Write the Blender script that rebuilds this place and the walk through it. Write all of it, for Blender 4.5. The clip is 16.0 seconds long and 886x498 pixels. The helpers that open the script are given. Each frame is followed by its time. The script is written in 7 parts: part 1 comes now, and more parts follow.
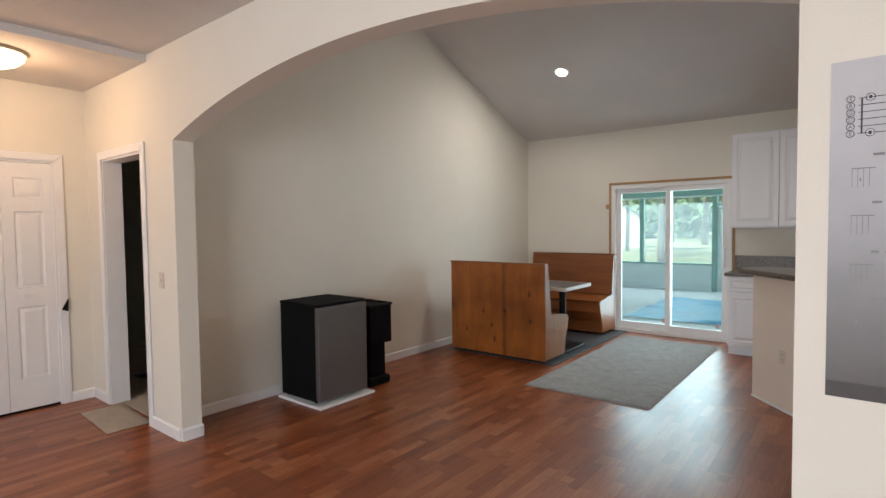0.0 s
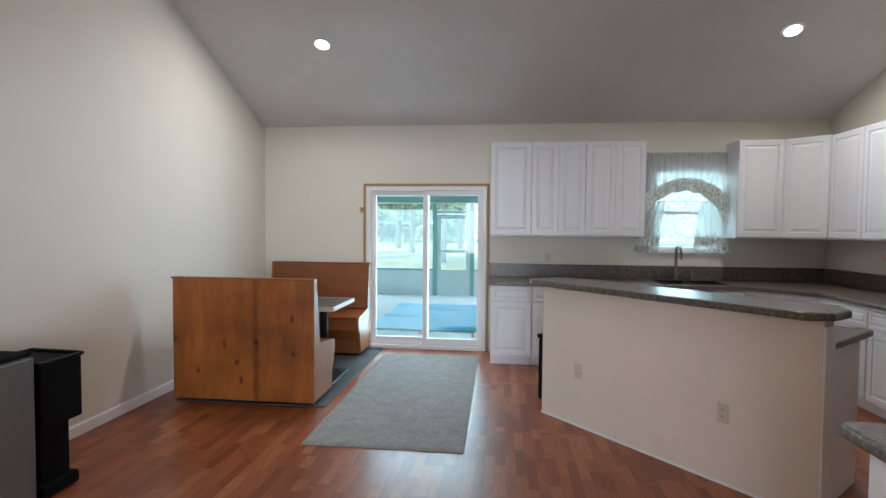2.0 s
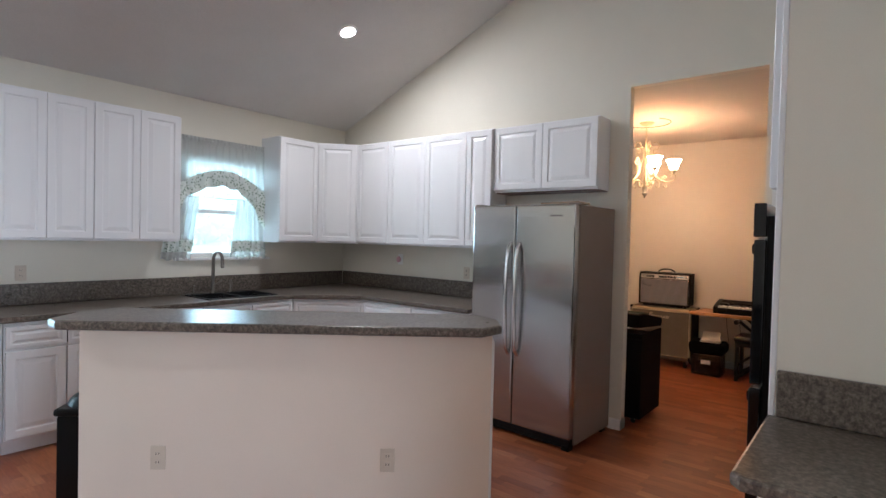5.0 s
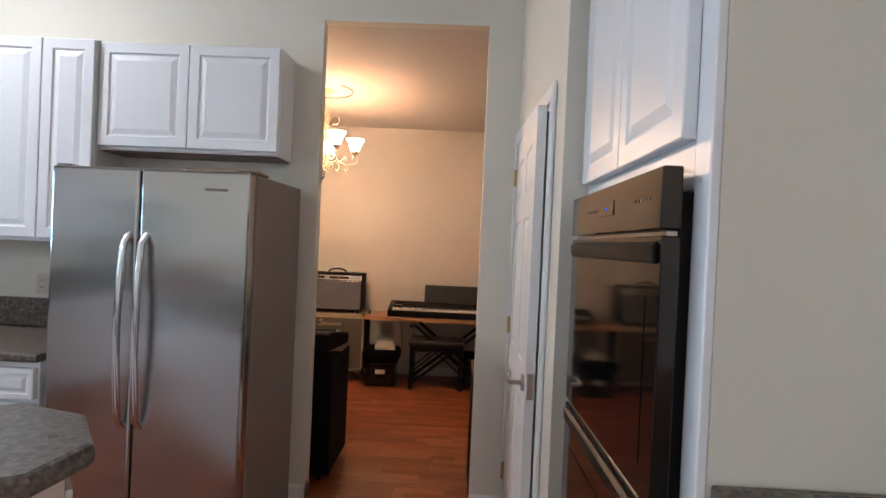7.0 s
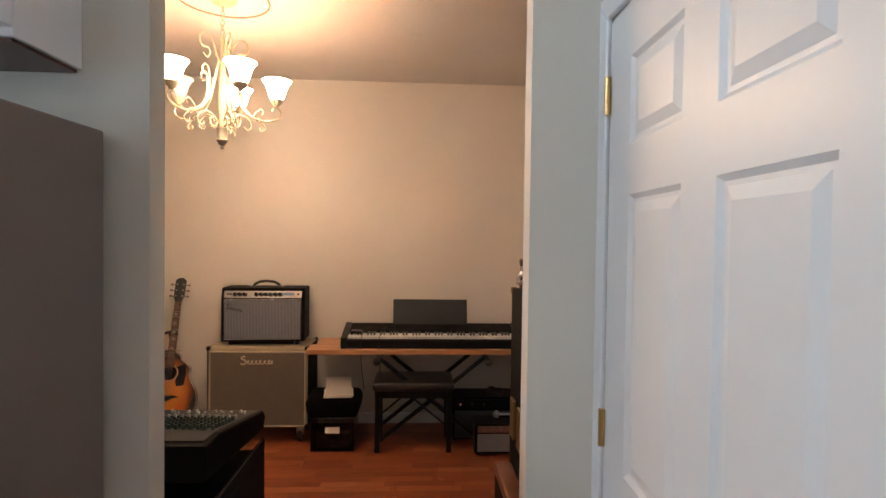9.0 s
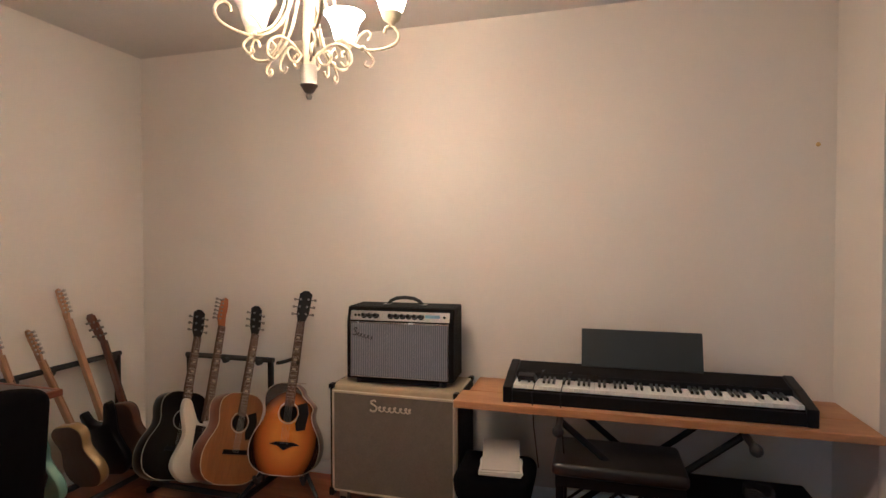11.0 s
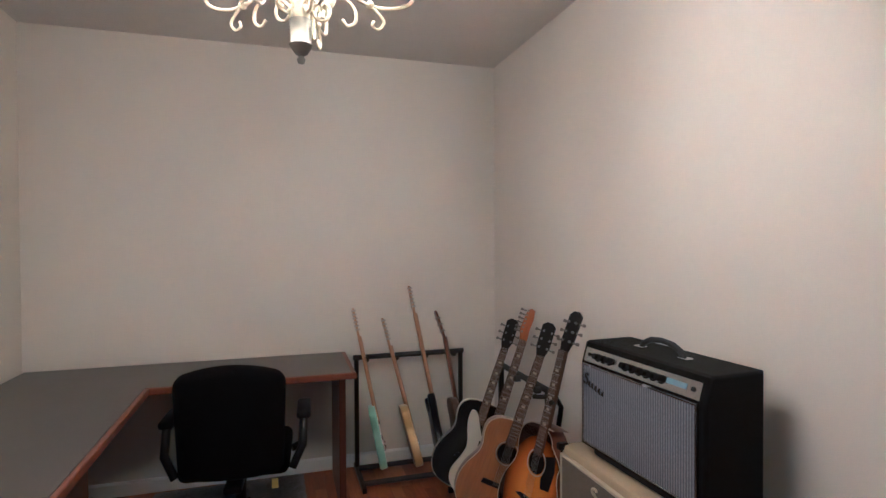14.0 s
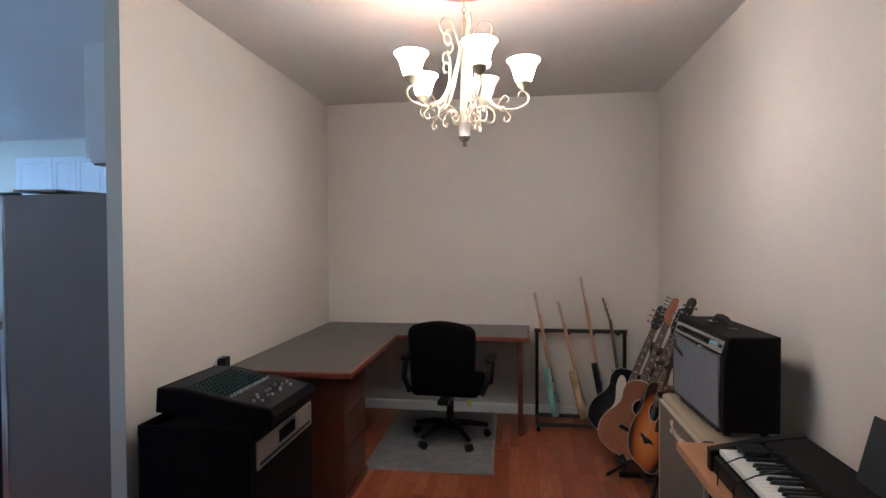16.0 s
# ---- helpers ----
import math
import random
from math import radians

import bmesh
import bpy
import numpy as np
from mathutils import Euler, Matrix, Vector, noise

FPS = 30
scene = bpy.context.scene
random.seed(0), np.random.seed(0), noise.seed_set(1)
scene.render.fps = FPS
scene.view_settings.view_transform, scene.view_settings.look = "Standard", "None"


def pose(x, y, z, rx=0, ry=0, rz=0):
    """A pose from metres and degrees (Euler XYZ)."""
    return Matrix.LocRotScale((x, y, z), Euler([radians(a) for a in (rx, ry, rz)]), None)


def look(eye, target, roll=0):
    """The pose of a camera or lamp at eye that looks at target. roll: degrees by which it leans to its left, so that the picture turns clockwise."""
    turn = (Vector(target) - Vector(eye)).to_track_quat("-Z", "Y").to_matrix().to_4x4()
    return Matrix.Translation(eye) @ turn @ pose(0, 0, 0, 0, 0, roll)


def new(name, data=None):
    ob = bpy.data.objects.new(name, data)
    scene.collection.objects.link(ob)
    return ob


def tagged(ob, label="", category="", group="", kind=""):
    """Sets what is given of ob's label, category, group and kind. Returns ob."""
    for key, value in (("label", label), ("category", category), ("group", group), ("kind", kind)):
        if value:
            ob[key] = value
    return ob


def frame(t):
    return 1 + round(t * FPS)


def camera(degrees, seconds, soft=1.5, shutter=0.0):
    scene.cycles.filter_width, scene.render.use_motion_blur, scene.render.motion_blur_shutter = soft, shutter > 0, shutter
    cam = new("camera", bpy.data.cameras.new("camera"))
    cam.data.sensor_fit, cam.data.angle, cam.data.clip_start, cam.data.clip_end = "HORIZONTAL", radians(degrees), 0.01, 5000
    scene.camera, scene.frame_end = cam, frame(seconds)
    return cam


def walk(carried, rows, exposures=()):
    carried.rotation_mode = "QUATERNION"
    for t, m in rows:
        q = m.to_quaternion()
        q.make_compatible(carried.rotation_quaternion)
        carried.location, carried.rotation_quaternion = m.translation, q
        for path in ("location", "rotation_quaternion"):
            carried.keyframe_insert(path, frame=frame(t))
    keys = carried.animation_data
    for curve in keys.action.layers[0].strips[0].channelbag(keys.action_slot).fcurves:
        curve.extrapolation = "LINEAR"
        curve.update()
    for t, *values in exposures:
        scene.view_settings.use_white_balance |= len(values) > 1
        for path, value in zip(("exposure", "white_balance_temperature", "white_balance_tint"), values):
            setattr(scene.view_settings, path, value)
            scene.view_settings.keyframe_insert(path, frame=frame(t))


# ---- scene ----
cam = camera(80.2, 16.0)
PATH = [
    (0, (0.51, 0.312, 1.458), (-0.74, 1.871, 1.372), -0.7),
    (0.5, (0.247, 0.536, 1.464), (-0.818, 2.227, 1.381), -0.4),
    (1, (-0.002, 0.782, 1.475), (-0.811, 2.609, 1.389), -0.3),
    (1.5, (-0.264, 0.95, 1.46), (-0.79, 2.878, 1.382), 0.1),
    (2, (-0.554, 1.077, 1.477), (-0.773, 3.063, 1.4), 0.5),
    (2.5, (-0.782, 1.263, 1.46), (-0.687, 3.259, 1.388), 0.7),
    (3, (-0.974, 1.447, 1.478), (-0.569, 3.405, 1.412), 1.0),
    (3.5, (-1.133, 1.679, 1.473), (-0.436, 3.553, 1.41), 1.3),
    (4, (-1.199, 1.944, 1.472), (-0.21, 3.681, 1.416), 1.5),
    (4.5, (-1.14, 2.232, 1.485), (0.145, 3.764, 1.435), 1.5),
    (5, (-1.033, 2.494, 1.491), (0.514, 3.762, 1.447), 1.4),
    (7.5, (0.537, 3.274, 1.473), (2.535, 3.184, 1.445), 1.6),
    (8, (0.952, 3.302, 1.485), (2.947, 3.173, 1.447), 0.7),
    (10.5, (2.782, 3.457, 1.519), (4.765, 3.713, 1.459), 0.3),
    (11, (3.038, 3.478, 1.5), (4.961, 4.025, 1.455), -0.1),
    (11.5, (3.307, 3.429, 1.523), (5.096, 4.322, 1.492), -0.3),
    (12, (3.583, 3.426, 1.5), (5.18, 4.629, 1.477), -0.3),
    (12.5, (3.879, 3.409, 1.526), (5.254, 4.861, 1.501), -0.4),
    (13, (4.13, 3.3, 1.524), (5.265, 4.946, 1.504), -0.4),
    (13.5, (4.351, 3.16, 1.508), (5.216, 4.964, 1.486), -0.3),
    (14, (4.566, 2.994, 1.505), (5.148, 4.907, 1.476), -0.3),
    (14.5, (4.714, 2.791, 1.5), (5.017, 4.768, 1.459), -0.3),
    (15, (4.753, 2.488, 1.508), (4.812, 4.487, 1.464), -0.4),
    (15.5, (4.781, 2.173, 1.522), (4.654, 4.169, 1.479), -0.3),
    (16, (4.862, 1.913, 1.525), (4.58, 3.893, 1.488), -0.3),
]
EXPOSURES = [(0.0, 0.86, 6700, 14), (1.5, 1.24, 6350, 12), (2.0, 1.12, 6050, 12), (3.0, 1.06, 5950, 13), (4.0, 1.2, 6100, 13), (5.2, 1.48, 5750, 13), (7.3, 1.58, 5600, 11), (8.2, 1.62, 5250, 9), (10.3, 1.7, 5750, 5), (11.0, 1.74, 4550, 2), (12.0, 1.7, 3850, -1), (14.5, 1.82, 3820, -2), (16.0, 1.56, 3850, -1)]
walk(cam, [(t, look(eye, target, roll)) for t, eye, target, roll in PATH], EXPOSURES)

# ---- light ----
world = bpy.data.worlds.new("world")
scene.world = world
world.use_nodes = True
wn = world.node_tree
sky = wn.nodes.new("ShaderNodeTexSky")
sky.sky_type = "NISHITA"
sky.sun_disc = False
sky.sun_elevation, sky.sun_rotation = radians(55), radians(200)
wn.nodes["Background"].inputs["Strength"].default_value = 0.15
wn.links.new(sky.outputs["Color"], wn.nodes["Background"].inputs["Color"])


def lamp(name, kind, m, energy, color=(1, 1, 1), size=0.1, size_y=0.0, angle=0.5, shape=""):
    data = bpy.data.lights.new(name, kind)
    data.energy, data.color = energy, color
    if kind == "SUN":
        data.angle = radians(angle)
    elif kind == "AREA":
        data.size = size
        if size_y:
            data.shape, data.size_y = "RECTANGLE", size_y
        if shape:
            data.shape = shape
    else:
        data.shadow_soft_size = size
    ob = new(name, data)
    ob.matrix_world = m
    return ob


WARM, COOL, DAY = (1.0, 0.62, 0.34), (0.86, 0.93, 1.0), (0.72, 0.88, 1.0)
lamp("sun", "SUN", look((0, 0, 10), (2.0, 4.5, 3)), 4.6, (1, 0.95, 0.88))
# daylight in the openings
lamp("door_daylight", "AREA", look((-1.47, 7.62, 1.05), (-1.47, 0, 0.6)), 26, DAY, 1.3, 1.8)
lamp("window_daylight", "AREA", look((1.5, 7.6, 1.75), (1.5, 0, 1.0)), 10, DAY, 0.8, 0.9)
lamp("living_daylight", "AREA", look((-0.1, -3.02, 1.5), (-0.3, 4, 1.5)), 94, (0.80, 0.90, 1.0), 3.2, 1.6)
# Set outside the porch screens so that they glow with haze.
lamp("porch_daylight", "AREA", look((-2.0, 13.3, 1.35), (-2.0, 8.5, 0.3)), 50, DAY, 5.5, 1.4)
# Fill lamp added inside the closed room beyond the passage, for its blue daylight.
lamp("back_room_fill", "AREA", look((8.9, 1.3, 1.6), (7.0, 1.3, 1.2)), 15, DAY, 1.0, 1.4)


# ---- materials ----
def node(nt, kind, **sets):
    n = nt.nodes.new(kind)
    for key, value in sets.items():
        n.inputs[key.replace("_", " ")].default_value = value
    return n


def ramp(nt, fac, stops):
    r = nt.nodes.new("ShaderNodeValToRGB")
    els = r.color_ramp.elements
    while len(els) < len(stops):
        els.new(0.5)
    for el, (pos, col) in zip(els, stops):
        el.position, el.color = pos, (*col, 1)
    nt.links.new(fac, r.inputs["Fac"])
    return r.outputs["Color"]


def shade(c, k):
    return tuple(min(1.0, v * k) for v in c)


def surf(name, color, rough=0.6, metal=0.0, vary=0.08, scale=6.0, grain=0.0, grain_scale=120.0, stretch=(1, 1, 1), bump=0.0,
         bump_scale=80.0, rough_vary=0.05, coat=0.0, spec=0.5, sheen=0.0):
    """A painted or plain surface with broad and fine variation and a fine relief."""
    m = bpy.data.materials.new(name)
    m.use_nodes = True
    nt = m.node_tree
    b = nt.nodes["Principled BSDF"]
    b.inputs["Metallic"].default_value = metal
    b.inputs["Coat Weight"].default_value = coat
    b.inputs["Specular IOR Level"].default_value = spec
    b.inputs["Sheen Weight"].default_value = sheen
    tc = nt.nodes.new("ShaderNodeTexCoord")
    mp = nt.nodes.new("ShaderNodeMapping")
    mp.inputs["Scale"].default_value = stretch
    nt.links.new(tc.outputs["Object"], mp.inputs["Vector"])
    info = nt.nodes.new("ShaderNodeObjectInfo")
    shift = nt.nodes.new("ShaderNodeVectorMath")
    shift.operation = "ADD"
    mul = nt.nodes.new("ShaderNodeMath")
    mul.operation, mul.inputs[1].default_value = "MULTIPLY", 37.0
    nt.links.new(info.outputs["Random"], mul.inputs[0])
    nt.links.new(mp.outputs["Vector"], shift.inputs[0])
    nt.links.new(mul.outputs[0], shift.inputs[1])
    broad = node(nt, "ShaderNodeTexNoise", Scale=scale, Detail=4.0, Roughness=0.6)
    nt.links.new(shift.outputs[0], broad.inputs["Vector"])
    col = ramp(nt, broad.outputs["Fac"], [(0.3, shade(color, 1 - vary)), (0.7, shade(color, 1 + vary))])
    if grain:
        fine = node(nt, "ShaderNodeTexNoise", Scale=grain_scale, Detail=3.0)
        nt.links.new(shift.outputs[0], fine.inputs["Vector"])
        g = ramp(nt, fine.outputs["Fac"], [(0.35, (1 - grain,) * 3), (0.65, (1, 1, 1))])
        mix = nt.nodes.new("ShaderNodeMix")
        mix.data_type, mix.blend_type = "RGBA", "MULTIPLY"
        mix.inputs["Factor"].default_value = 1.0
        nt.links.new(col, mix.inputs["A"])
        nt.links.new(g, mix.inputs["B"])
        col = mix.outputs["Result"]
    nt.links.new(col, b.inputs["Base Color"])
    rr = nt.nodes.new("ShaderNodeMapRange")
    rr.inputs["To Min"].default_value, rr.inputs["To Max"].default_value = max(0.02, rough - rough_vary), min(1, rough + rough_vary)
    nt.links.new(broad.outputs["Fac"], rr.inputs["Value"])
    nt.links.new(rr.outputs["Result"], b.inputs["Roughness"])
    if bump:
        bn = node(nt, "ShaderNodeTexNoise", Scale=bump_scale, Detail=3.0)
        nt.links.new(shift.outputs[0], bn.inputs["Vector"])
        bp = node(nt, "ShaderNodeBump", Strength=bump, Distance=0.004)
        nt.links.new(bn.outputs["Fac"], bp.inputs["Height"])
        nt.links.new(bp.outputs["Normal"], b.inputs["Normal"])
    return m


def wood(name, light, dark, rough=0.4, axis="x", scale=3.0, knots=0.0, coat=0.0, streak=None):
    """Wood with grain along one axis, broad tone changes and knots."""
    m = bpy.data.materials.new(name)
    m.use_nodes = True
    nt = m.node_tree
    b = nt.nodes["Principled BSDF"]
    b.inputs["Coat Weight"].default_value = coat
    b.inputs["Coat Roughness"].default_value = 0.2
    tc = nt.nodes.new("ShaderNodeTexCoord")
    mp = nt.nodes.new("ShaderNodeMapping")
    mp.inputs["Scale"].default_value = [0.12 if a == axis else 1.0 for a in "xyz"]
    nt.links.new(tc.outputs["Object"], mp.inputs["Vector"])
    rings = node(nt, "ShaderNodeTexNoise", Scale=scale * 8, Detail=6.0, Roughness=0.65, Distortion=0.6)
    nt.links.new(mp.outputs["Vector"], rings.inputs["Vector"])
    fine = node(nt, "ShaderNodeTexNoise", Scale=scale * 55, Detail=3.0)
    nt.links.new(mp.outputs["Vector"], fine.inputs["Vector"])
    mid = tuple((a + c) / 2 for a, c in zip(light, dark))
    col = ramp(nt, rings.outputs["Fac"], [(0.25, dark), (0.5, mid), (0.75, light)])
    g = ramp(nt, fine.outputs["Fac"], [(0.3, (0.72,) * 3), (0.6, (1, 1, 1))])
    mix = nt.nodes.new("ShaderNodeMix")
    mix.data_type, mix.blend_type = "RGBA", "MULTIPLY"
    mix.inputs["Factor"].default_value = 0.5
    nt.links.new(col, mix.inputs["A"])
    nt.links.new(g, mix.inputs["B"])
    col = mix.outputs["Result"]
    if knots:
        vo = node(nt, "ShaderNodeTexVoronoi", Scale=knots)
        vo.voronoi_dimensions = "2D"
        flat = nt.nodes.new("ShaderNodeCombineXYZ")
        apart = nt.nodes.new("ShaderNodeSeparateXYZ")
        bend = node(nt, "ShaderNodeTexNoise", Scale=9.0)
        mk = nt.nodes.new("ShaderNodeMapping")
        mk.inputs["Scale"].default_value = [0.6 if a == axis else 1.0 for a in "xyz"]
        nt.links.new(tc.outputs["Object"], mk.inputs["Vector"])
        nt.links.new(tc.outputs["Object"], bend.inputs["Vector"])
        warp = nt.nodes.new("ShaderNodeVectorMath")
        warp.operation, warp.inputs[1].default_value = "MULTIPLY_ADD", (0.05, 0.05, 0.05)
        nt.links.new(bend.outputs["Color"], warp.inputs[0])
        nt.links.new(mk.outputs["Vector"], warp.inputs[2])
        nt.links.new(warp.outputs[0], apart.inputs[0])
        nt.links.new(apart.outputs["X"], flat.inputs["X"])
        nt.links.new(apart.outputs["Z"], flat.inputs["Y"])
        nt.links.new(flat.outputs[0], vo.inputs["Vector"])
        k = ramp(nt, vo.outputs["Distance"], [(0.022, (0.10, 0.06, 0.05)), (0.05, (0.5, 0.42, 0.38)), (0.075, (0.92, 0.88, 0.85)), (0.2, (1, 1, 1))])
        mx = nt.nodes.new("ShaderNodeMix")
        mx.data_type, mx.blend_type = "RGBA", "MULTIPLY"
        mx.inputs["Factor"].default_value = 0.85
        nt.links.new(col, mx.inputs["A"])
        nt.links.new(k, mx.inputs["B"])
        col = mx.outputs["Result"]
    if streak is not None:
        # one dark weathered streak along the grain
        sx = nt.nodes.new("ShaderNodeSeparateXYZ")
        nt.links.new(tc.outputs["Object"], sx.inputs[0])
        wob = node(nt, "ShaderNodeTexNoise", Scale=7.0, Detail=4.0)
        nt.links.new(tc.outputs["Object"], wob.inputs["Vector"])
        off = nt.nodes.new("ShaderNodeMath")
        off.operation, off.inputs[1].default_value = "MULTIPLY_ADD", 0.07
        nt.links.new(wob.outputs["Fac"], off.inputs[0])
        nt.links.new(sx.outputs["X"], off.inputs[2])
        sk = ramp(nt, off.outputs[0], [(streak - 0.03, (1, 1, 1)), (streak - 0.008, (0.6, 0.56, 0.52)), (streak + 0.008, (0.6, 0.56, 0.52)), (streak + 0.04, (1, 1, 1))])
        ms = nt.nodes.new("ShaderNodeMix")
        ms.data_type, ms.blend_type = "RGBA", "MULTIPLY"
        blot = node(nt, "ShaderNodeTexNoise", Scale=2.6, Detail=3.0)
        nt.links.new(tc.outputs["Object"], blot.inputs["Vector"])
        tone = ramp(nt, blot.outputs["Fac"], [(0.35, (0.72, 0.68, 0.66)), (0.6, (1.12, 1.1, 1.05))])
        mt = nt.nodes.new("ShaderNodeMix")
        mt.data_type, mt.blend_type = "RGBA", "MULTIPLY"
        for mixer, base, layer in ((ms, col, sk), (mt, None, tone)):
            mixer.inputs["Factor"].default_value = 1.0
            nt.links.new(base or ms.outputs["Result"], mixer.inputs["A"])
            nt.links.new(layer, mixer.inputs["B"])
        col = mt.outputs["Result"]
    nt.links.new(col, b.inputs["Base Color"])
    b.inputs["Roughness"].default_value = rough
    bp = node(nt, "ShaderNodeBump", Strength=0.08, Distance=0.002)
    nt.links.new(fine.outputs["Fac"], bp.inputs["Height"])
    nt.links.new(bp.outputs["Normal"], b.inputs["Normal"])
    return m


def laminate():
    """Three-strip laminate boards: strips along y with random lengths and tones."""
    m = bpy.data.materials.new("laminate")
    m.use_nodes = True
    nt = m.node_tree
    b = nt.nodes["Principled BSDF"]
    tc = nt.nodes.new("ShaderNodeTexCoord")
    sep = nt.nodes.new("ShaderNodeSeparateXYZ")
    nt.links.new(tc.outputs["Object"], sep.inputs[0])
    info = nt.nodes.new("ShaderNodeObjectInfo")

    def math_(op, a, c=None):
        n = nt.nodes.new("ShaderNodeMath")
        n.operation = op
        for i, v in enumerate((a, c)):
            if isinstance(v, (int, float)):
                n.inputs[i].default_value = v
            elif v is not None:
                nt.links.new(v, n.inputs[i])
        return n.outputs[0]

    strip = math_("FLOOR", math_("MULTIPLY", sep.outputs["X"], 1 / 0.0635))
    wn1 = nt.nodes.new("ShaderNodeTexWhiteNoise")
    wn1.noise_dimensions = "2D"
    c1 = nt.nodes.new("ShaderNodeCombineXYZ")
    nt.links.new(strip, c1.inputs[0])
    nt.links.new(info.outputs["Random"], c1.inputs[1])
    nt.links.new(c1.outputs[0], wn1.inputs["Vector"])
    seg = math_("FLOOR", math_("ADD", math_("MULTIPLY", sep.outputs["Y"], 2.6), math_("MULTIPLY", wn1.outputs["Value"], 5.0)))
    wn2 = nt.nodes.new("ShaderNodeTexWhiteNoise")
    wn2.noise_dimensions = "3D"
    c2 = nt.nodes.new("ShaderNodeCombineXYZ")
    nt.links.new(strip, c2.inputs[0])
    nt.links.new(info.outputs["Random"], c2.inputs[1])
    nt.links.new(seg, c2.inputs[2])
    nt.links.new(c2.outputs[0], wn2.inputs["Vector"])
    tone = ramp(nt, wn2.outputs["Value"], [(0.0, (0.20, 0.050, 0.018)), (0.45, (0.275, 0.076, 0.026)), (0.8, (0.33, 0.104, 0.038)), (1.0, (0.39, 0.145, 0.060))])
    mp = nt.nodes.new("ShaderNodeMapping")
    mp.inputs["Scale"].default_value = (1, 0.1, 1)
    add = nt.nodes.new("ShaderNodeVectorMath")
    nt.links.new(tc.outputs["Object"], add.inputs[0])
    nt.links.new(wn2.outputs["Color"], add.inputs[1])
    nt.links.new(add.outputs[0], mp.inputs["Vector"])
    grain = node(nt, "ShaderNodeTexNoise", Scale=70.0, Detail=5.0, Roughness=0.65, Distortion=0.4)
    nt.links.new(mp.outputs["Vector"], grain.inputs["Vector"])
    g = ramp(nt, grain.outputs["Fac"], [(0.3, (0.70, 0.66, 0.62)), (0.65, (1.08, 1.08, 1.08))])
    mix = nt.nodes.new("ShaderNodeMix")
    mix.data_type, mix.blend_type = "RGBA", "MULTIPLY"
    mix.inputs["Factor"].default_value = 1.0
    nt.links.new(tone, mix.inputs["A"])
    nt.links.new(g, mix.inputs["B"])
    nt.links.new(mix.outputs["Result"], b.inputs["Base Color"])
    b.inputs["Roughness"].default_value = 0.3
    wear = node(nt, "ShaderNodeTexNoise", Scale=2.2, Detail=5.0)
    geo = nt.nodes.new("ShaderNodeNewGeometry")
    nt.links.new(geo.outputs["Position"], wear.inputs["Vector"])
    rr = nt.nodes.new("ShaderNodeMapRange")
    rr.inputs["To Min"].default_value, rr.inputs["To Max"].default_value = 0.24, 0.42
    nt.links.new(wear.outputs["Fac"], rr.inputs["Value"])
    nt.links.new(rr.outputs["Result"], b.inputs["Roughness"])
    bp = node(nt, "ShaderNodeBump", Strength=0.05, Distance=0.002)
    nt.links.new(grain.outputs["Fac"], bp.inputs["Height"])
    nt.links.new(bp.outputs["Normal"], b.inputs["Normal"])
    return m


def granite(name="granite_laminate"):
    m = surf(name, (0.13, 0.105, 0.085), 0.3, vary=0.25, scale=9.0, rough_vary=0.06)
    nt = m.node_tree
    b = nt.nodes["Principled BSDF"]
    tc = nt.nodes.new("ShaderNodeTexCoord")
    a = node(nt, "ShaderNodeTexNoise", Scale=55.0, Detail=6.0, Roughness=0.75)
    nt.links.new(tc.outputs["Object"], a.inputs["Vector"])
    col = ramp(nt, a.outputs["Fac"], [(0.36, (0.05, 0.042, 0.035)), (0.47, (0.105, 0.085, 0.068)), (0.56, (0.165, 0.138, 0.112)), (0.68, (0.26, 0.22, 0.185))])
    nt.links.new(col, b.inputs["Base Color"])
    return m


def glass(name, tint=(0.93, 0.99, 0.97), rough=0.0):
    m = bpy.data.materials.new(name)
    m.use_nodes = True
    nt = m.node_tree
    b = nt.nodes["Principled BSDF"]
    tr = nt.nodes.new("ShaderNodeBsdfTransparent")
    tr.inputs["Color"].default_value = (*tint, 1)
    gl = node(nt, "ShaderNodeBsdfGlossy", Roughness=rough)
    fr = node(nt, "ShaderNodeFresnel", IOR=1.45)
    mix = nt.nodes.new("ShaderNodeMixShader")
    nt.links.new(fr.outputs[0], mix.inputs[0])
    nt.links.new(tr.outputs[0], mix.inputs[1])
    nt.links.new(gl.outputs[0], mix.inputs[2])
    nt.links.new(mix.outputs[0], nt.nodes["Material Output"].inputs["Surface"])
    nt.nodes.remove(b)
    return m


def glow(name, color, strength):
    m = bpy.data.materials.new(name)
    m.use_nodes = True
    b = m.node_tree.nodes["Principled BSDF"]
    b.inputs["Base Color"].default_value = (*color, 1)
    b.inputs["Emission Color"].default_value = (*color, 1)
    b.inputs["Emission Strength"].default_value = strength
    return m


# Wall paint with the floor's warm bounce light put into its colour, for the island.
ISLAND_WARMED = surf("island_warmed", (0.77, 0.665, 0.565), 0.7, vary=0.03, scale=1.6, bump=0.12, bump_scale=190, grain=0.03, grain_scale=300)
WALL = surf("wall_paint", (0.74, 0.70, 0.605), 0.7, vary=0.025, scale=1.6, bump=0.12, bump_scale=190, grain=0.03, grain_scale=300)
WALL_M = surf("music_wall_paint", (0.70, 0.65, 0.585), 0.7, vary=0.025, scale=1.6, bump=0.12, bump_scale=190, grain=0.03, grain_scale=300)
CEIL = surf("ceiling_texture", (0.66, 0.63, 0.60), 0.9, vary=0.03, scale=2.0, bump=0.5, bump_scale=140, grain=0.08, grain_scale=150)
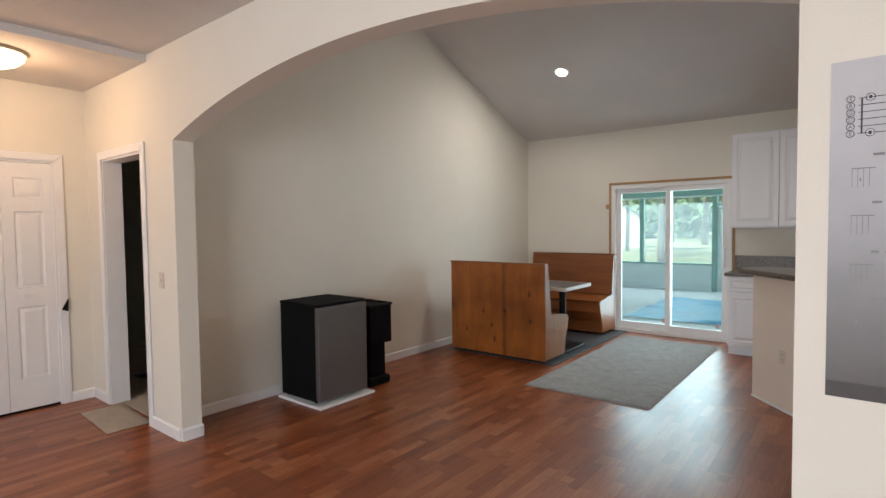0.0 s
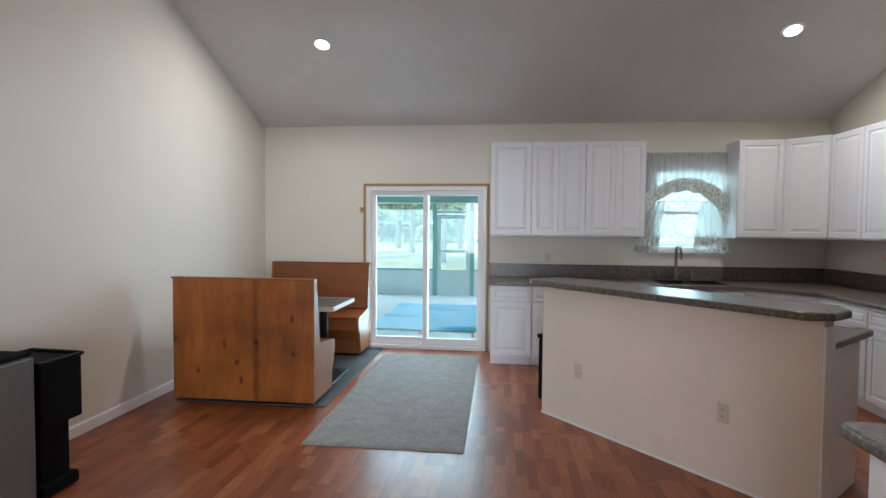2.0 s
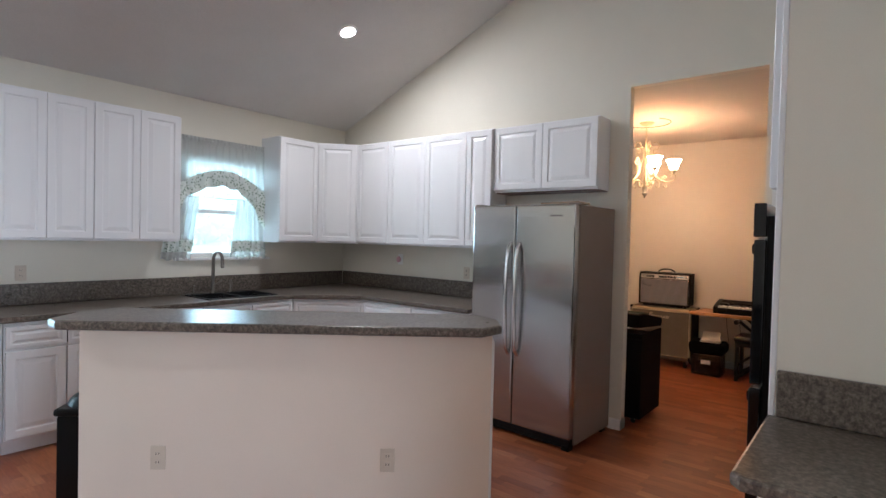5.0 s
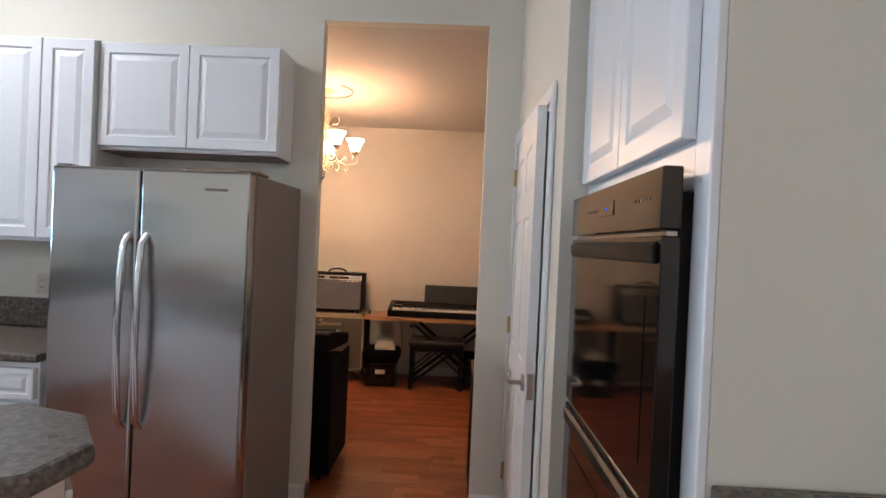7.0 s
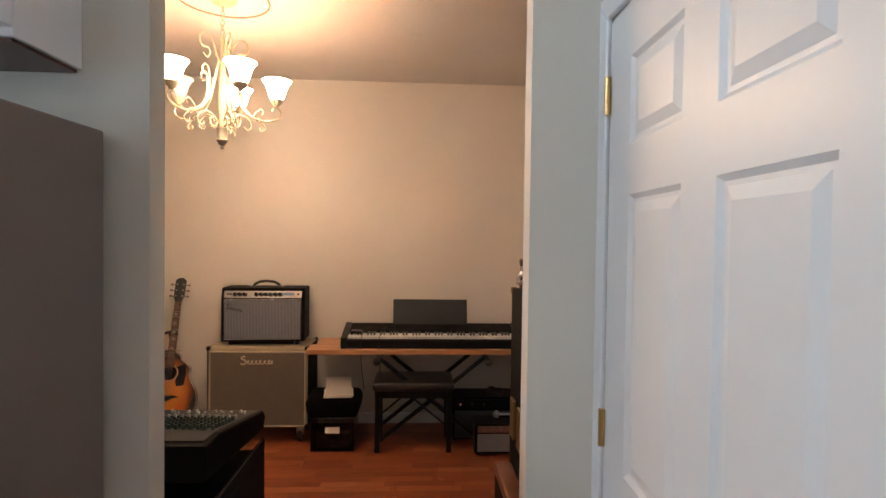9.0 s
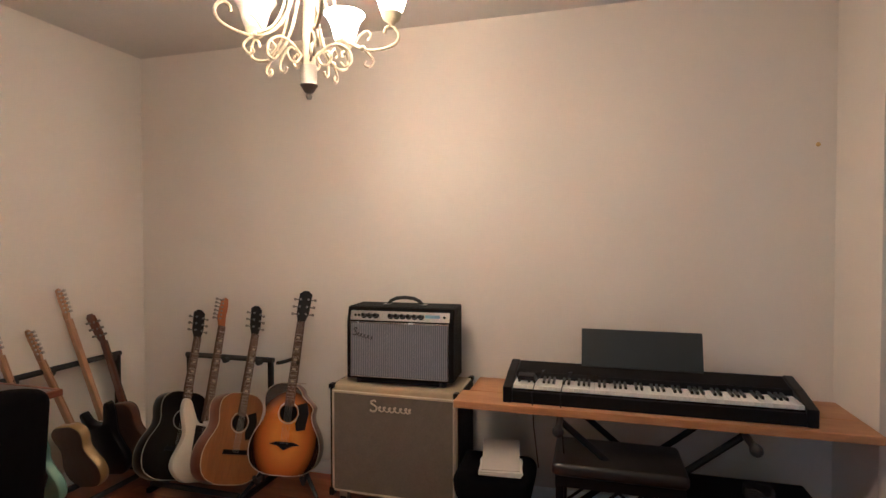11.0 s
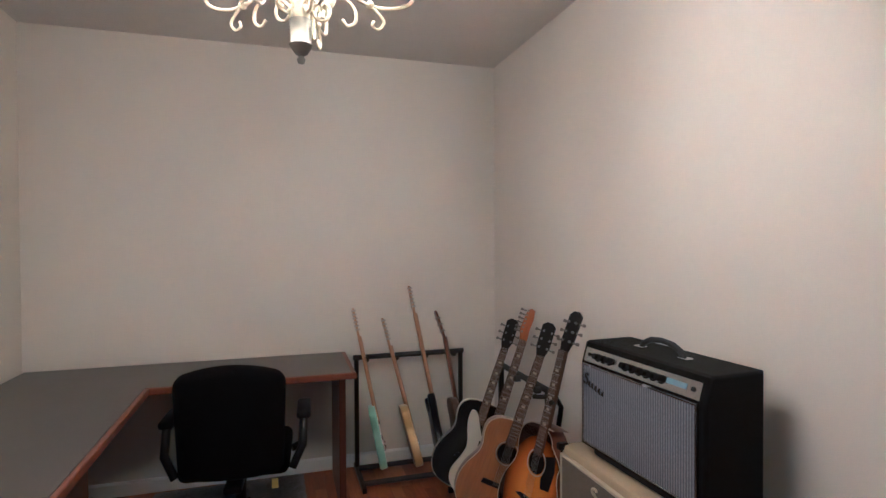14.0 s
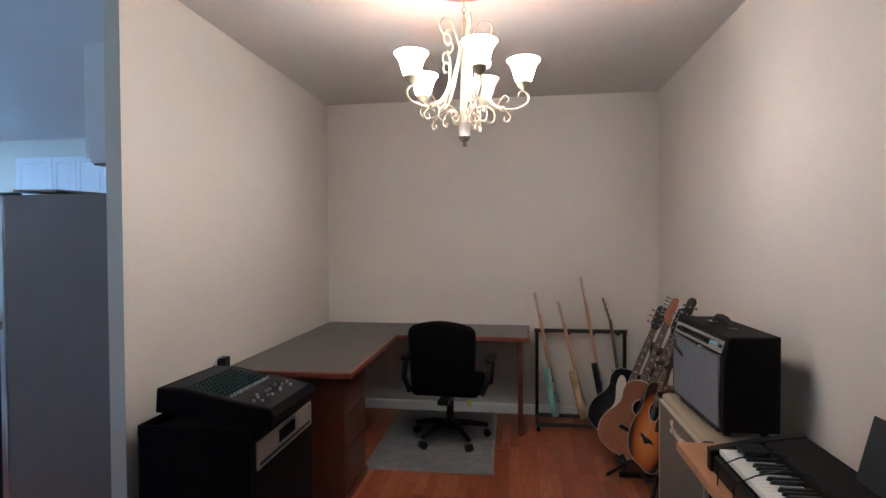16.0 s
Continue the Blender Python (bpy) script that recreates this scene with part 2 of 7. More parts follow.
TRIM = surf("white_trim", (0.80, 0.79, 0.77), 0.4, vary=0.02, bump=0.03, bump_scale=60)
CABINET = surf("white_cabinet", (0.80, 0.80, 0.81), 0.35, vary=0.02, scale=4, bump=0.02, bump_scale=90, stretch=(1, 1, 0.15))
ALMOND = surf("almond_plastic", (0.62, 0.53, 0.43), 0.4, vary=0.02)
LAMINATE = laminate()
GRANITE = granite()
STEEL = surf("brushed_steel", (0.51, 0.50, 0.485), 0.16, 1.0, vary=0.025, scale=120, stretch=(1, 0.03, 1), bump=0.012, bump_scale=300, rough_vary=0.03)
sb = STEEL.node_tree.nodes["Principled BSDF"]
sb.inputs["Anisotropic"].default_value = 0.85
tang = STEEL.node_tree.nodes.new("ShaderNodeTangent")
tang.direction_type, tang.axis = "RADIAL", "Z"
STEEL.node_tree.links.new(tang.outputs["Tangent"], sb.inputs["Tangent"])
STEEL_SIDE = surf("grey_fridge_side", (0.22, 0.185, 0.165), 0.42, 0.15, vary=0.05, bump=0.2, bump_scale=400)
CHROME = surf("chrome", (0.75, 0.75, 0.76), 0.12, 1.0, vary=0.02)
NICKEL = surf("satin_nickel", (0.45, 0.42, 0.38), 0.3, 1.0, vary=0.03)
BRASS = surf("brass", (0.55, 0.38, 0.15), 0.35, 1.0, vary=0.06)
BLACK = surf("black_plastic", (0.005, 0.005, 0.0055), 0.4, vary=0.1, bump=0.05, bump_scale=300, spec=0.2)
BLACK_MATT = surf("black_matt", (0.004, 0.004, 0.0045), 0.75, vary=0.15, bump=0.1, bump_scale=300, spec=0.12)
BLACK_GLASS = surf("black_glass", (0.004, 0.004, 0.004), 0.06, vary=0.05, spec=0.4)
FAUCET = surf("dark_nickel", (0.24, 0.22, 0.20), 0.3, 1.0, vary=0.05)
RUBBER = surf("dark_rubber", (0.02, 0.02, 0.02), 0.75, vary=0.1)
TOLEX = surf("black_tolex", (0.005, 0.005, 0.005), 0.6, vary=0.15, bump=0.6, bump_scale=350, spec=0.12)
LEATHER = surf("dark_vinyl", (0.016, 0.014, 0.013), 0.38, vary=0.15, bump=0.2, bump_scale=160)
FABRIC_BLACK = surf("black_fabric", (0.0045, 0.0045, 0.005), 0.95, vary=0.15, bump=0.5, bump_scale=380, spec=0.05)
PINE = wood("stained_pine", (0.40, 0.128, 0.020), (0.24, 0.068, 0.011), 0.42, "z", 0.8, knots=3.4, coat=0.15, streak=0.76)
PINE_X = wood("stained_pine_across", (0.31, 0.095, 0.020), (0.19, 0.052, 0.011), 0.42, "x", 1.6, coat=0.15)
PINE_RAW = wood("pale_pine", (0.40, 0.18, 0.065), (0.28, 0.11, 0.038), 0.5, "z", 2.0)
PLANK = wood("pine_plank", (0.52, 0.28, 0.12), (0.36, 0.16, 0.06), 0.5, "y", 2.0)
CASING_RAW = wood("raw_casing", (0.50, 0.30, 0.14), (0.36, 0.19, 0.08), 0.6, "z", 2.0)
CHERRY = wood("cherry_edge", (0.22, 0.065, 0.027), (0.135, 0.036, 0.016), 0.35, "y", 2.0, coat=0.3)
CHERRY_DARK = wood("dark_cherry", (0.11, 0.032, 0.016), (0.06, 0.018, 0.01), 0.4, "z", 2.0, coat=0.2)
DESK_TOP = surf("grey_desk_laminate", (0.088, 0.081, 0.075), 0.38, vary=0.05, scale=5, grain=0.15, grain_scale=500)
RUG = surf("grey_rug", (0.275, 0.26, 0.235), 0.98, vary=0.2, scale=9, grain=0.4, grain_scale=75, bump=1.0, bump_scale=110, sheen=0.3)
SHAG = surf("grey_shag", (0.20, 0.195, 0.19), 0.98, vary=0.2, scale=10, grain=0.35, grain_scale=70, bump=1.0, bump_scale=90, sheen=0.3)
CARPET = surf("bedroom_carpet", (0.50, 0.44, 0.36), 0.98, vary=0.08, grain=0.2, bump=0.8)
MAT_GREY = surf("dark_grey_mat", (0.045, 0.047, 0.05), 0.6, vary=0.15, scale=10, bump=0.4, bump_scale=200)
CONCRETE = surf("painted_concrete", (0.70, 0.66, 0.64), 0.7, vary=0.1, scale=3)
TARP = surf("blue_tarp", (0.10, 0.36, 0.54), 0.4, vary=0.12, scale=3, bump=0.3, bump_scale=12)
GREEN_PAINT = surf("sage_paint", (0.24, 0.40, 0.36), 0.6, vary=0.06)
SIDING = surf("pale_siding", (0.62, 0.66, 0.65), 0.6, vary=0.05)
GLASS = glass("window_glass", (0.90, 1.0, 0.985))
CREAM_METAL = surf("cream_metal", (0.45, 0.385, 0.265), 0.45, 0.15, vary=0.1, scale=25)


def screen_cloth():
    """Fine screening: mostly clear, its pale threads' scatter adding the white haze of outdoors."""
    m = bpy.data.materials.new("haze_screen")
    m.use_nodes = True
    nt = m.node_tree
    b = nt.nodes["Principled BSDF"]
    b.inputs["Base Color"].default_value = (0.5, 0.52, 0.52, 1)
    tl = nt.nodes.new("ShaderNodeBsdfTranslucent")
    tl.inputs["Color"].default_value = (0.72, 0.76, 0.76, 1)
    tr = nt.nodes.new("ShaderNodeBsdfTransparent")
    m1, m2 = nt.nodes.new("ShaderNodeMixShader"), nt.nodes.new("ShaderNodeMixShader")
    m1.inputs[0].default_value, m2.inputs[0].default_value = 0.7, 0.15
    nt.links.new(b.outputs[0], m1.inputs[1])
    nt.links.new(tl.outputs[0], m1.inputs[2])
    nt.links.new(tr.outputs[0], m2.inputs[1])
    nt.links.new(m1.outputs[0], m2.inputs[2])
    nt.links.new(m2.outputs[0], nt.nodes["Material Output"].inputs["Surface"])
    return m


SCREEN = screen_cloth()
FROST = glow("lit_frosted_glass", (1.0, 0.62, 0.33), 40.0)
FROST_OFF = surf("frosted_glass", (0.42, 0.38, 0.34), 0.4, vary=0.03)
FROST_IN = glow("frosted_glass_inside", (1.0, 0.62, 0.33), 12.0)
LENS_LIT = glow("lit_downlight_lens", (1.0, 0.97, 0.92), 14.0)
DOME_LIT = glow("lit_dome_glass", (1.0, 0.72, 0.42), 4.0)


# ---- mesh tools ----
def part(name, bm, material, parent=None, label=""):
    """Links a bmesh as one mesh object, under a thing or a part."""
    me = bpy.data.meshes.new(name)
    bmesh.ops.recalc_face_normals(bm, faces=bm.faces)
    bm.to_mesh(me)
    bm.free()
    me.materials.append(material)
    ob = new(name, me)
    if parent is not None:
        ob.parent = parent
    if label:
        ob["label"] = label
    return ob


def thing(name, m, label, category, group="", kind=""):
    ob = new(name)
    ob.empty_display_size = 0.1
    ob.matrix_world = m
    return tagged(ob, label, category, group, kind)


def at(x, y, z=0.0, rz=0.0):
    return pose(x, y, z, 0, 0, rz)


def soften(bm, geom, width, segments=2):
    bmesh.ops.bevel(bm, geom=geom, offset=width, segments=segments, affect="EDGES", profile=0.5, clamp_overlap=True)


def box(x0, y0, z0, x1, y1, z1, bevel=0.0, bm=None, segments=2):
    bm = bm or bmesh.new()
    m = Matrix.Translation(((x0 + x1) / 2, (y0 + y1) / 2, (z0 + z1) / 2)) @ Matrix.Diagonal((abs(x1 - x0), abs(y1 - y0), abs(z1 - z0), 1))
    made = bmesh.ops.create_cube(bm, size=1, matrix=m)["verts"]
    if bevel:
        soften(bm, list({e for v in made for e in v.link_edges}), bevel, segments)
    return bm


def prism(points, lo, hi, axis="z", bevel=0.0, bm=None, segments=2):
    """A polygon in the other two axes, drawn out along one axis from lo to hi."""
    bm = bm or bmesh.new()

    def put(a, b, c):
        return {"z": (a, b, c), "y": (a, c, b), "x": (c, a, b)}[axis]

    low = [bm.verts.new(put(a, b, lo)) for a, b in points]
    top = [bm.verts.new(put(a, b, hi)) for a, b in points]
    n = len(points)
    caps = [bm.faces.new(low), bm.faces.new(top)]
    sides = [bm.faces.new((low[i], low[(i + 1) % n], top[(i + 1) % n], top[i])) for i in range(n)]
    bmesh.ops.recalc_face_normals(bm, faces=caps + sides)
    if bevel:
        edges = list({e for f in caps for e in f.edges})
        soften(bm, edges, bevel, segments)
    return bm


def rod(a, b, r, r2=None, bm=None, sides=12):
    bm = bm or bmesh.new()
    a, b = Vector(a), Vector(b)
    d = b - a
    m = Matrix.Translation((a + b) / 2) @ d.to_track_quat("Z", "Y").to_matrix().to_4x4()
    bmesh.ops.create_cone(bm, cap_ends=True, segments=sides, radius1=r, radius2=r if r2 is None else r2, depth=d.length, matrix=m)
    return bm


def ball(c, r, bm=None, scale=(1, 1, 1), u=12, v=8):
    bm = bm or bmesh.new()
    bmesh.ops.create_uvsphere(bm, u_segments=u, v_segments=v, radius=r, matrix=Matrix.Translation(c) @ Matrix.Diagonal((*scale, 1)))
    return bm


def tube(path, r, bm=None, sides=8, closed=False, taper=None):
    """A round bar along a list of places."""
    bm = bm or bmesh.new()
    pts = [Vector(p) for p in path]
    n = len(pts)
    rings, up = [], None
    for i, p in enumerate(pts):
        if closed:
            d = pts[(i + 1) % n] - pts[i - 1]
        else:
            d = pts[min(i + 1, n - 1)] - pts[max(i - 1, 0)]
        d.normalize()
        if up is None:
            up = Vector((0, 0, 1)) if abs(d.z) < 0.9 else Vector((1, 0, 0))
        up = (up - d * up.dot(d)).normalized()
        side = d.cross(up)
        k = r if taper is None else r * (1 + (taper - 1) * i / (n - 1))
        rings.append([bm.verts.new(p + (math.cos(2 * math.pi * j / sides) * up + math.sin(2 * math.pi * j / sides) * side) * k) for j in range(sides)])
    for i in range(n if closed else n - 1):
        a, b = rings[i], rings[(i + 1) % n]
        for j in range(sides):
            bm.faces.new((a[j], a[(j + 1) % sides], b[(j + 1) % sides], b[j]))
    if not closed:
        bm.faces.new(rings[0])
        bm.faces.new(rings[-1])
    return bm


def lathe(profile, bm=None, sides=24, at_=(0, 0, 0)):
    """Radius and height pairs turned about z."""
    bm = bm or bmesh.new()
    c = Vector(at_)
    rings = [[bm.verts.new(c + Vector((r * math.cos(2 * math.pi * j / sides), r * math.sin(2 * math.pi * j / sides), z))) for j in range(sides)] for r, z in profile]
    for a, b in zip(rings, rings[1:]):
        for j in range(sides):
            bm.faces.new((a[j], a[(j + 1) % sides], b[(j + 1) % sides], b[j]))
    if profile[0][0] > 1e-4:
        bm.faces.new(rings[0])
    if profile[-1][0] > 1e-4:
        bm.faces.new(rings[-1])
    bmesh.ops.remove_doubles(bm, verts=bm.verts, dist=1e-5)
    return bm


def smooth(ob, angle=40):
    me = ob.data
    me.polygons.foreach_set("use_smooth", [True] * len(me.polygons))
    me.set_sharp_from_angle(angle=radians(angle))
    return ob


def structure(name, bm, material, label, category="wall"):
    return tagged(part(name, bm, material), label, category, kind="structure")


def grid_wall(u_cuts, z_cuts, holes, lo, hi, axis):
    """A wall slab across axis, from lo to hi, with openings (u0, z0, u1, z1) cut clean through it."""
    bm = bmesh.new()
    us = sorted({*u_cuts, *(h[0] for h in holes), *(h[2] for h in holes)})
    zs = sorted({*z_cuts, *(h[1] for h in holes), *(h[3] for h in holes)})
    for u0, u1 in zip(us, us[1:]):
        for z0, z1 in zip(zs, zs[1:]):
            if any(h[0] <= u0 and u1 <= h[2] and h[1] <= z0 and z1 <= h[3] for h in holes):
                continue
            box(*((u0, lo, z0, u1, hi, z1) if axis == "y" else (lo, u0, z0, hi, u1, z1)), bm=bm)
    bmesh.ops.remove_doubles(bm, verts=bm.verts, dist=1e-5)
    seen = {}
    for f in bm.faces:
        seen.setdefault(tuple(round(v, 4) for v in f.calc_center_median()), []).append(f)
    bmesh.ops.delete(bm, geom=[f for fs in seen.values() if len(fs) > 1 for f in fs], context="FACES")
    return bm


# ---- structure ----
XW, XE, XM0, XM1 = -3.50, 3.07, 3.14, 6.03     # kitchen west and east faces, music room west and east faces
YN, YA0, YA1 = 7.40, 1.96, 2.10                # kitchen north face, arch wall south and north faces
YM1, YM0 = 6.53, 2.34                          # music room north and south faces
EAVE, PITCH, FLAT, MCEIL = 2.72, 0.405, 2.70, 2.75


def slope(y):
    return EAVE + PITCH * (YN - y)


def arc(x0, x1, spring, rise, n=28):
    """Points of a flat arch from x1 back to x0."""
    c, h = (x0 + x1) / 2, (x1 - x0) / 2
    r = (h * h + rise * rise) / (2 * rise)
    t = math.asin(h / r)
    return [(c + r * math.sin(t - 2 * t * i / n), spring + rise - r + r * math.cos(t - 2 * t * i / n)) for i in range(n + 1)]


structure("ground", box(-60, 10.2, -0.25, 60, 90, -0.2), surf("grass", (0.42, 0.45, 0.26), 0.9, vary=0.2, scale=3, grain=0.4, grain_scale=40, bump=1.0), "sunlit mown lawn reaching the woods", "lawn")
structure("subfloor", box(-4.95, -3.3, -0.06, 9.3, 7.52, -0.012), RUBBER, "dark subfloor under the boards", "floor")
structure("wall_north", grid_wall([XW - 0.12, XE + 0.1], [0, EAVE + 0.1], [(-2.20, 0.0, -0.73, 1.985), (1.18, 1.25, 1.98, 2.18)], YN, YN + 0.15, "y"), WALL, "pale cream painted north wall of the kitchen")
structure("wall_west", prism([(YA1, 0), (YN + 0.15, 0), (YN + 0.15, slope(YN + 0.15)), (YA1, slope(YA1))], XW - 0.12, XW, "x"), WALL, "tall white gable wall with a sloping top")
structure("wall_east", prism([(YM0 - 0.10, 0), (3.075, 0), (3.075, 2.70), (4.0, 2.70), (4.0, 0), (YN + 0.15, 0), (YN + 0.15, slope(YN + 0.15)), (YM0 - 0.10, slope(YM0 - 0.10))], XE, XM0, "x"), WALL, "white gable wall with a tall cased opening to the music room")
structure("wall_arch", prism([(-4.75, 0), (-4.395, 0), (-4.395, 2.035), (-3.625, 2.035), (-3.625, 0), (-3.13, 0)] + arc(-3.13, 0.37, 2.06, 0.28)[::-1] + [(0.37, 0), (XE, 0), (XE, slope(YA1)), (-4.75, slope(YA1))], YA0, YA1, "y"), WALL, "cream wall with a wide flat arch to the kitchen")
structure("ceiling", prism([(YA0, slope(YA0)), (YN + 0.15, slope(YN + 0.15)), (YN + 0.15, slope(YN + 0.15) + 0.1), (YA0, slope(YA0) + 0.1)], XW - 0.12, XM0, "x"), CEIL, "grey textured sloping kitchen ceiling", "ceiling")
# living room and hall
structure("ceiling_living", box(-3.49, -3.2, FLAT, XE, YA0, FLAT + 0.1), CEIL, "flat grey textured living room ceiling", "ceiling")
# Added 5 cm step keeps the dome light off the living room ceiling.
structure("ceiling_hall", box(-4.9, -3.2, FLAT - 0.05, -3.49, YA0, FLAT + 0.1), CEIL, "flat hall ceiling lit warm by a dome lamp", "ceiling")
structure("wall_hall", grid_wall([-3.2, YA1], [0, FLAT], [(1.02, 0.0, 1.72, 2.03)], -4.87, -4.75, "x"), WALL, "warm cream hall wall with a closet door")
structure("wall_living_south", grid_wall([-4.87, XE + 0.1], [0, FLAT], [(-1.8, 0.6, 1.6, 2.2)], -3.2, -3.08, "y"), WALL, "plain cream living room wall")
structure("wall_living_east", box(XE, -3.2, 0, XM0, YA0 + 0.001, FLAT), WALL, "plain cream wall beside the living room")
# bedroom behind the hall door
structure("wall_bedroom", grid_wall([-6.6, -3.62], [0, 2.5], [], 4.6, 4.7, "y"), surf("bedroom_paint", (0.30, 0.33, 0.28), 0.8), "dim green bedroom wall")
structure("wall_bedroom_west", box(-6.7, YA1, 0, -6.6, 4.7, 2.5), surf("bedroom_paint_b", (0.30, 0.33, 0.28), 0.8), "dim green bedroom wall")
# Out of view, added to keep the sun from leaking into the bedroom.
structure("wall_bedroom_south", box(-6.7, 2.0, 0, -4.871, YA1 - 0.001, 2.6), WALL, "unseen bedroom wall closing out the sun")
structure("ceiling_bedroom", box(-6.7, YA1, 2.5, -3.62, 4.7, 2.6), CEIL, "plain bedroom ceiling", "ceiling")
structure("carpet", box(-6.6, 2.03, -0.012, -3.62, 4.6, 0.004), CARPET, "beige bedroom carpet", "carpet")
# music room and passage
structure("wall_music_north", box(XM0, YM1, 0, XM1 + 0.1, YM1 + 0.12, MCEIL + 0.1), WALL_M, "plain warm grey north wall of the music room")
structure("wall_music_east", box(XM1, YM0 - 0.10, 0, XM1 + 0.12, YM1, MCEIL + 0.1), WALL_M, "plain warm grey east wall behind the amplifiers")
structure("wall_music_lining", prism([(YM0, 0), (3.075, 0), (3.075, 2.70), (4.0, 2.70), (4.0, 0), (YM1, 0), (YM1, MCEIL), (YM0, MCEIL)], XM0, XM0 + 0.006, "x"), WALL_M, "plain warm grey west wall of the music room")
structure("wall_music_arch", prism([(XM0, 0), (3.50, 0)] + arc(3.50, 5.594, 2.08, 0.42)[::-1] + [(5.594, 0), (XM1, 0), (XM1, MCEIL + 0.1), (XM0, MCEIL + 0.1)], YM0 - 0.10, YM0, "y"), WALL_M, "warm grey wall with a wide arch to the passage")
structure("ceiling_music", box(XM0, -0.0, MCEIL, 9.2, YM1, MCEIL + 0.1), CEIL, "flat textured music room ceiling", "ceiling")
structure("wall_passage_end", grid_wall([-0.1, 2.35], [0, MCEIL], [(0.81, 0, 1.67, 2.08)], 7.75, 7.85, "x"), WALL_M, "passage end wall with an open doorway")
structure("wall_passage_south", grid_wall([XM0, 7.75], [0, MCEIL], [(5.95, 0, 6.73, 2.05)], 0.43, 0.53, "y"), WALL_M, "passage wall with a cased doorway")
structure("wall_passage_north", box(XM1 + 0.12, YM0 - 0.10, 0, 9.2, YM0, MCEIL), WALL_M, "plain passage wall")
structure("wall_passage_west", box(XM0, 0.53, 0, XM0 + 0.1, YM0 - 0.10, MCEIL), WALL_M, "plain passage wall")
# The room's bluish daylight is put into the colour of these two walls.
structure("wall_back_room", box(9.1, 0.0, 0, 9.2, YM0 - 0.10, MCEIL), surf("blue_lit_wall", (0.55, 0.72, 0.78), 0.8), "wall of the room beyond, coloured for its blue daylight")
structure("wall_back_room_side", box(7.85, 0.0, 0, 9.1, 0.1, MCEIL), surf("blue_lit_wall_b", (0.55, 0.72, 0.78), 0.8), "wall of the room beyond, coloured for its blue daylight")
structure("wall_dim_room", box(5.4, -0.1, 0, 7.85, 0.0, MCEIL), WALL_M, "plain wall of the dim side room")
# tower and pantry block
PANTRY = pose(1.967, 2.85, 0, 0, 0, 2)          # corner of the pantry wall, which runs a little askew
structure("wall_pantry", grid_wall([0.0, 1.10], [0, 4.3], [(0.197, 0, 1.06, 2.04)], -0.10, 0.0, "y"), WALL, "white pantry wall with a panelled door").matrix_world = PANTRY
structure("wall_pantry_side", box(1.962, YA1, 0, 2.04, 2.749, 4.3), WALL, "white side of the pantry")
structure("wall_tower", box(1.08, YA1, 0, 1.12, 2.74, 4.3), WALL, "cream side wall beside the oven tower")


def trim_run(name, a, b, height=0.085, depth=0.014, label="white painted baseboard along the wall"):
    """A baseboard from a to b, its face to the left of that way."""
    a, b = Vector((*a, 0)), Vector((*b, 0))
    d = b - a
    bm = prism([(0, 0), (depth, 0), (depth, height - 0.012), (depth * 0.4, height), (0, height)], 0, d.length, "y")
    ob = part(name, bm, TRIM)
    ob.matrix_world = Matrix.Translation(a) @ Matrix.Rotation(math.atan2(d.y, d.x) - math.pi / 2, 4, "Z")
    return tagged(ob, label, "baseboard", kind="structure")


# ---- kitchen ----
def loft(rings):
    """Rectangles (x0, z0, x1, z1, y) joined in turn into one shell and capped at both ends."""
    bm = bmesh.new()
    loops = [[bm.verts.new(p) for p in ((x0, y, z0), (x1, y, z0), (x1, y, z1), (x0, y, z1))] for x0, z0, x1, z1, y in rings]
    for p, q in zip(loops, loops[1:]):
        for i in range(4):
            bm.faces.new((p[i], p[(i + 1) % 4], q[(i + 1) % 4], q[i]))
    bm.faces.new(loops[0])
    bm.faces.new(loops[-1])
    return bm


def panel_front(w, h, t=0.02, rail=0.055):
    """A cabinet door or drawer front in the xz plane, facing -y: a frame round a bevelled raised field, in one shell."""
    rail = min(rail, w * 0.3, h * 0.3)
    s = min(0.028, w * 0.1, h * 0.12)
    steps = [(0, t), (0, -0.004), (0.003, -0.007), (rail - 0.004, -0.007), (rail, 0.0), (rail + 0.008, 0.0015), (rail + 0.008 + s, -0.0065)]
    return loft([(k, k, w - k, h - k, y) for k, y in steps])


def wall_cabinet(m, w, h, d, doors, label, group="white wall cabinets"):
    """m: its lower back corner on the wall; x along the wall, -y into the room."""
    c = thing("wall_cabinet", m, label, "cabinet", group)
    part("body", box(0, -d, 0, w, 0, h, 0.002, segments=1), CABINET, c)
    x = 0.002
    dw = (w - 0.004 - 0.003 * (doors - 1)) / doors
    for _ in range(doors):
        door = part("door", panel_front(dw, h - 0.03), CABINET, c)
        door.location = (x, -d - 0.021, 0.018)
        x += dw + 0.003
    return c


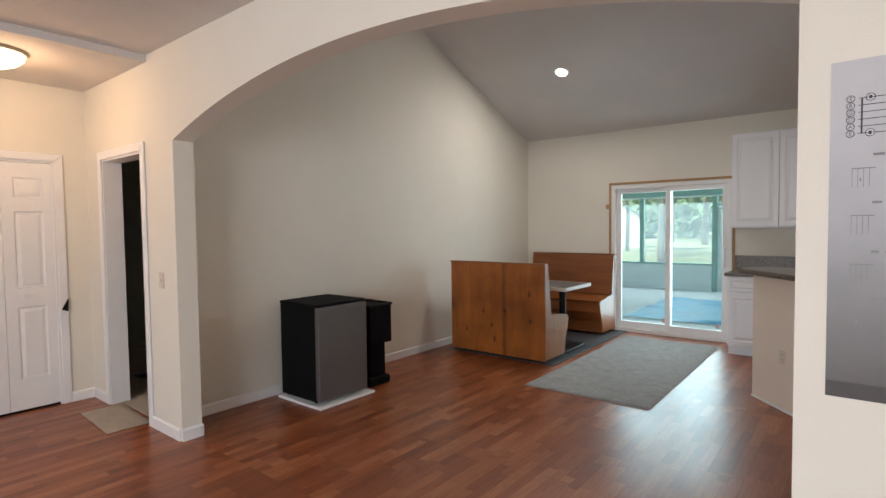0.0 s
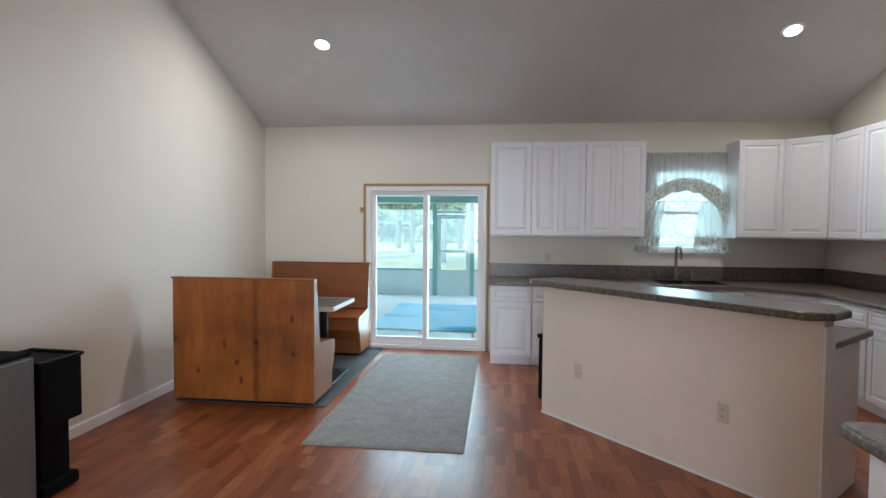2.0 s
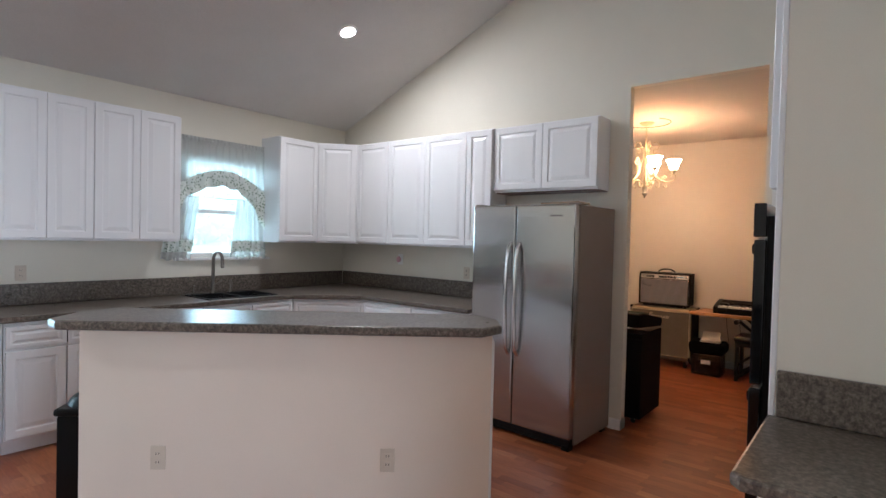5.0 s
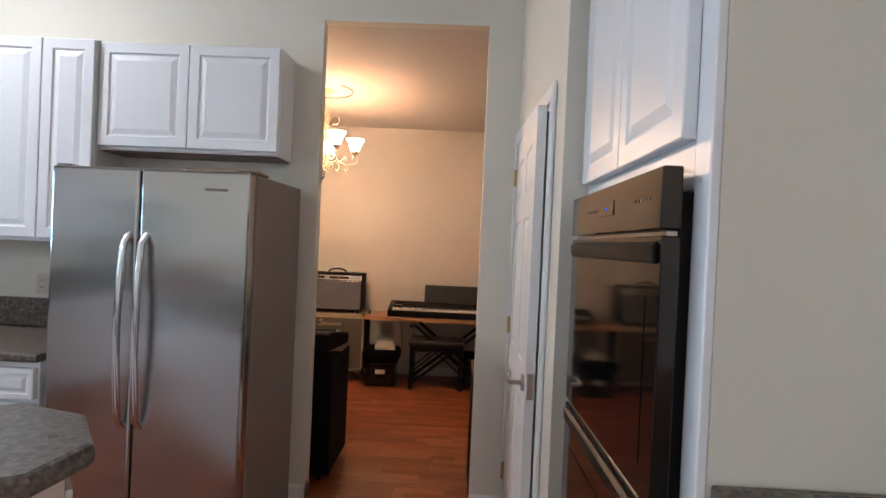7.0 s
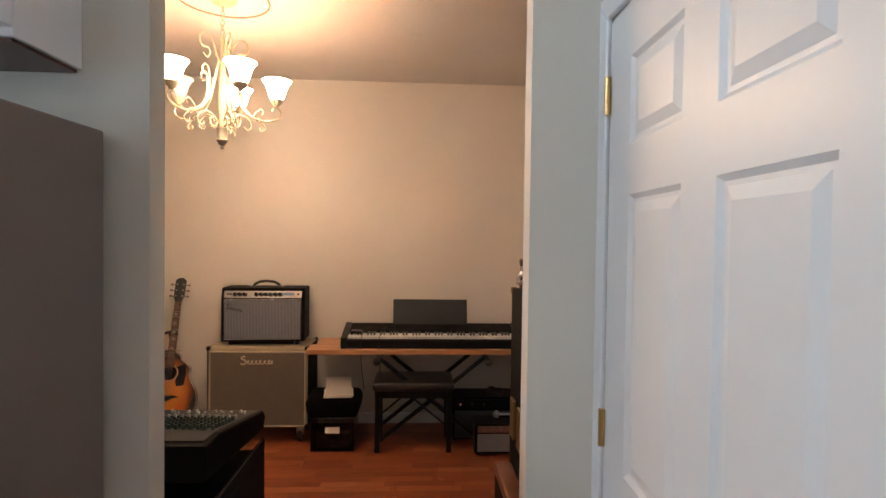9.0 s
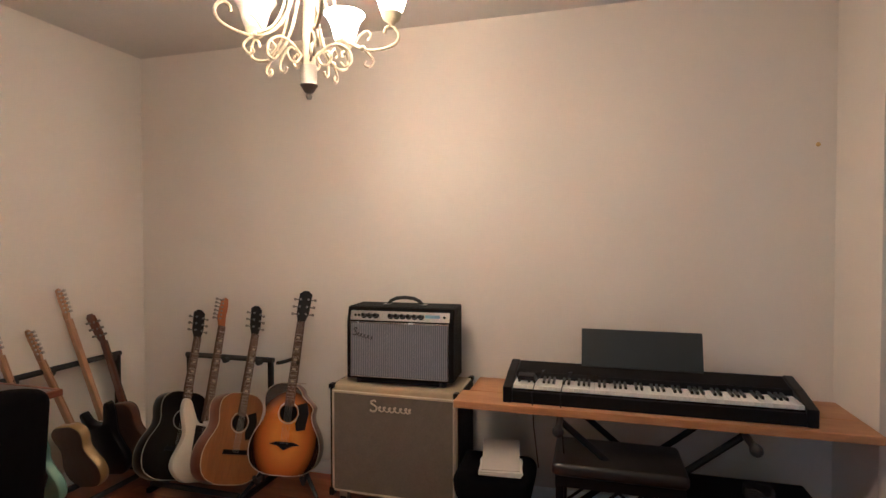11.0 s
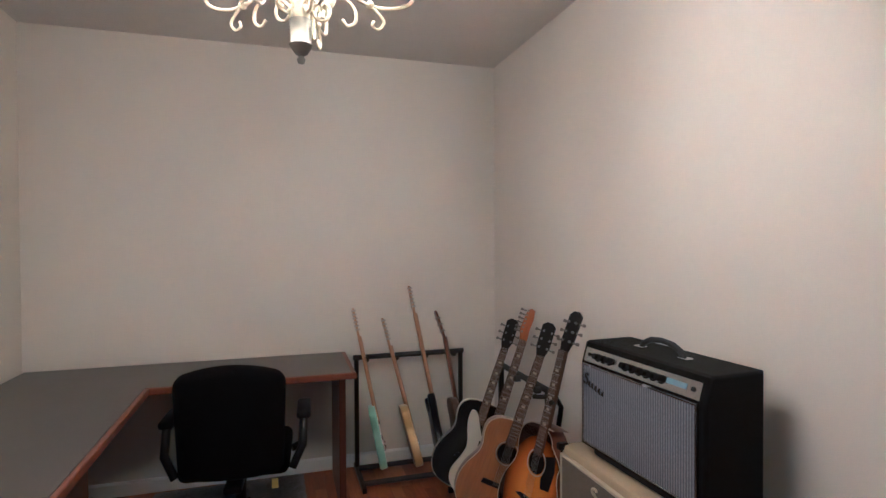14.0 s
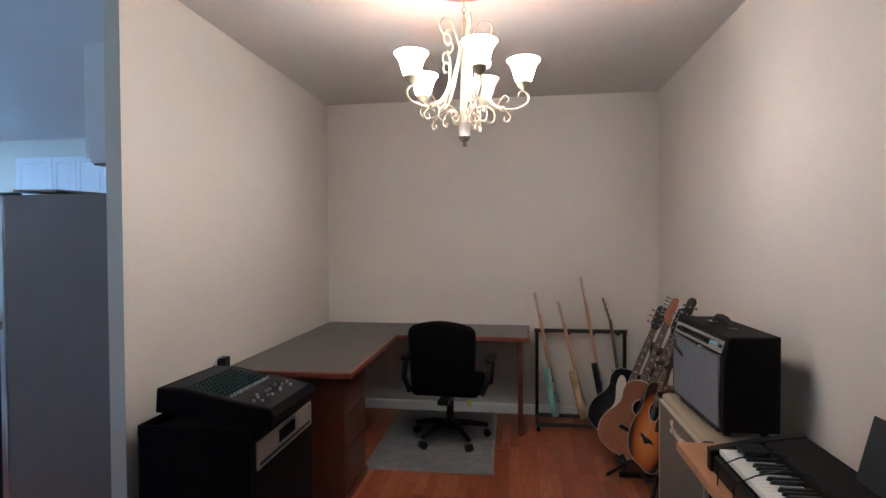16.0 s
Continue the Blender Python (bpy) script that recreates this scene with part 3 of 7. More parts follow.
def base_cabinet(m, w, h, d, doors, label, drawers=None):
    c = thing("base_cabinet", m, label, "cabinet", "white base cabinets")
    part("body", box(0, -d, 0.10, w, 0, h, 0.002, segments=1), CABINET, c)
    part("toe_kick", box(0.002, -d + 0.055, 0, w - 0.002, -0.02, 0.098), CABINET, c)
    n = drawers or doors
    x, dw = 0.008, (w - 0.016 - 0.008 * (n - 1)) / n
    for _ in range(n):
        f = part("drawer_front", panel_front(dw, 0.14, rail=0.028), CABINET, c)
        f.location = (x, -d - 0.021, h - 0.165)
        x += dw + 0.008
    x, dw = 0.008, (w - 0.016 - 0.008 * (doors - 1)) / doors
    for _ in range(doors):
        f = part("door", panel_front(dw, h - 0.10 - 0.20), CABINET, c)
        f.location = (x, -d - 0.021, 0.115)
        x += dw + 0.008
    return c


UB, UT = 1.40, 2.46
NB = YN - 0.002
EB = XE - 0.002
wall_cabinet(at(-0.68, NB, UB), 0.4585, UT - UB, 0.31, 1, "tall white single-door cabinet beside the patio door")
wall_cabinet(at(-0.22, NB, UB), 0.5885, UT - UB, 0.31, 2, "tall white two-door cabinet on the north wall")
wall_cabinet(at(0.37, NB, UB), 0.64, UT - UB, 0.31, 2, "tall white two-door cabinet beside the curtained window")
wall_cabinet(at(1.97, NB, UB), 0.46, UT - UB, 0.31, 1, "tall white single-door cabinet next to the window")
corner = thing("corner_cabinet", Matrix.Identity(4), "white diagonal corner wall cabinet", "cabinet", "white wall cabinets")
part("body", prism([(2.435, NB), (2.435, 7.09), (2.74, 6.80), (EB, 6.80), (EB, NB)], UB, UT), CABINET, corner)
d_ = part("door", panel_front(0.395, UT - UB - 0.03), CABINET, corner)
d_.matrix_local = pose(2.438, 7.068, UB + 0.018, 0, 0, math.degrees(math.atan2(6.80 - 7.09, 2.74 - 2.435)))
def front_x(y):
    """The line of the wall cabinets' fronts along the east wall."""
    return 2.765 + 0.036 * (6.8 - y)


for y1, y0, n, lab in ((6.795, 6.343, 1, "tall white single-door cabinet on the east wall"), (6.342, 5.38, 2, "tall white two-door cabinet above the counter"), (5.379, 5.11, 1, "narrow tall white cabinet beside the fridge")):
    w = y1 - y0
    deep = EB - front_x(y0) - 0.004
    wall_cabinet(at(front_x(y1) + deep, y1 + 0.036 * deep, UB, -90 + math.degrees(math.atan(0.036))), w, UT - UB, deep, n, lab)
fc = wall_cabinet(at(EB, 5.105, 1.895, -90), 0.95, UT - 1.895, EB - 2.855, 2, "short white two-door cabinet above the fridge")
part("underside", box(0.012, -0.205, -0.008, 0.94, -0.005, -0.001), CHERRY_DARK, fc, "unpainted brown underside")

BF = 6.79
base_cabinet(at(-0.66, NB), 0.44, 0.87, NB - BF, 1, "white base cabinet beside the patio door")
base_cabinet(at(-0.215, NB), 0.68, 0.87, NB - BF, 2, "white two-door base cabinet under the counter")
base_cabinet(at(0.47, NB), 0.61, 0.87, NB - BF, 1, "white base cabinet beside the sink")
base_cabinet(at(1.085, NB), 0.86, 0.87, NB - BF, 2, "white sink base cabinet under the window")
cb = thing("corner_base_cabinet", Matrix.Identity(4), "white diagonal corner base cabinet", "cabinet", "white base cabinets")
part("body", prism([(1.95, NB), (1.95, BF), (2.43, 6.31), (EB, 6.31), (EB, NB)], 0.10, 0.87), CABINET, cb)
part("toe_kick", prism([(1.97, NB), (1.97, BF + 0.06), (2.49, 6.33), (EB, 6.33), (EB, NB)], 0.0, 0.099), CABINET, cb)
ang = math.degrees(math.atan2(6.31 - BF, 2.43 - 1.95))
d_ = part("door", panel_front(0.66, 0.57), CABINET, cb)
d_.matrix_local = pose(1.953, BF - 0.023, 0.115, 0, 0, ang)
d_ = part("drawer_front", panel_front(0.66, 0.14, rail=0.028), CABINET, cb)
d_.matrix_local = pose(1.953, BF - 0.023, 0.705, 0, 0, ang)
base_cabinet(at(EB, 6.305, 0, -90), 0.64, 0.87, EB - 2.43, 1, "white base cabinet on the east wall")
base_cabinet(at(EB, 5.66, 0, -90), 0.62, 0.87, EB - 2.43, 2, "white two-door base cabinet beside the fridge")

top = thing("countertop", Matrix.Identity(4), "dark speckled granite-look worktop with a low backsplash", "countertop")
part("slab_north", prism([(-0.69, NB), (-0.69, 6.755), (1.16, 6.755), (1.16, NB)], 0.872, 0.91, bevel=0.008), GRANITE, top)
part("slab_sink_back", box(1.16, 7.26, 0.872, 1.82, NB, 0.91), GRANITE, top)
part("slab_sink_front", prism([(1.16, 6.755), (1.82, 6.755), (1.82, 6.86), (1.16, 6.86)], 0.872, 0.91), GRANITE, top)
part("slab_corner", prism([(1.82, NB), (1.82, 6.755), (1.935, 6.755), (2.395, 6.295), (2.395, 5.03), (EB, 5.03), (EB, NB)], 0.872, 0.91, bevel=0.008), GRANITE, top)
part("backsplash", box(-0.69, NB - 0.02, 0.911, EB - 0.02, NB, 1.07, 0.004, segments=1), GRANITE, top)
part("backsplash", box(EB - 0.02, 5.03, 0.911, EB, NB - 0.021, 1.07, 0.004, segments=1), GRANITE, top)

sink = thing("sink", at(1.49, 7.06, 0.91), "black composite kitchen sink under the window", "sink")
bm = bmesh.new()
for x0, y0, x1, y1 in ((-0.34, -0.21, 0.34, -0.18), (-0.34, 0.18, 0.34, 0.21), (-0.34, -0.18, -0.31, 0.18), (0.31, -0.18, 0.34, 0.18), (-0.012, -0.18, 0.012, 0.18)):
    box(x0, y0, -0.02, x1, y1, 0.008, 0.004, bm=bm, segments=1)
part("rim", bm, BLACK, sink)
bm = bmesh.new()
for x0, x1 in ((-0.31, -0.012), (0.012, 0.31)):
    box(x0, -0.18, -0.19, x1, 0.18, -0.18, bm=bm)
    box(x0, -0.19, -0.19, x1, -0.18, -0.02, bm=bm)
    box(x0, 0.18, -0.19, x1, 0.19, -0.02, bm=bm)
    box(x0 - 0.01, -0.18, -0.19, x0, 0.18, -0.02, bm=bm)
    box(x1, -0.18, -0.19, x1 + 0.01, 0.18, -0.02, bm=bm)
part("basin", bm, BLACK, sink)
tap = thing("faucet", at(1.42, 7.29, 0.91), "dark nickel gooseneck kitchen faucet", "faucet")
smooth(part("base", lathe([(0.028, 0), (0.028, 0.01), (0.018, 0.03), (0.016, 0.09)]), FAUCET, tap))
neck = [(0, 0, 0.08), (0, 0, 0.31)] + [(0, -0.085 + 0.085 * math.cos(a), 0.31 + 0.085 * math.sin(a)) for a in np.linspace(0.2, 2.9, 12)] + [(0, -0.172, 0.25)]
smooth(part("spout", tube(neck, 0.015, sides=12), FAUCET, tap))
smooth(part("lever", tube([(0, 0, 0.08), (0.04, -0.01, 0.10), (0.08, -0.02, 0.13)], 0.007), FAUCET, tap))
spr = thing("side_sprayer", at(1.60, 7.30, 0.91), "dark nickel sink sprayer", "sprayer")
smooth(part("body", lathe([(0.022, 0), (0.02, 0.015), (0.013, 0.03), (0.017, 0.09), (0.012, 0.12)]), FAUCET, spr))
soap = thing("soap_pump", at(1.24, 7.30, 0.91), "dark nickel soap pump beside the faucet", "soap pump")
smooth(part("body", lathe([(0.02, 0), (0.02, 0.01), (0.008, 0.02), (0.008, 0.07), (0.014, 0.075), (0.012, 0.09)]), FAUCET, soap))


# island with a raised bar
IA, IB = Vector((-0.209, 5.355)), Vector((1.065, 3.895))
ID = (IB - IA).normalized()
IN = Vector((-ID.y, ID.x))


def isl(s, n):
    """A place along the island's long face, n to its back."""
    p = IA + ID * s + IN * n
    return (p.x, p.y)


IL = (IB - IA).length
island = thing("island", Matrix.Identity(4), "cream half-wall kitchen island with a raised granite bar", "island")
part("half_wall", prism([isl(0, 0), isl(IL, 0), isl(IL, 0.12), isl(0, 0.12)], 0, 1.03), ISLAND_WARMED, island)
part("bar_top", prism([isl(-0.125, -0.03), isl(-0.05, -0.095), isl(IL - 0.055, -0.095), isl(IL + 0.045, 0.005), isl(IL + 0.05, 0.20), isl(IL - 0.05, 0.36), isl(-0.02, 0.36), isl(-0.125, 0.22)], 1.031, 1.075, bevel=0.012), GRANITE, island)
part("cabinet_body", prism([isl(0.06, 0.121), isl(IL - 0.025, 0.121), isl(IL - 0.055, 0.68), isl(0.06, 0.68)], 0.0, 0.87), CABINET, island)
part("worktop", prism([isl(0.0, 0.122), isl(IL + 0.015, 0.122), isl(IL - 0.005, 0.72), isl(0.0, 0.72)], 0.872, 0.91, bevel=0.008), GRANITE, island)


def outlet(m, label="almond duplex wall outlet", switch=False):
    """A wall plate facing -y."""
    o = thing("light_switch" if switch else "outlet", m, label, "switch" if switch else "outlet", "wall plates")
    part("plate", box(-0.035, -0.006, -0.057, 0.035, 0, 0.057, 0.003), ALMOND, o)
    if switch:
        part("toggle", box(-0.005, -0.018, -0.004, 0.005, -0.006, 0.012, 0.002), TRIM, o)
        return o
    for z in (-0.02, 0.02):
        part("socket", box(-0.016, -0.009, z - 0.014, 0.016, -0.0055, z + 0.014, 0.004), ALMOND, o)
        bm = box(-0.008, -0.0095, z - 0.004, -0.005, -0.0089, z + 0.006)
        box(0.005, -0.0095, z - 0.004, 0.008, -0.0089, z + 0.006, bm=bm)
        part("slot", bm, BLACK, o)
    return o


FACE = math.degrees(math.atan2(ID.y, ID.x))
part("base_bead", prism([isl(0.0, -0.008), isl(IL + 0.008, -0.008), isl(IL + 0.008, -0.001), isl(0.0, -0.001)], 0.0, 0.016), TRIM, island, "thin white bead along the floor")
part("end_post", prism([isl(IL + 0.001, -0.004), isl(IL + 0.012, -0.004), isl(IL + 0.012, 0.118), isl(IL + 0.001, 0.118)], 0.0, 1.0, bevel=0.002), TRIM, island, "white corner board")
outlet(at(*isl(0.37, 0), 0.42, FACE), "almond outlet on the island wall")
outlet(at(*isl(1.45, 0), 0.42, FACE), "almond outlet low on the island wall")


# fridge
def fridge():
    f = thing("refrigerator", at(2.37, 4.10, 0, -1.8), "stainless steel side-by-side refrigerator with grey sides", "refrigerator")
    part("body", box(0.075, 0.0, 0.03, 0.655, 0.90, 1.745, 0.006), STEEL_SIDE, f)
    for y0, y1, lab in ((0.003, 0.489, "brushed steel fridge door"), (0.495, 0.897, "brushed steel freezer door")):
        part("door", box(0.0, y0, 0.085, 0.07, y1, 1.75, 0.014, segments=3), STEEL, f, lab)
    for y in (0.452, 0.532):
        pts = [(0.0, y, 0.62), (-0.035, y, 0.66)] + [(-0.035 - 0.025 * math.sin(math.pi * i / 8), y, 0.66 + 0.76 * i / 8) for i in range(9)] + [(-0.035, y, 1.42), (0.0, y, 1.46)]
        smooth(part("handle", tube(pts, 0.015, sides=12), CHROME, f))
    part("grille", box(0.02, 0.01, 0.018, 0.07, 0.89, 0.08, 0.004), BLACK, f)
    part("hinge_cover", box(0.02, 0.01, 1.751, 0.10, 0.07, 1.76, 0.003), STEEL_SIDE, f)
    part("hinge_cover", box(0.02, 0.83, 1.751, 0.10, 0.89, 1.76, 0.003), STEEL_SIDE, f)
    for y in (0.04, 0.86):
        part("foot", box(0.01, y - 0.03, 0.0, 0.08, y + 0.03, 0.035, 0.005), BLACK, f)
        part("foot", box(0.55, y - 0.03, 0.0, 0.62, y + 0.03, 0.035, 0.005), BLACK, f)
    bm = box(-0.0015, 0.10, 1.66, 0.0, 0.20, 1.672)
    part("badge", bm, STEEL_SIDE, f)
    return f


fridge()


# booth seats and table
def booth(m, w, label):
    """A bench whose plain back stands at y=0; the seat faces +y."""
    b = thing("booth_bench", m, label, "bench", "wooden dining booth")
    side = [(0.0, 0.03), (0.0, 1.03), (0.045, 1.03), (0.115, 0.50), (0.50, 0.45), (0.525, 0.40), (0.50, 0.30), (0.44, 0.17), (0.43, 0.03)]
    part("back_panel", box(0, -0.018, 0.02, w, 0.0, 1.035, 0.003), PINE, b, "knotty stained pine panel")
    for x in (0.0, w - 0.022):
        part("side_panel", prism(side, x, x + 0.022, "x"), PINE_RAW if x else PINE, b, "pale pine edge panel" if x else "")
    part("backrest", prism([(0.002, 1.025), (0.046, 1.025), (0.112, 0.50), (0.06, 0.48), (0.002, 0.48)], 0.023, w - 0.023, "x"), PINE_X, b)
    part("seat", prism([(0.06, 0.43), (0.5, 0.42), (0.515, 0.45), (0.10, 0.49)], 0.023, w - 0.023, "x", 0.004), PINE_X, b)
    part("front_board", prism([(0.43, 0.03), (0.45, 0.03), (0.45, 0.17), (0.505, 0.3), (0.505, 0.42), (0.48, 0.42), (0.48, 0.3), (0.43, 0.17)], 0.023, w - 0.023, "x"), PINE_X, b)
    part("cap", box(-0.02, -0.022, 1.031, w + 0.002, 0.05, 1.043, 0.004), PINE_X, b)
    return b


booth(at(-3.29, 5.22, 0.012), 1.23, "stained knotty pine booth bench seen from behind")
booth(pose(-2.14, 7.36, 0.012, 0, 0, 180), 1.23, "stained pine booth bench against the wall")
bt = thing("booth_table", at(-2.72, 5.99, 0.012), "dark booth table with a pale worn edge", "table")
part("tabletop", box(-0.62, -0.33, 0.715, 0.66, 0.33, 0.742, 0.004), surf("dark_table_laminate", (0.05, 0.045, 0.04), 0.3, vary=0.2), bt)
bm = box(-0.62, -0.345, 0.708, 0.675, -0.331, 0.748, 0.003)
box(-0.62, 0.331, 0.708, 0.675, 0.345, 0.748, 0.003, bm=bm)
box(0.661, -0.331, 0.708, 0.675, 0.331, 0.748, 0.003, bm=bm)
part("edge_band", bm, surf("pale_edge", (0.55, 0.5, 0.44), 0.5), bt, "pale worn edge band")
part("column", rod((0.47, 0, 0.03), (0.47, 0, 0.71), 0.04), BLACK, bt)
part("base", box(0.19, -0.26, 0.0, 0.64, 0.26, 0.03, 0.01), BLACK, bt)
bm = box(-3.28, 5.215, 0.001, -1.975, 7.38, 0.011, 0.003, segments=1)
tagged(part("floor_mat", bm, MAT_GREY), "dark grey rubber mat under the booth", "mat")


# rugs, mini fridge
def rug(name, m, w, l, t, material, label, seed, rough=0.004, n=40):
    """A pile rug with a slightly uneven edge and top."""
    bm = bmesh.new()
    rng = random.Random(seed)
    k = max(2, int(n * l / w))
    rows = []
    for j in range(k + 1):
        row = []
        for i in range(n + 1):
            edge = i in (0, n) or j in (0, k)
            x, y = w * i / n, l * j / k
            wob = rough * 1.5 if edge else 0
            row.append(bm.verts.new((x + rng.uniform(-wob, wob), y + rng.uniform(-wob, wob), 0.003 if edge else t + rng.uniform(-rough, rough))))
        rows.append(row)
    for j in range(k):
        for i in range(n):
            bm.faces.new((rows[j][i], rows[j][i + 1], rows[j + 1][i + 1], rows[j + 1][i]))
    ob = part(name, bm, material)
    ob.matrix_world = m
    return smooth(tagged(ob, label, "rug"), 80)


rug("area_rug", pose(-1.89, 4.47, 0.001, 0, 0, 0.3), 1.11, 2.62, 0.012, RUG, "pale grey pile rug in front of the patio door", 3, 0.0015)

mf = thing("mini_fridge", at(-3.40, 2.94, 0.0), "black mini fridge with a stainless door on a white tray", "mini fridge")
part("tray", box(-0.02, -0.03, 0.0, 0.56, 0.57, 0.022, 0.006), TRIM, mf, "white tray")
part("body", box(0.0, 0.0, 0.04, 0.46, 0.52, 0.82, 0.008), BLACK_MATT, mf)
part("top", box(-0.003, -0.003, 0.82, 0.5, 0.523, 0.84, 0.006), BLACK_MATT, mf)
part("door", box(0.466, 0.0, 0.05, 0.52, 0.52, 0.815, 0.01), surf("dull_steel", (0.16, 0.155, 0.15), 0.42, 0.6, vary=0.05), mf, "dull stainless door")
for x, y in ((0.04, 0.04), (0.42, 0.04), (0.04, 0.48), (0.42, 0.48)):
    part("foot", rod((x, y, 0.022), (x, y, 0.041), 0.015), BLACK, mf)


st = thing("black_stand", at(-3.12, 3.70), "black plastic stand with a boxy top beside the mini fridge", "stand")
part("box", box(-0.17, -0.14, 0.385, 0.17, 0.14, 0.74, 0.01), BLACK_MATT, st)
smooth(part("rim", tube([(-0.15, -0.14, 0.75), (0.17, -0.14, 0.745), (0.17, 0.14, 0.745), (-0.15, 0.14, 0.75)], 0.012, closed=True), BLACK, st))
part("column", box(-0.10, -0.10, 0.06, 0.12, 0.10, 0.384, 0.008), BLACK_MATT, st)
part("foot", box(-0.16, -0.13, 0.0, 0.16, 0.13, 0.075, 0.02), BLACK_MATT, st)

cb_ = thing("cardboard_sheet", at(2.47, 4.12, 1.7605), "flat brown cardboard lying on the fridge", "cardboard")
part("sheet", prism([(0.0, 0.0), (0.22, 0.02), (0.30, 0.30), (0.05, 0.34)], 0.0, 0.012), surf("cardboard", (0.36, 0.25, 0.16), 0.8, vary=0.1), cb_)


# ---- doors, windows and fixed things ----
def casing(name, m, w, h, label, material=None, width=0.062, depth=0.016, jamb=0.0, category="casing"):
    """Trim round an opening of w by h in the xz plane, on its -y side; jamb: depth of the lining going +y."""
    c = thing(name, m, label, category, kind="structure")
    material = material or TRIM

    def strip(pts):
        return prism(pts, -depth, -0.001, "y", 0.004, segments=1)

    part("side_trim", strip([(-width, 0), (0, 0), (0, h), (-width, h + width)]), material, c)
    part("side_trim", strip([(w, 0), (w + width, 0), (w + width, h + width), (w, h)]), material, c)
    part("head_trim", strip([(0, h), (w, h), (w + width, h + width), (-width, h + width)]), material, c)
    if jamb:
        part("jamb_lining", box(0.0, 0, 0, 0.015, jamb, h), material, c)
        part("jamb_lining", box(w - 0.015, 0, 0, w, jamb, h), material, c)
        part("jamb_lining", box(0.015, 0, h - 0.015, w - 0.015, jamb, h), material, c)
    return c


def six_panel(w, h, t=0.036, single=False):
    """Door leaf in the xz plane from y=0 to t, with raised panels sunk into both faces, in one shell."""
    st, mid = 0.115 * w / 0.76, 0.10 * w / 0.76
    if single:
        st = 0.22 * w
    xs = [0, st, w - st, w] if single else [0, st, (w - mid) / 2, (w + mid) / 2, w - st, w]
    zs = [0, 0.24, 0.83, 0.98, 1.60, 1.71, h - 0.12, h]
    bm = bmesh.new()
    grid = {(i, k, y): bm.verts.new((x, y, z)) for i, x in enumerate(xs) for k, z in enumerate(zs) for y in (0.0, t)}
    nx, nz = len(xs) - 1, len(zs) - 1
    for y, d in ((0.0, 1), (t, -1)):
        for i in range(nx):
            for k in range(nz):
                ring = [grid[i, k, y], grid[i + 1, k, y], grid[i + 1, k + 1, y], grid[i, k + 1, y]]
                if i % 2 and k % 2:
                    for inset, deep in ((0.010, 0.008), (0.018, 0.008), (0.040, 0.001)):
                        x0, x1, z0, z1 = xs[i] + inset, xs[i + 1] - inset, zs[k] + inset, zs[k + 1] - inset
                        nxt = [bm.verts.new(p) for p in ((x0, y + d * deep, z0), (x1, y + d * deep, z0), (x1, y + d * deep, z1), (x0, y + d * deep, z1))]
                        for j in range(4):
                            bm.faces.new((ring[j], ring[(j + 1) % 4], nxt[(j + 1) % 4], nxt[j]))
                        ring = nxt
                bm.faces.new(ring)
    for i in range(nx):
        for k in (0, nz):
            bm.faces.new((grid[i, k, 0.0], grid[i + 1, k, 0.0], grid[i + 1, k, t], grid[i, k, t]))
    for k in range(nz):
        for i in (0, nx):
            bm.faces.new((grid[i, k, 0.0], grid[i, k + 1, 0.0], grid[i, k + 1, t], grid[i, k, t]))
    return bm


# sliding patio door
pd = thing("door_patio", at(-2.20, YN), "white vinyl sliding patio door with two tall panes", "patio door", kind="structure")
W_, H_ = 1.47, 1.985
for x0, z0, x1, z1 in ((0, 0, 0.05, H_), (W_ - 0.05, 0, W_, H_), (0.05, H_ - 0.05, W_ - 0.05, H_), (0.05, 0, W_ - 0.05, 0.045)):
    part("frame", box(x0, -0.005, z0, x1, 0.11, z1, 0.004, segments=1), TRIM, pd)
for x0, x1, y in ((0.05, 0.765, 0.065), (0.70, W_ - 0.05, 0.015)):
    sash = part("sash", box(x0, y, 0.046, x0 + 0.058, y + 0.035, H_ - 0.051, 0.004, segments=1), TRIM, pd)
    part("stile", box(x1 - 0.058, y, 0.046, x1, y + 0.035, H_ - 0.051, 0.004, segments=1), TRIM, sash)
    part("rail", box(x0 + 0.058, y, 0.046, x1 - 0.058, y + 0.035, 0.135, 0.004, segments=1), TRIM, sash)
    part("rail", box(x0 + 0.058, y, H_ - 0.11, x1 - 0.058, y + 0.035, H_ - 0.051, 0.004, segments=1), TRIM, sash)
    g = part("pane", box(x0 + 0.058, y + 0.015, 0.135, x1 - 0.058, y + 0.021, H_ - 0.11), GLASS, sash)
    g.visible_shadow = False
    stk = part("sticker", box(x1 - 0.12, y + 0.012, 0.16, x1 - 0.085, y + 0.014, 0.21), surf("pink_sticker", (0.75, 0.42, 0.42), 0.6), sash, "small pink glass sticker")
smooth(part("handle", tube([(W_ - 0.075, 0.014, 0.93), (W_ - 0.075, -0.03, 0.95), (W_ - 0.075, -0.03, 1.13), (W_ - 0.075, 0.014, 1.15)], 0.009), TRIM, pd))
casing("door_casing", at(-2.205, YN - 0.001), W_ + 0.01, H_ + 0.005, "unpainted raw wood edging round the patio door", CASING_RAW, 0.03, 0.012)
tb = thing("trim_block", at(-2.245, YN - 0.013, 1.70), "small raw wood offcut on the casing", "wood block")
part("block", box(-0.03, -0.012, -0.03, 0.012, 0, 0.03, 0.003), CASING_RAW, tb)
part("nail", rod((-0.01, -0.02, 0), (-0.01, -0.011, 0), 0.004), NICKEL, tb)
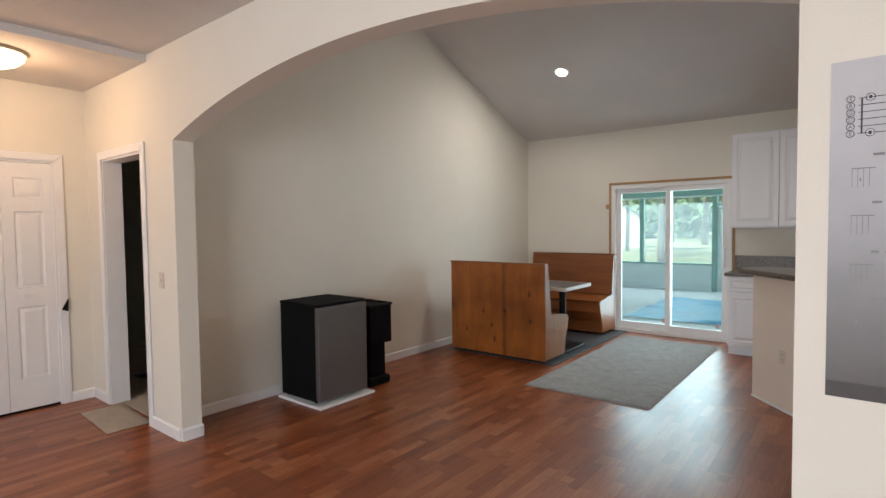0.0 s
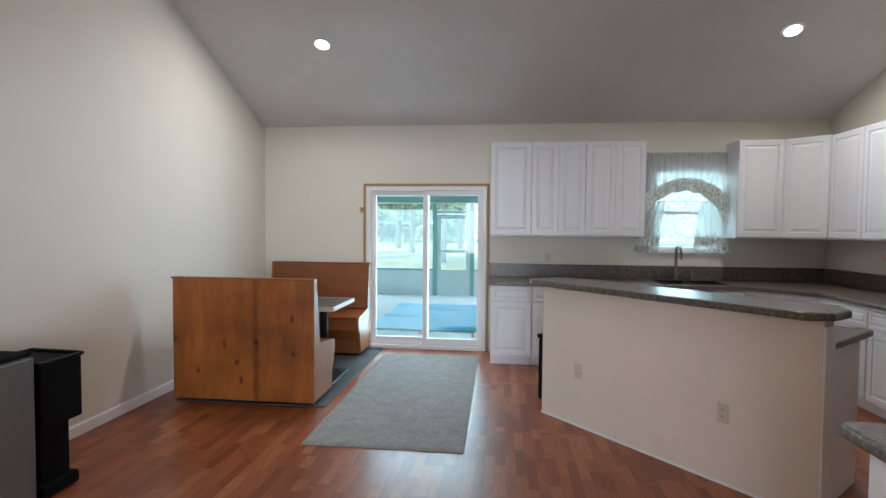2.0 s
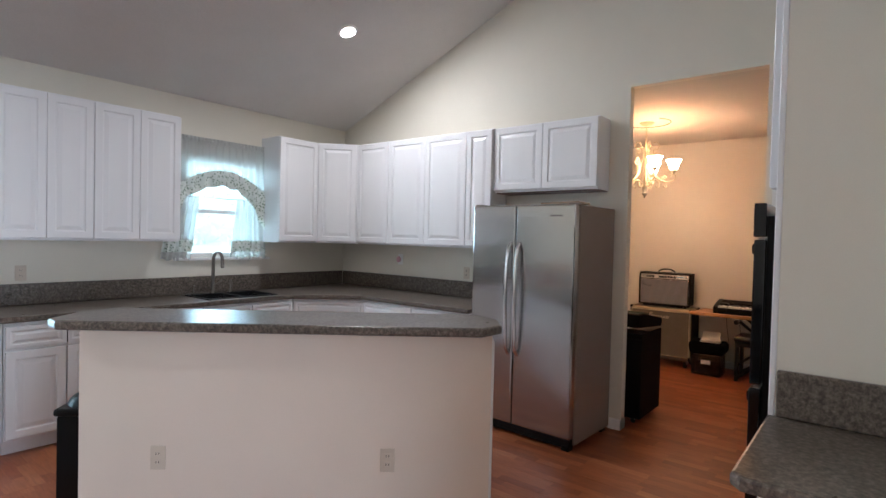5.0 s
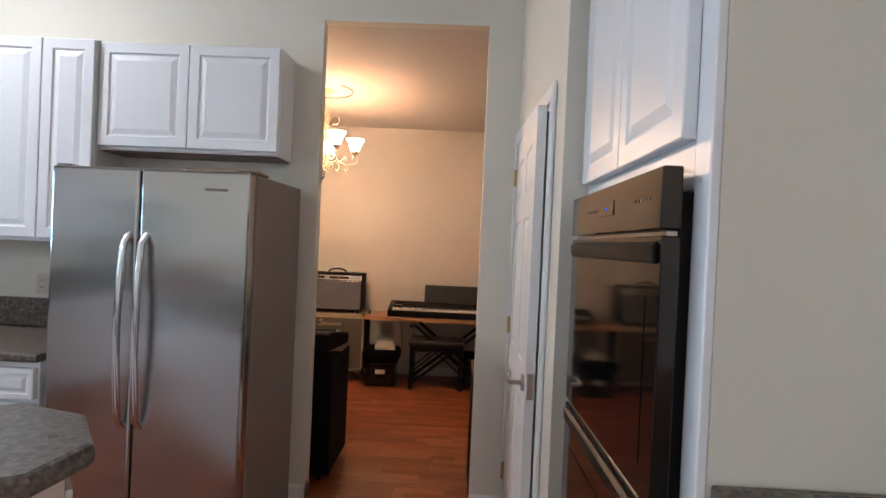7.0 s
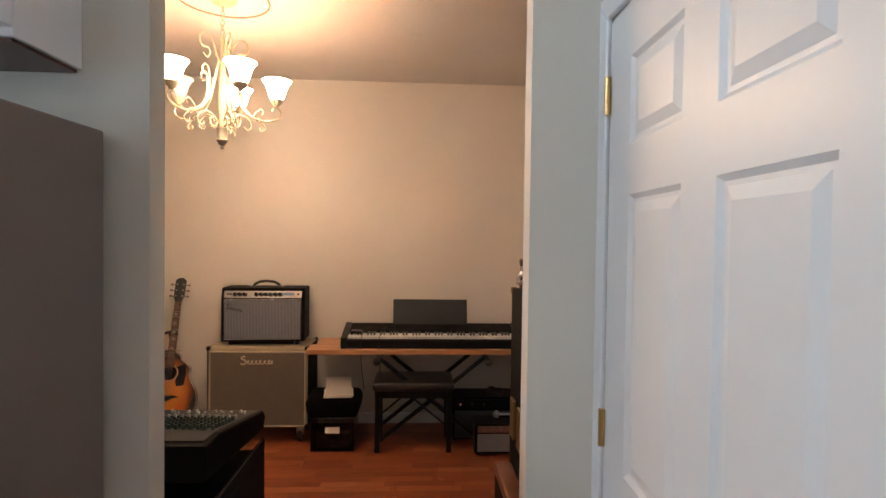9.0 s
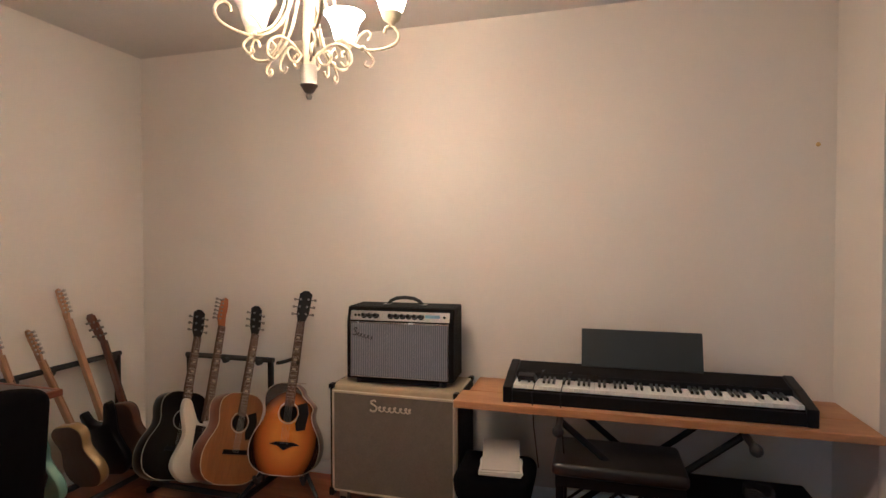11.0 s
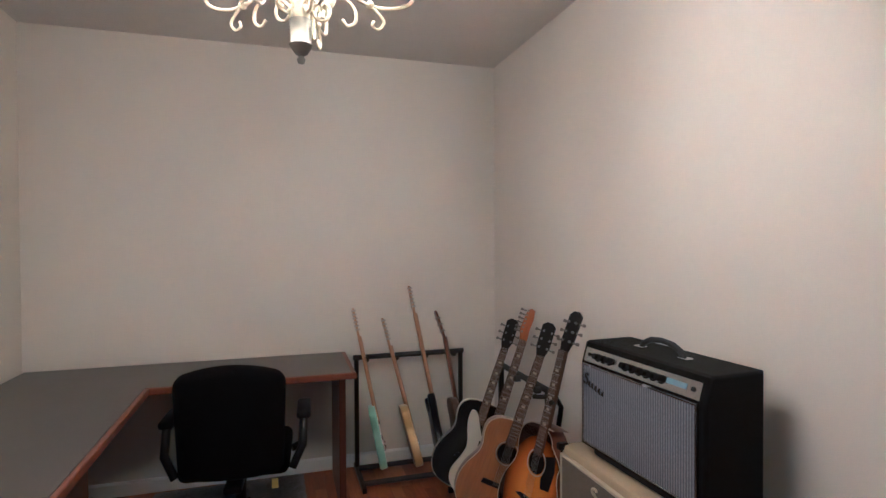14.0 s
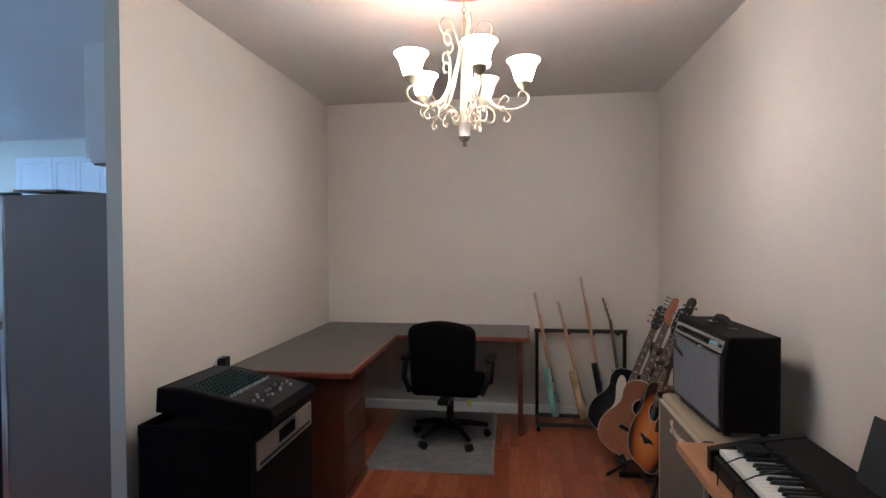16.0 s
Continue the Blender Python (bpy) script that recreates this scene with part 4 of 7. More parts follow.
hose = thing("wall_valve", at(-0.705, YN - 0.002, 0.25), "small brass valve beside the patio door", "valve")
part("stem", rod((0, 0, 0), (0, -0.05, 0), 0.008), BRASS, hose)
part("knob", ball((0, -0.06, 0), 0.018), BRASS, hose)

# kitchen window and curtains
kw = thing("window_1", at(1.18, YN, 1.25), "white sash window over the sink", "window", kind="structure")
for x0, z0, x1, z1 in ((0, 0, 0.04, 0.93), (0.76, 0, 0.80, 0.93), (0.04, 0.89, 0.76, 0.93), (0.04, 0, 0.76, 0.04)):
    part("window_frame", box(x0, 0.02, z0, x1, 0.11, z1, 0.003, segments=1), TRIM, kw)
part("meeting_rail", box(0.04, 0.05, 0.415, 0.76, 0.09, 0.455, 0.003, segments=1), TRIM, kw)
for z0, z1 in ((0.04, 0.415), (0.455, 0.89)):
    g = part("pane", box(0.04, 0.066, z0, 0.76, 0.071, z1), GLASS, kw)
    g.visible_shadow = False
# Added screen: the lamp behind it whitens the view through the panes.
sc_ = part("haze_screen", box(0.04, 0.1105, 0.04, 0.76, 0.1115, 0.89), SCREEN, kw, "pale screen whitening the view outside")
sc_.visible_shadow = False
part("window_sill", box(-0.08, -0.045, -0.03, 0.88, 0.02, -0.003, 0.005), TRIM, kw)


def sheer(name):
    m = bpy.data.materials.new(name)
    m.use_nodes = True
    nt = m.node_tree
    b = nt.nodes["Principled BSDF"]
    b.inputs["Base Color"].default_value = (0.70, 0.70, 0.68, 1)
    b.inputs["Roughness"].default_value = 0.9
    tl = nt.nodes.new("ShaderNodeBsdfTranslucent")
    tl.inputs["Color"].default_value = (0.42, 0.44, 0.42, 1)
    tr = nt.nodes.new("ShaderNodeBsdfTransparent")
    m1, m2 = nt.nodes.new("ShaderNodeMixShader"), nt.nodes.new("ShaderNodeMixShader")
    m1.inputs[0].default_value = 0.5
    tc = nt.nodes.new("ShaderNodeTexCoord")
    weave = node(nt, "ShaderNodeTexNoise", Scale=260.0)
    nt.links.new(tc.outputs["Object"], weave.inputs["Vector"])
    rr = nt.nodes.new("ShaderNodeMapRange")
    rr.inputs["To Min"].default_value, rr.inputs["To Max"].default_value = 0.05, 0.25
    nt.links.new(weave.outputs["Fac"], rr.inputs["Value"])
    nt.links.new(b.outputs[0], m1.inputs[1])
    nt.links.new(tl.outputs[0], m1.inputs[2])
    nt.links.new(rr.outputs["Result"], m2.inputs[0])
    nt.links.new(m1.outputs[0], m2.inputs[1])
    nt.links.new(tr.outputs[0], m2.inputs[2])
    nt.links.new(m2.outputs[0], nt.nodes["Material Output"].inputs["Surface"])
    return m


def printed(name):
    """White cotton with small green leaves."""
    m = surf(name, (0.62, 0.64, 0.60), 0.9, vary=0.05)
    nt = m.node_tree
    b = nt.nodes["Principled BSDF"]
    tc = nt.nodes.new("ShaderNodeTexCoord")
    vo = node(nt, "ShaderNodeTexVoronoi", Scale=44.0)
    nt.links.new(tc.outputs["Object"], vo.inputs["Vector"])
    col = ramp(nt, vo.outputs["Distance"], [(0.20, (0.11, 0.19, 0.12)), (0.30, (0.30, 0.40, 0.31)), (0.38, (0.68, 0.73, 0.69))])
    nt.links.new(col, b.inputs["Base Color"])
    return m


SHEER, LEAFY = sheer("sheer_curtain"), printed("leaf_print")


def drape(x0, x1, top, low, y, folds, depth=0.014, n=60, k=10, flare=(0.0, 0.0)):
    """A pleated cloth; top and low give its edges' heights along x, flare how far its sides swing out to the foot."""
    bm = bmesh.new()
    rows = []
    for j in range(k + 1):
        row = []
        for i in range(n + 1):
            u = i / n
            a, b = x0 + flare[0] * (1 - j / k), x1 + flare[1] * (1 - j / k)
            x = a + (b - a) * u
            z = low(u) + (top(u) - low(u)) * j / k
            row.append(bm.verts.new((x, y + depth * math.sin(2 * math.pi * folds * u) * (1.2 - 0.4 * j / k) + 0.004 * math.sin(17 * u + j), z)))
        rows.append(row)
    for j in range(k):
        for i in range(n):
            bm.faces.new((rows[j][i], rows[j][i + 1], rows[j + 1][i + 1], rows[j + 1][i]))
    return bm


cur = thing("curtain", at(1.06, YN - 0.05, 1.25), "white sheer window curtains with green leaf trim", "curtain")
CW = 0.94


def swag(u):
    return 0.60 + 0.215 * math.cos((u - 0.5) * math.pi * 0.94)


def fringe(u):
    """The lower edge of the leafy border, with small scallops and a longer tail at one end."""
    return swag(u) - 0.125 - 0.02 * abs(math.sin(19 * u)) - 0.10 * (1 - u) ** 9 - 0.30 * u ** 7


smooth(part("valance", drape(0, CW, lambda u: 1.09, lambda u: max(swag(u), 0.55), 0.0, 14), SHEER, cur, "sheer gathered valance"), 80)
smooth(part("valance_header", drape(0, CW, lambda u: 1.115, lambda u: 1.07, -0.004, 26, 0.01, 120, 3), SHEER, cur, "ruffled valance header"), 80)
smooth(part("valance_trim", drape(0.0, CW, lambda u: swag(u) + 0.015, fringe, -0.012, 9), LEAFY, cur, "leaf-printed valance edge"), 80)
for a, b, c, d in ((0.0, 0.26, -0.09, -0.08), (0.62, 0.90, -0.06, 0.05)):
    smooth(part("tier_curtain", drape(a, b, lambda u: 0.57, lambda u: 0.16, 0.008, 5, flare=(c * 0.7, d * 0.7)), SHEER, cur, "sheer tier curtain"), 80)
    smooth(part("tier_trim", drape(a + c * 0.7, b + d * 0.7, lambda u: 0.16, lambda u: 0.05, 0.008, 5, flare=(c * 0.2, d * 0.2)), LEAFY, cur, "leaf-printed curtain hem"), 80)
    smooth(part("tier_hem", drape(a + c * 0.9, b + d * 0.9, lambda u: 0.05, lambda u: -0.02 + 0.01 * math.sin(20 * u), 0.008, 5, flare=(c * 0.1, d * 0.1)), SHEER, cur), 80)
part("curtain_rod", rod((-0.01, 0.01, 1.09), (CW + 0.01, 0.01, 1.09), 0.006), TRIM, cur)
part("tier_rod", rod((0.0, 0.012, 0.562), (CW, 0.012, 0.562), 0.005), FAUCET, cur)

outlet(at(0.0, NB, 1.15), "almond outlet above the counter")
outlet(at(EB, 5.55, 1.15, -90), "almond outlet on the east wall")
nl = thing("night_light", at(EB, 6.44, 1.245, -90), "small pink plug-in night light", "night light")
part("plate", box(-0.035, -0.006, -0.057, 0.035, 0, 0.057, 0.003), TRIM, nl)
smooth(part("bulb_cover", ball((0, -0.035, 0.0), 0.028, scale=(1, 0.8, 1.2)), surf("pink_glow_plastic", (0.75, 0.45, 0.5), 0.4), nl))

# oven tower
tower = thing("oven_tower", Matrix.Identity(4), "white tall oven cabinet with doors above and below", "cabinet")
TX0, TX1, TY = 1.12, 1.96, 2.76
bm = bmesh.new()
box(TX0 - 0.04, TY - 0.02, 0.0, TX0 + 0.025, TY, 2.75, 0.003, bm=bm, segments=1)
part("stile", bm, CABINET, tower)
part("stile", box(TX1 - 0.02, TY - 0.02, 0.0, TX1, TY, 2.75), CABINET, tower)
part("rail", box(TX0 + 0.025, TY - 0.02, 1.60, TX1 - 0.02, TY, 2.75), CABINET, tower)
part("rail", box(TX0 + 0.025, TY - 0.02, 0.10, TX1 - 0.02, TY, 0.42), CABINET, tower)
part("toe_kick", box(TX0, TY - 0.08, 0.0, TX1, TY - 0.06, 0.1), CABINET, tower)
for i in range(2):
    w = 0.395
    d_ = part("door", panel_front(w, 0.76), CABINET, tower)
    d_.matrix_local = pose(TX0 + 0.015 + (i + 1) * (w + 0.005), TY + 0.022, 1.695, 0, 0, 180)
d_ = part("drawer_front", panel_front(0.80, 0.28), CABINET, tower)
d_.matrix_local = pose(TX0 + 0.815, TY + 0.022, 0.12, 0, 0, 180)
part("filler", box(TX0 - 0.04, YA1, 2.76, TX1, TY, 4.3), WALL, tower)

oven = thing("wall_oven", at(1.116, TY - 0.016, 0.435), "black glass double wall oven pulled slightly forward", "oven")
OW = 0.75
part("body", box(0.03, -0.55, 0.01, OW - 0.03, 0.045, 1.16), BLACK, oven)
part("control_panel", box(0.0, 0.046, 1.085, OW, 0.085, 1.205, 0.004), BLACK_GLASS, oven)
part("display", box(0.30, 0.0855, 1.13, 0.43, 0.087, 1.165), surf("display_glass", (0.01, 0.012, 0.02), 0.1), oven)
part("display_digits", box(0.352, 0.0872, 1.143, 0.364, 0.0876, 1.151), glow("blue_digits", (0.04, 0.14, 1.0), 0.22), oven)
bm = bmesh.new()
for i in range(9):
    x = 0.06 + 0.021 * i if i < 5 else 0.45 + 0.03 * (i - 5)
    box(x, 0.0855, 1.145, x + 0.012, 0.0862, 1.151, bm=bm)
part("panel_marks", bm, surf("grey_marks", (0.018, 0.018, 0.02), 0.5), oven)["kind"] = "stuff"
for z0, z1 in ((0.56, 1.075), (0.02, 0.545)):
    dr = part("door", box(0.0, 0.046, z0, OW, 0.082, z1, 0.004), BLACK_GLASS, oven, "black glass oven door")
    part("window", box(0.07, 0.0825, z0 + 0.06, OW - 0.07, 0.0835, z1 - 0.12), BLACK_GLASS, dr)
    part("handle", prism([(0.0825, z1 - 0.055), (0.090, z1 - 0.05), (0.092, z1 - 0.02), (0.0825, z1 - 0.012)], 0.02, OW - 0.02, "x", 0.002), BLACK, dr, "flat black full-width handle")
    part("vent_strip", box(0.01, 0.05, z1 + 0.0005, OW - 0.01, 0.07, z1 + 0.008), surf("vent_metal", (0.3, 0.3, 0.3), 0.3, 1.0), dr)

# pantry door, a little open
pw = 0.845
pdoor = thing("door_pantry", PANTRY @ pose(1.053, 0.008, 0.008, 0, 0, 180 - 3.4), "white six-panel pantry door standing slightly ajar", "door", kind="structure")
part("leaf", six_panel(pw, 2.02), TRIM, pdoor)
smooth(part("rosette", rod((pw - 0.065, 0.0, 0.93), (pw - 0.065, -0.01, 0.93), 0.032, sides=20), NICKEL, pdoor))
smooth(part("lever_handle", tube([(pw - 0.065, -0.004, 0.93), (pw - 0.065, -0.05, 0.93), (pw - 0.08, -0.057, 0.93), (pw - 0.17, -0.057, 0.935)], 0.009), NICKEL, pdoor))
part("latch_plate", box(pw, 0.006, 0.88, pw + 0.002, 0.03, 0.98), NICKEL, pdoor)
for z in (0.2, 1.0, 1.8):
    part("hinge", rod((0.004, -0.008, z), (0.004, -0.008, z + 0.09), 0.008), BRASS, pdoor)
casing("pantry_casing", PANTRY @ pose(1.06, 0.001, 0, 0, 0, 180), 0.863, 2.04, "white casing round the pantry door", jamb=0.1)

# south counter
sc = thing("south_counter", Matrix.Identity(4), "short white base cabinet with speckled granite-look top", "cabinet")
part("body", box(0.50, YA1 + 0.002, 0.10, 1.078, 2.68, 0.87), CABINET, sc)
part("toe_kick", box(0.52, YA1 + 0.002, 0.0, 1.055, 2.62, 0.099), CABINET, sc)
part("worktop", prism([(0.45, YA1 + 0.002), (0.45, 2.735), (0.48, 2.762), (1.075, 2.762), (1.075, YA1 + 0.002)], 0.872, 0.912, bevel=0.01), GRANITE, sc)
part("backsplash", box(1.055, YA1 + 0.02, 0.913, 1.078, 2.735, 1.07, 0.004, segments=1), GRANITE, sc)
part("backsplash", box(0.46, YA1 + 0.002, 0.913, 1.054, YA1 + 0.02, 1.07, 0.004, segments=1), GRANITE, sc)
d_ = part("door", panel_front(0.5, 0.72), CABINET, sc)
d_.matrix_local = pose(1.03, 2.702, 0.12, 0, 0, 180)

# trash can behind the island
tc_ = thing("trash_can", at(-0.02, 5.66, 0, -43), "black plastic trash can behind the island", "trash can")
smooth(part("bin", prism([(-0.14, -0.14), (0.14, -0.14), (0.14, 0.14), (-0.14, 0.14)], 0, 0.56, bevel=0.03), BLACK, tc_))
part("rim", box(-0.155, -0.155, 0.54, 0.155, 0.155, 0.58, 0.015), BLACK, tc_)
smooth(part("lid", ball((0, 0, 0.58), 0.15, scale=(1, 1, 0.45)), BLACK, tc_))


# lamps in the ceiling
def downlight(x, y):
    z = slope(y)
    d = thing("recessed_light", pose(x, y, z - 0.002, math.degrees(math.atan(-PITCH)), 0, 0), "round lit recessed ceiling light", "ceiling light", "recessed ceiling lights")
    smooth(part("trim_ring", lathe([(0.062, -0.001), (0.066, -0.012), (0.085, -0.006), (0.088, 0.0)], sides=32), TRIM, d))
    part("lens", rod((0, 0, -0.007), (0, 0, -0.003), 0.062, sides=32), LENS_LIT, d)
    lamp("downlight_beam", "AREA", look((x, y - 0.004, z - 0.012), (x, y - PITCH, z - 1)), 11, (1, 0.95, 0.89), 0.12, shape="DISK")


downlight(-2.30, 6.08)
downlight(1.97, 6.08)

dl = thing("dome_light", at(-3.97, 1.20, FLAT - 0.05), "lit round glass dome ceiling light", "ceiling light")
smooth(part("dome", lathe([(0.0, -0.115), (0.07, -0.108), (0.13, -0.085), (0.17, -0.05), (0.18, -0.02)], sides=32), DOME_LIT, dl))
smooth(part("base_ring", lathe([(0.15, -0.022), (0.19, -0.022), (0.2, -0.008), (0.195, -0.001)], sides=32), CREAM_METAL, dl))
smooth(part("finial", ball((0, 0, -0.122), 0.012), BRASS, dl))
lamp("dome_lamp", "POINT", Matrix.Translation((-3.97, 1.20, FLAT - 0.25)), 7, WARM, 0.12)

# hall doors
casing("bedroom_casing", at(-4.395, YA0 - 0.001), 0.77, 2.035, "white casing round the open bedroom doorway", jamb=0.141)
cl = thing("closet_door", pose(-4.79, 1.02, 0.02, 0, 0, 90), "white panelled bifold closet door", "door")
for i in range(2):
    lf = part("leaf", six_panel(0.345, 1.99, 0.03, True), TRIM, cl)
    lf.location = (0.003 + 0.348 * i, -0.03, 0)
smooth(part("knob", lathe([(0.008, 0), (0.008, 0.015), (0.018, 0.025), (0.016, 0.035)]), TRIM, cl)).matrix_local = pose(0.48, -0.03, 0.92, 90, 0, 0)
part("dark_track", box(-0.003, -0.02, -0.019, 0.70, 0.03, -0.004), BLACK_MATT, cl)
casing("closet_casing", pose(-4.749, 1.02, 0, 0, 0, 90), 0.70, 2.03, "white casing round the closet door", jamb=0.1)
tagh = thing("door_wedge_tag", pose(-4.748, 1.765, 0.83, 0, 0, 90), "small black tag hung on the casing", "tag")
part("tag", prism([(-0.035, -0.03), (0.01, -0.05), (0.015, 0.06)], -0.027, -0.018, "y"), BLACK, tagh)
outlet(at(-3.36, YA0 - 0.001, 1.10), "white light switch beside the arch", True)

# things on the bedroom floor
bl = rug("door_mat", pose(-4.35, 1.72, 0.002, 0, 0, -3), 0.66, 0.30, 0.008, CARPET, "beige carpet remnant in the bedroom doorway", 8, 0.001, 24)
clutter = thing("blue_blanket", at(-4.6, 2.9, 0.004), "crumpled dark blue blanket on the bedroom carpet", "blanket")
bm = bmesh.new()
bmesh.ops.create_grid(bm, x_segments=30, y_segments=24, size=0.5)
for v in bm.verts:
    v.co.z = 0.02 + 0.12 * max(0, noise.noise(v.co * 3.1)) * (1 - (2 * v.co.length) ** 2 * 0.5)
smooth(part("cloth", bm, surf("blue_cloth", (0.03, 0.05, 0.11), 0.9, vary=0.3, scale=8), clutter), 80)

# poster on the arch wall
def poster_paper():
    """Poster paper coloured from pale grey at the top to dark grey at the foot."""
    m = surf("poster_paper", (0.4, 0.39, 0.4), 0.4, vary=0.06, scale=3)
    nt = m.node_tree
    tc = nt.nodes.new("ShaderNodeTexCoord")
    sp = nt.nodes.new("ShaderNodeSeparateXYZ")
    nt.links.new(tc.outputs["Object"], sp.inputs[0])
    nz = node(nt, "ShaderNodeTexNoise", Scale=5.0, Detail=5.0)
    nt.links.new(tc.outputs["Object"], nz.inputs["Vector"])
    ad = nt.nodes.new("ShaderNodeMath")
    ad.operation, ad.inputs[2].default_value, ad.inputs[1].default_value = "MULTIPLY_ADD", 0.0, 0.22
    nt.links.new(nz.outputs["Fac"], ad.inputs[0])
    nt.links.new(sp.outputs["Z"], ad.inputs[2])
    col = ramp(nt, ad.outputs[0], [(0.1, (0.075, 0.068, 0.062)), (0.3, (0.13, 0.12, 0.115)), (0.55, (0.26, 0.25, 0.255)), (0.9, (0.46, 0.45, 0.46))])
    nt.links.new(col, nt.nodes["Principled BSDF"].inputs["Base Color"])
    return m


po = thing("chord_poster", at(0.438, YA0 - 0.002, 1.016), "grey fretboard and chord chart poster taped on the wall", "poster")
part("sheet", box(0, -0.002, 0, 0.56, 0, 0.835), poster_paper(), po)
part("lower_band", box(0, -0.0026, 0, 0.56, -0.0021, 0.04), surf("poster_dark", (0.06, 0.054, 0.05), 0.6, vary=0.2), po)
INK = surf("ink", (0.03, 0.03, 0.03), 0.6)
PAPER = surf("pale_paper", (0.5, 0.49, 0.5), 0.5)
bm = bmesh.new()
for i in range(6):
    box(0.055, -0.0035, 0.655 + 0.017 * i, 0.52, -0.0021, 0.6565 + 0.017 * i, bm=bm)
for i in range(9):
    box(0.06 + 0.055 * i, -0.0035, 0.655, 0.0615 + 0.055 * i + (0.002 if i == 0 else 0), -0.0021, 0.7415, bm=bm)
part("fret_lines", bm, INK, po)
for i, ch in enumerate("EADGBE"):
    z = 0.6558 + 0.017 * i
    ring = part("note_circle", tube([(0.04 + 0.0078 * math.cos(a), -0.003, z + 0.0078 * math.sin(a)) for a in np.linspace(0, 2 * math.pi, 17)[:-1]], 0.0008, sides=5, closed=True), INK, po)
    cv = bpy.data.curves.new("note_letter", "FONT")
    cv.body, cv.size, cv.align_x, cv.align_y = ch, 0.012, "CENTER", "CENTER"
    tx = new("note_letter", cv)
    tx.parent = po
    tx.data.materials.append(INK)
    tx.matrix_local = pose(0.04, -0.0032, z, 90, 0, 0)
for k, x in ((0, 0.078), (5, 0.078), (3, 0.135), (1, 0.19), (4, 0.245)):
    z = 0.6558 + 0.017 * k
    part("note_dot", rod((x, -0.0024, z), (x, -0.0034, z), 0.0085, sides=16), PAPER, po, "pale note marker")
    part("note_circle", tube([(x + 0.0085 * math.cos(a), -0.0034, z + 0.0085 * math.sin(a)) for a in np.linspace(0, 2 * math.pi, 17)[:-1]], 0.0009, sides=5, closed=True), INK, po)
    part("note_bar", box(x - 0.003, -0.0040, z - 0.004, x + 0.003, -0.0035, z + 0.004), INK, po)
bm = bmesh.new()
rng = random.Random(2)
for r, z in enumerate((0.60, 0.485, 0.365, 0.25)):
    for q in range(5):
        box(0.085 + 0.026 * q, -0.003, z, 0.085 + 0.026 * q + 0.014 + 0.008 * rng.random(), -0.0021, z + 0.006, bm=bm)
    for c in range(5):
        x = 0.045 + 0.075 * c
        box(x, -0.003, z - 0.03, x + 0.045, -0.0021, z - 0.0275, bm=bm)
        for q in range(4):
            box(x + 0.011 * q, -0.0028, z - 0.075, x + 0.0012 + 0.011 * q, -0.0021, z - 0.03, bm=bm)
        box(x + 0.008 + 0.01 * rng.random(), -0.003, z - 0.06, x + 0.018, -0.0021, z - 0.052, bm=bm)
part("chart_marks", bm, surf("grey_ink", (0.15, 0.15, 0.15), 0.6), po)

# baseboards
for a, b in (((XW, YA1), (XW, YN)), ((XW, YN), (-2.24, YN)), ((-3.13, YA1), (XW, YA1)), ((-3.61, YA0), (-3.145, YA0)), ((-4.75, 1.78), (-4.75, YA0)), ((-4.75, YA0), (-4.46, YA0)),
             ((XE, 4.10), (XE, 4.0)), ((XE, 3.075), (XE, 2.90)), ((0.37, YA0), (1.9, YA0)), ((XM0 + 0.006, 4.0), (XM0 + 0.006, YM1)), ((XM0 + 0.006, YM1), (XM1, YM1)), ((XM1, YM1), (XM1, YM0)),
             ((XM1, YM0), (5.594, YM0)), ((5.594, YM0 - 0.10), (6.1, YM0 - 0.10)), ((7.75, YM0 - 0.12), (7.75, 1.74)), ((7.75, 0.745), (7.75, 0.53)), ((7.75, 0.53), (6.80, 0.53))):
    trim_run("baseboard", a, b)
trim_run("baseboard", (-3.13, YA0), (-3.13, YA1))
trim_run("baseboard", (5.594, YM0), (5.594, YM0 - 0.10))
trim_run("baseboard", (XM0 + 0.006, 4.0), (XE, 4.0))
casing("passage_casing", pose(7.749, 0.81, 0, 0, 0, -90) @ Matrix.Translation((-0.86, 0, 0)), 0.86, 2.08, "white casing round the passage doorway", jamb=0.1)
casing("side_casing", pose(6.73, 0.531, 0, 0, 0, 180), 0.78, 2.05, "white casing round the side doorway", jamb=0.1)


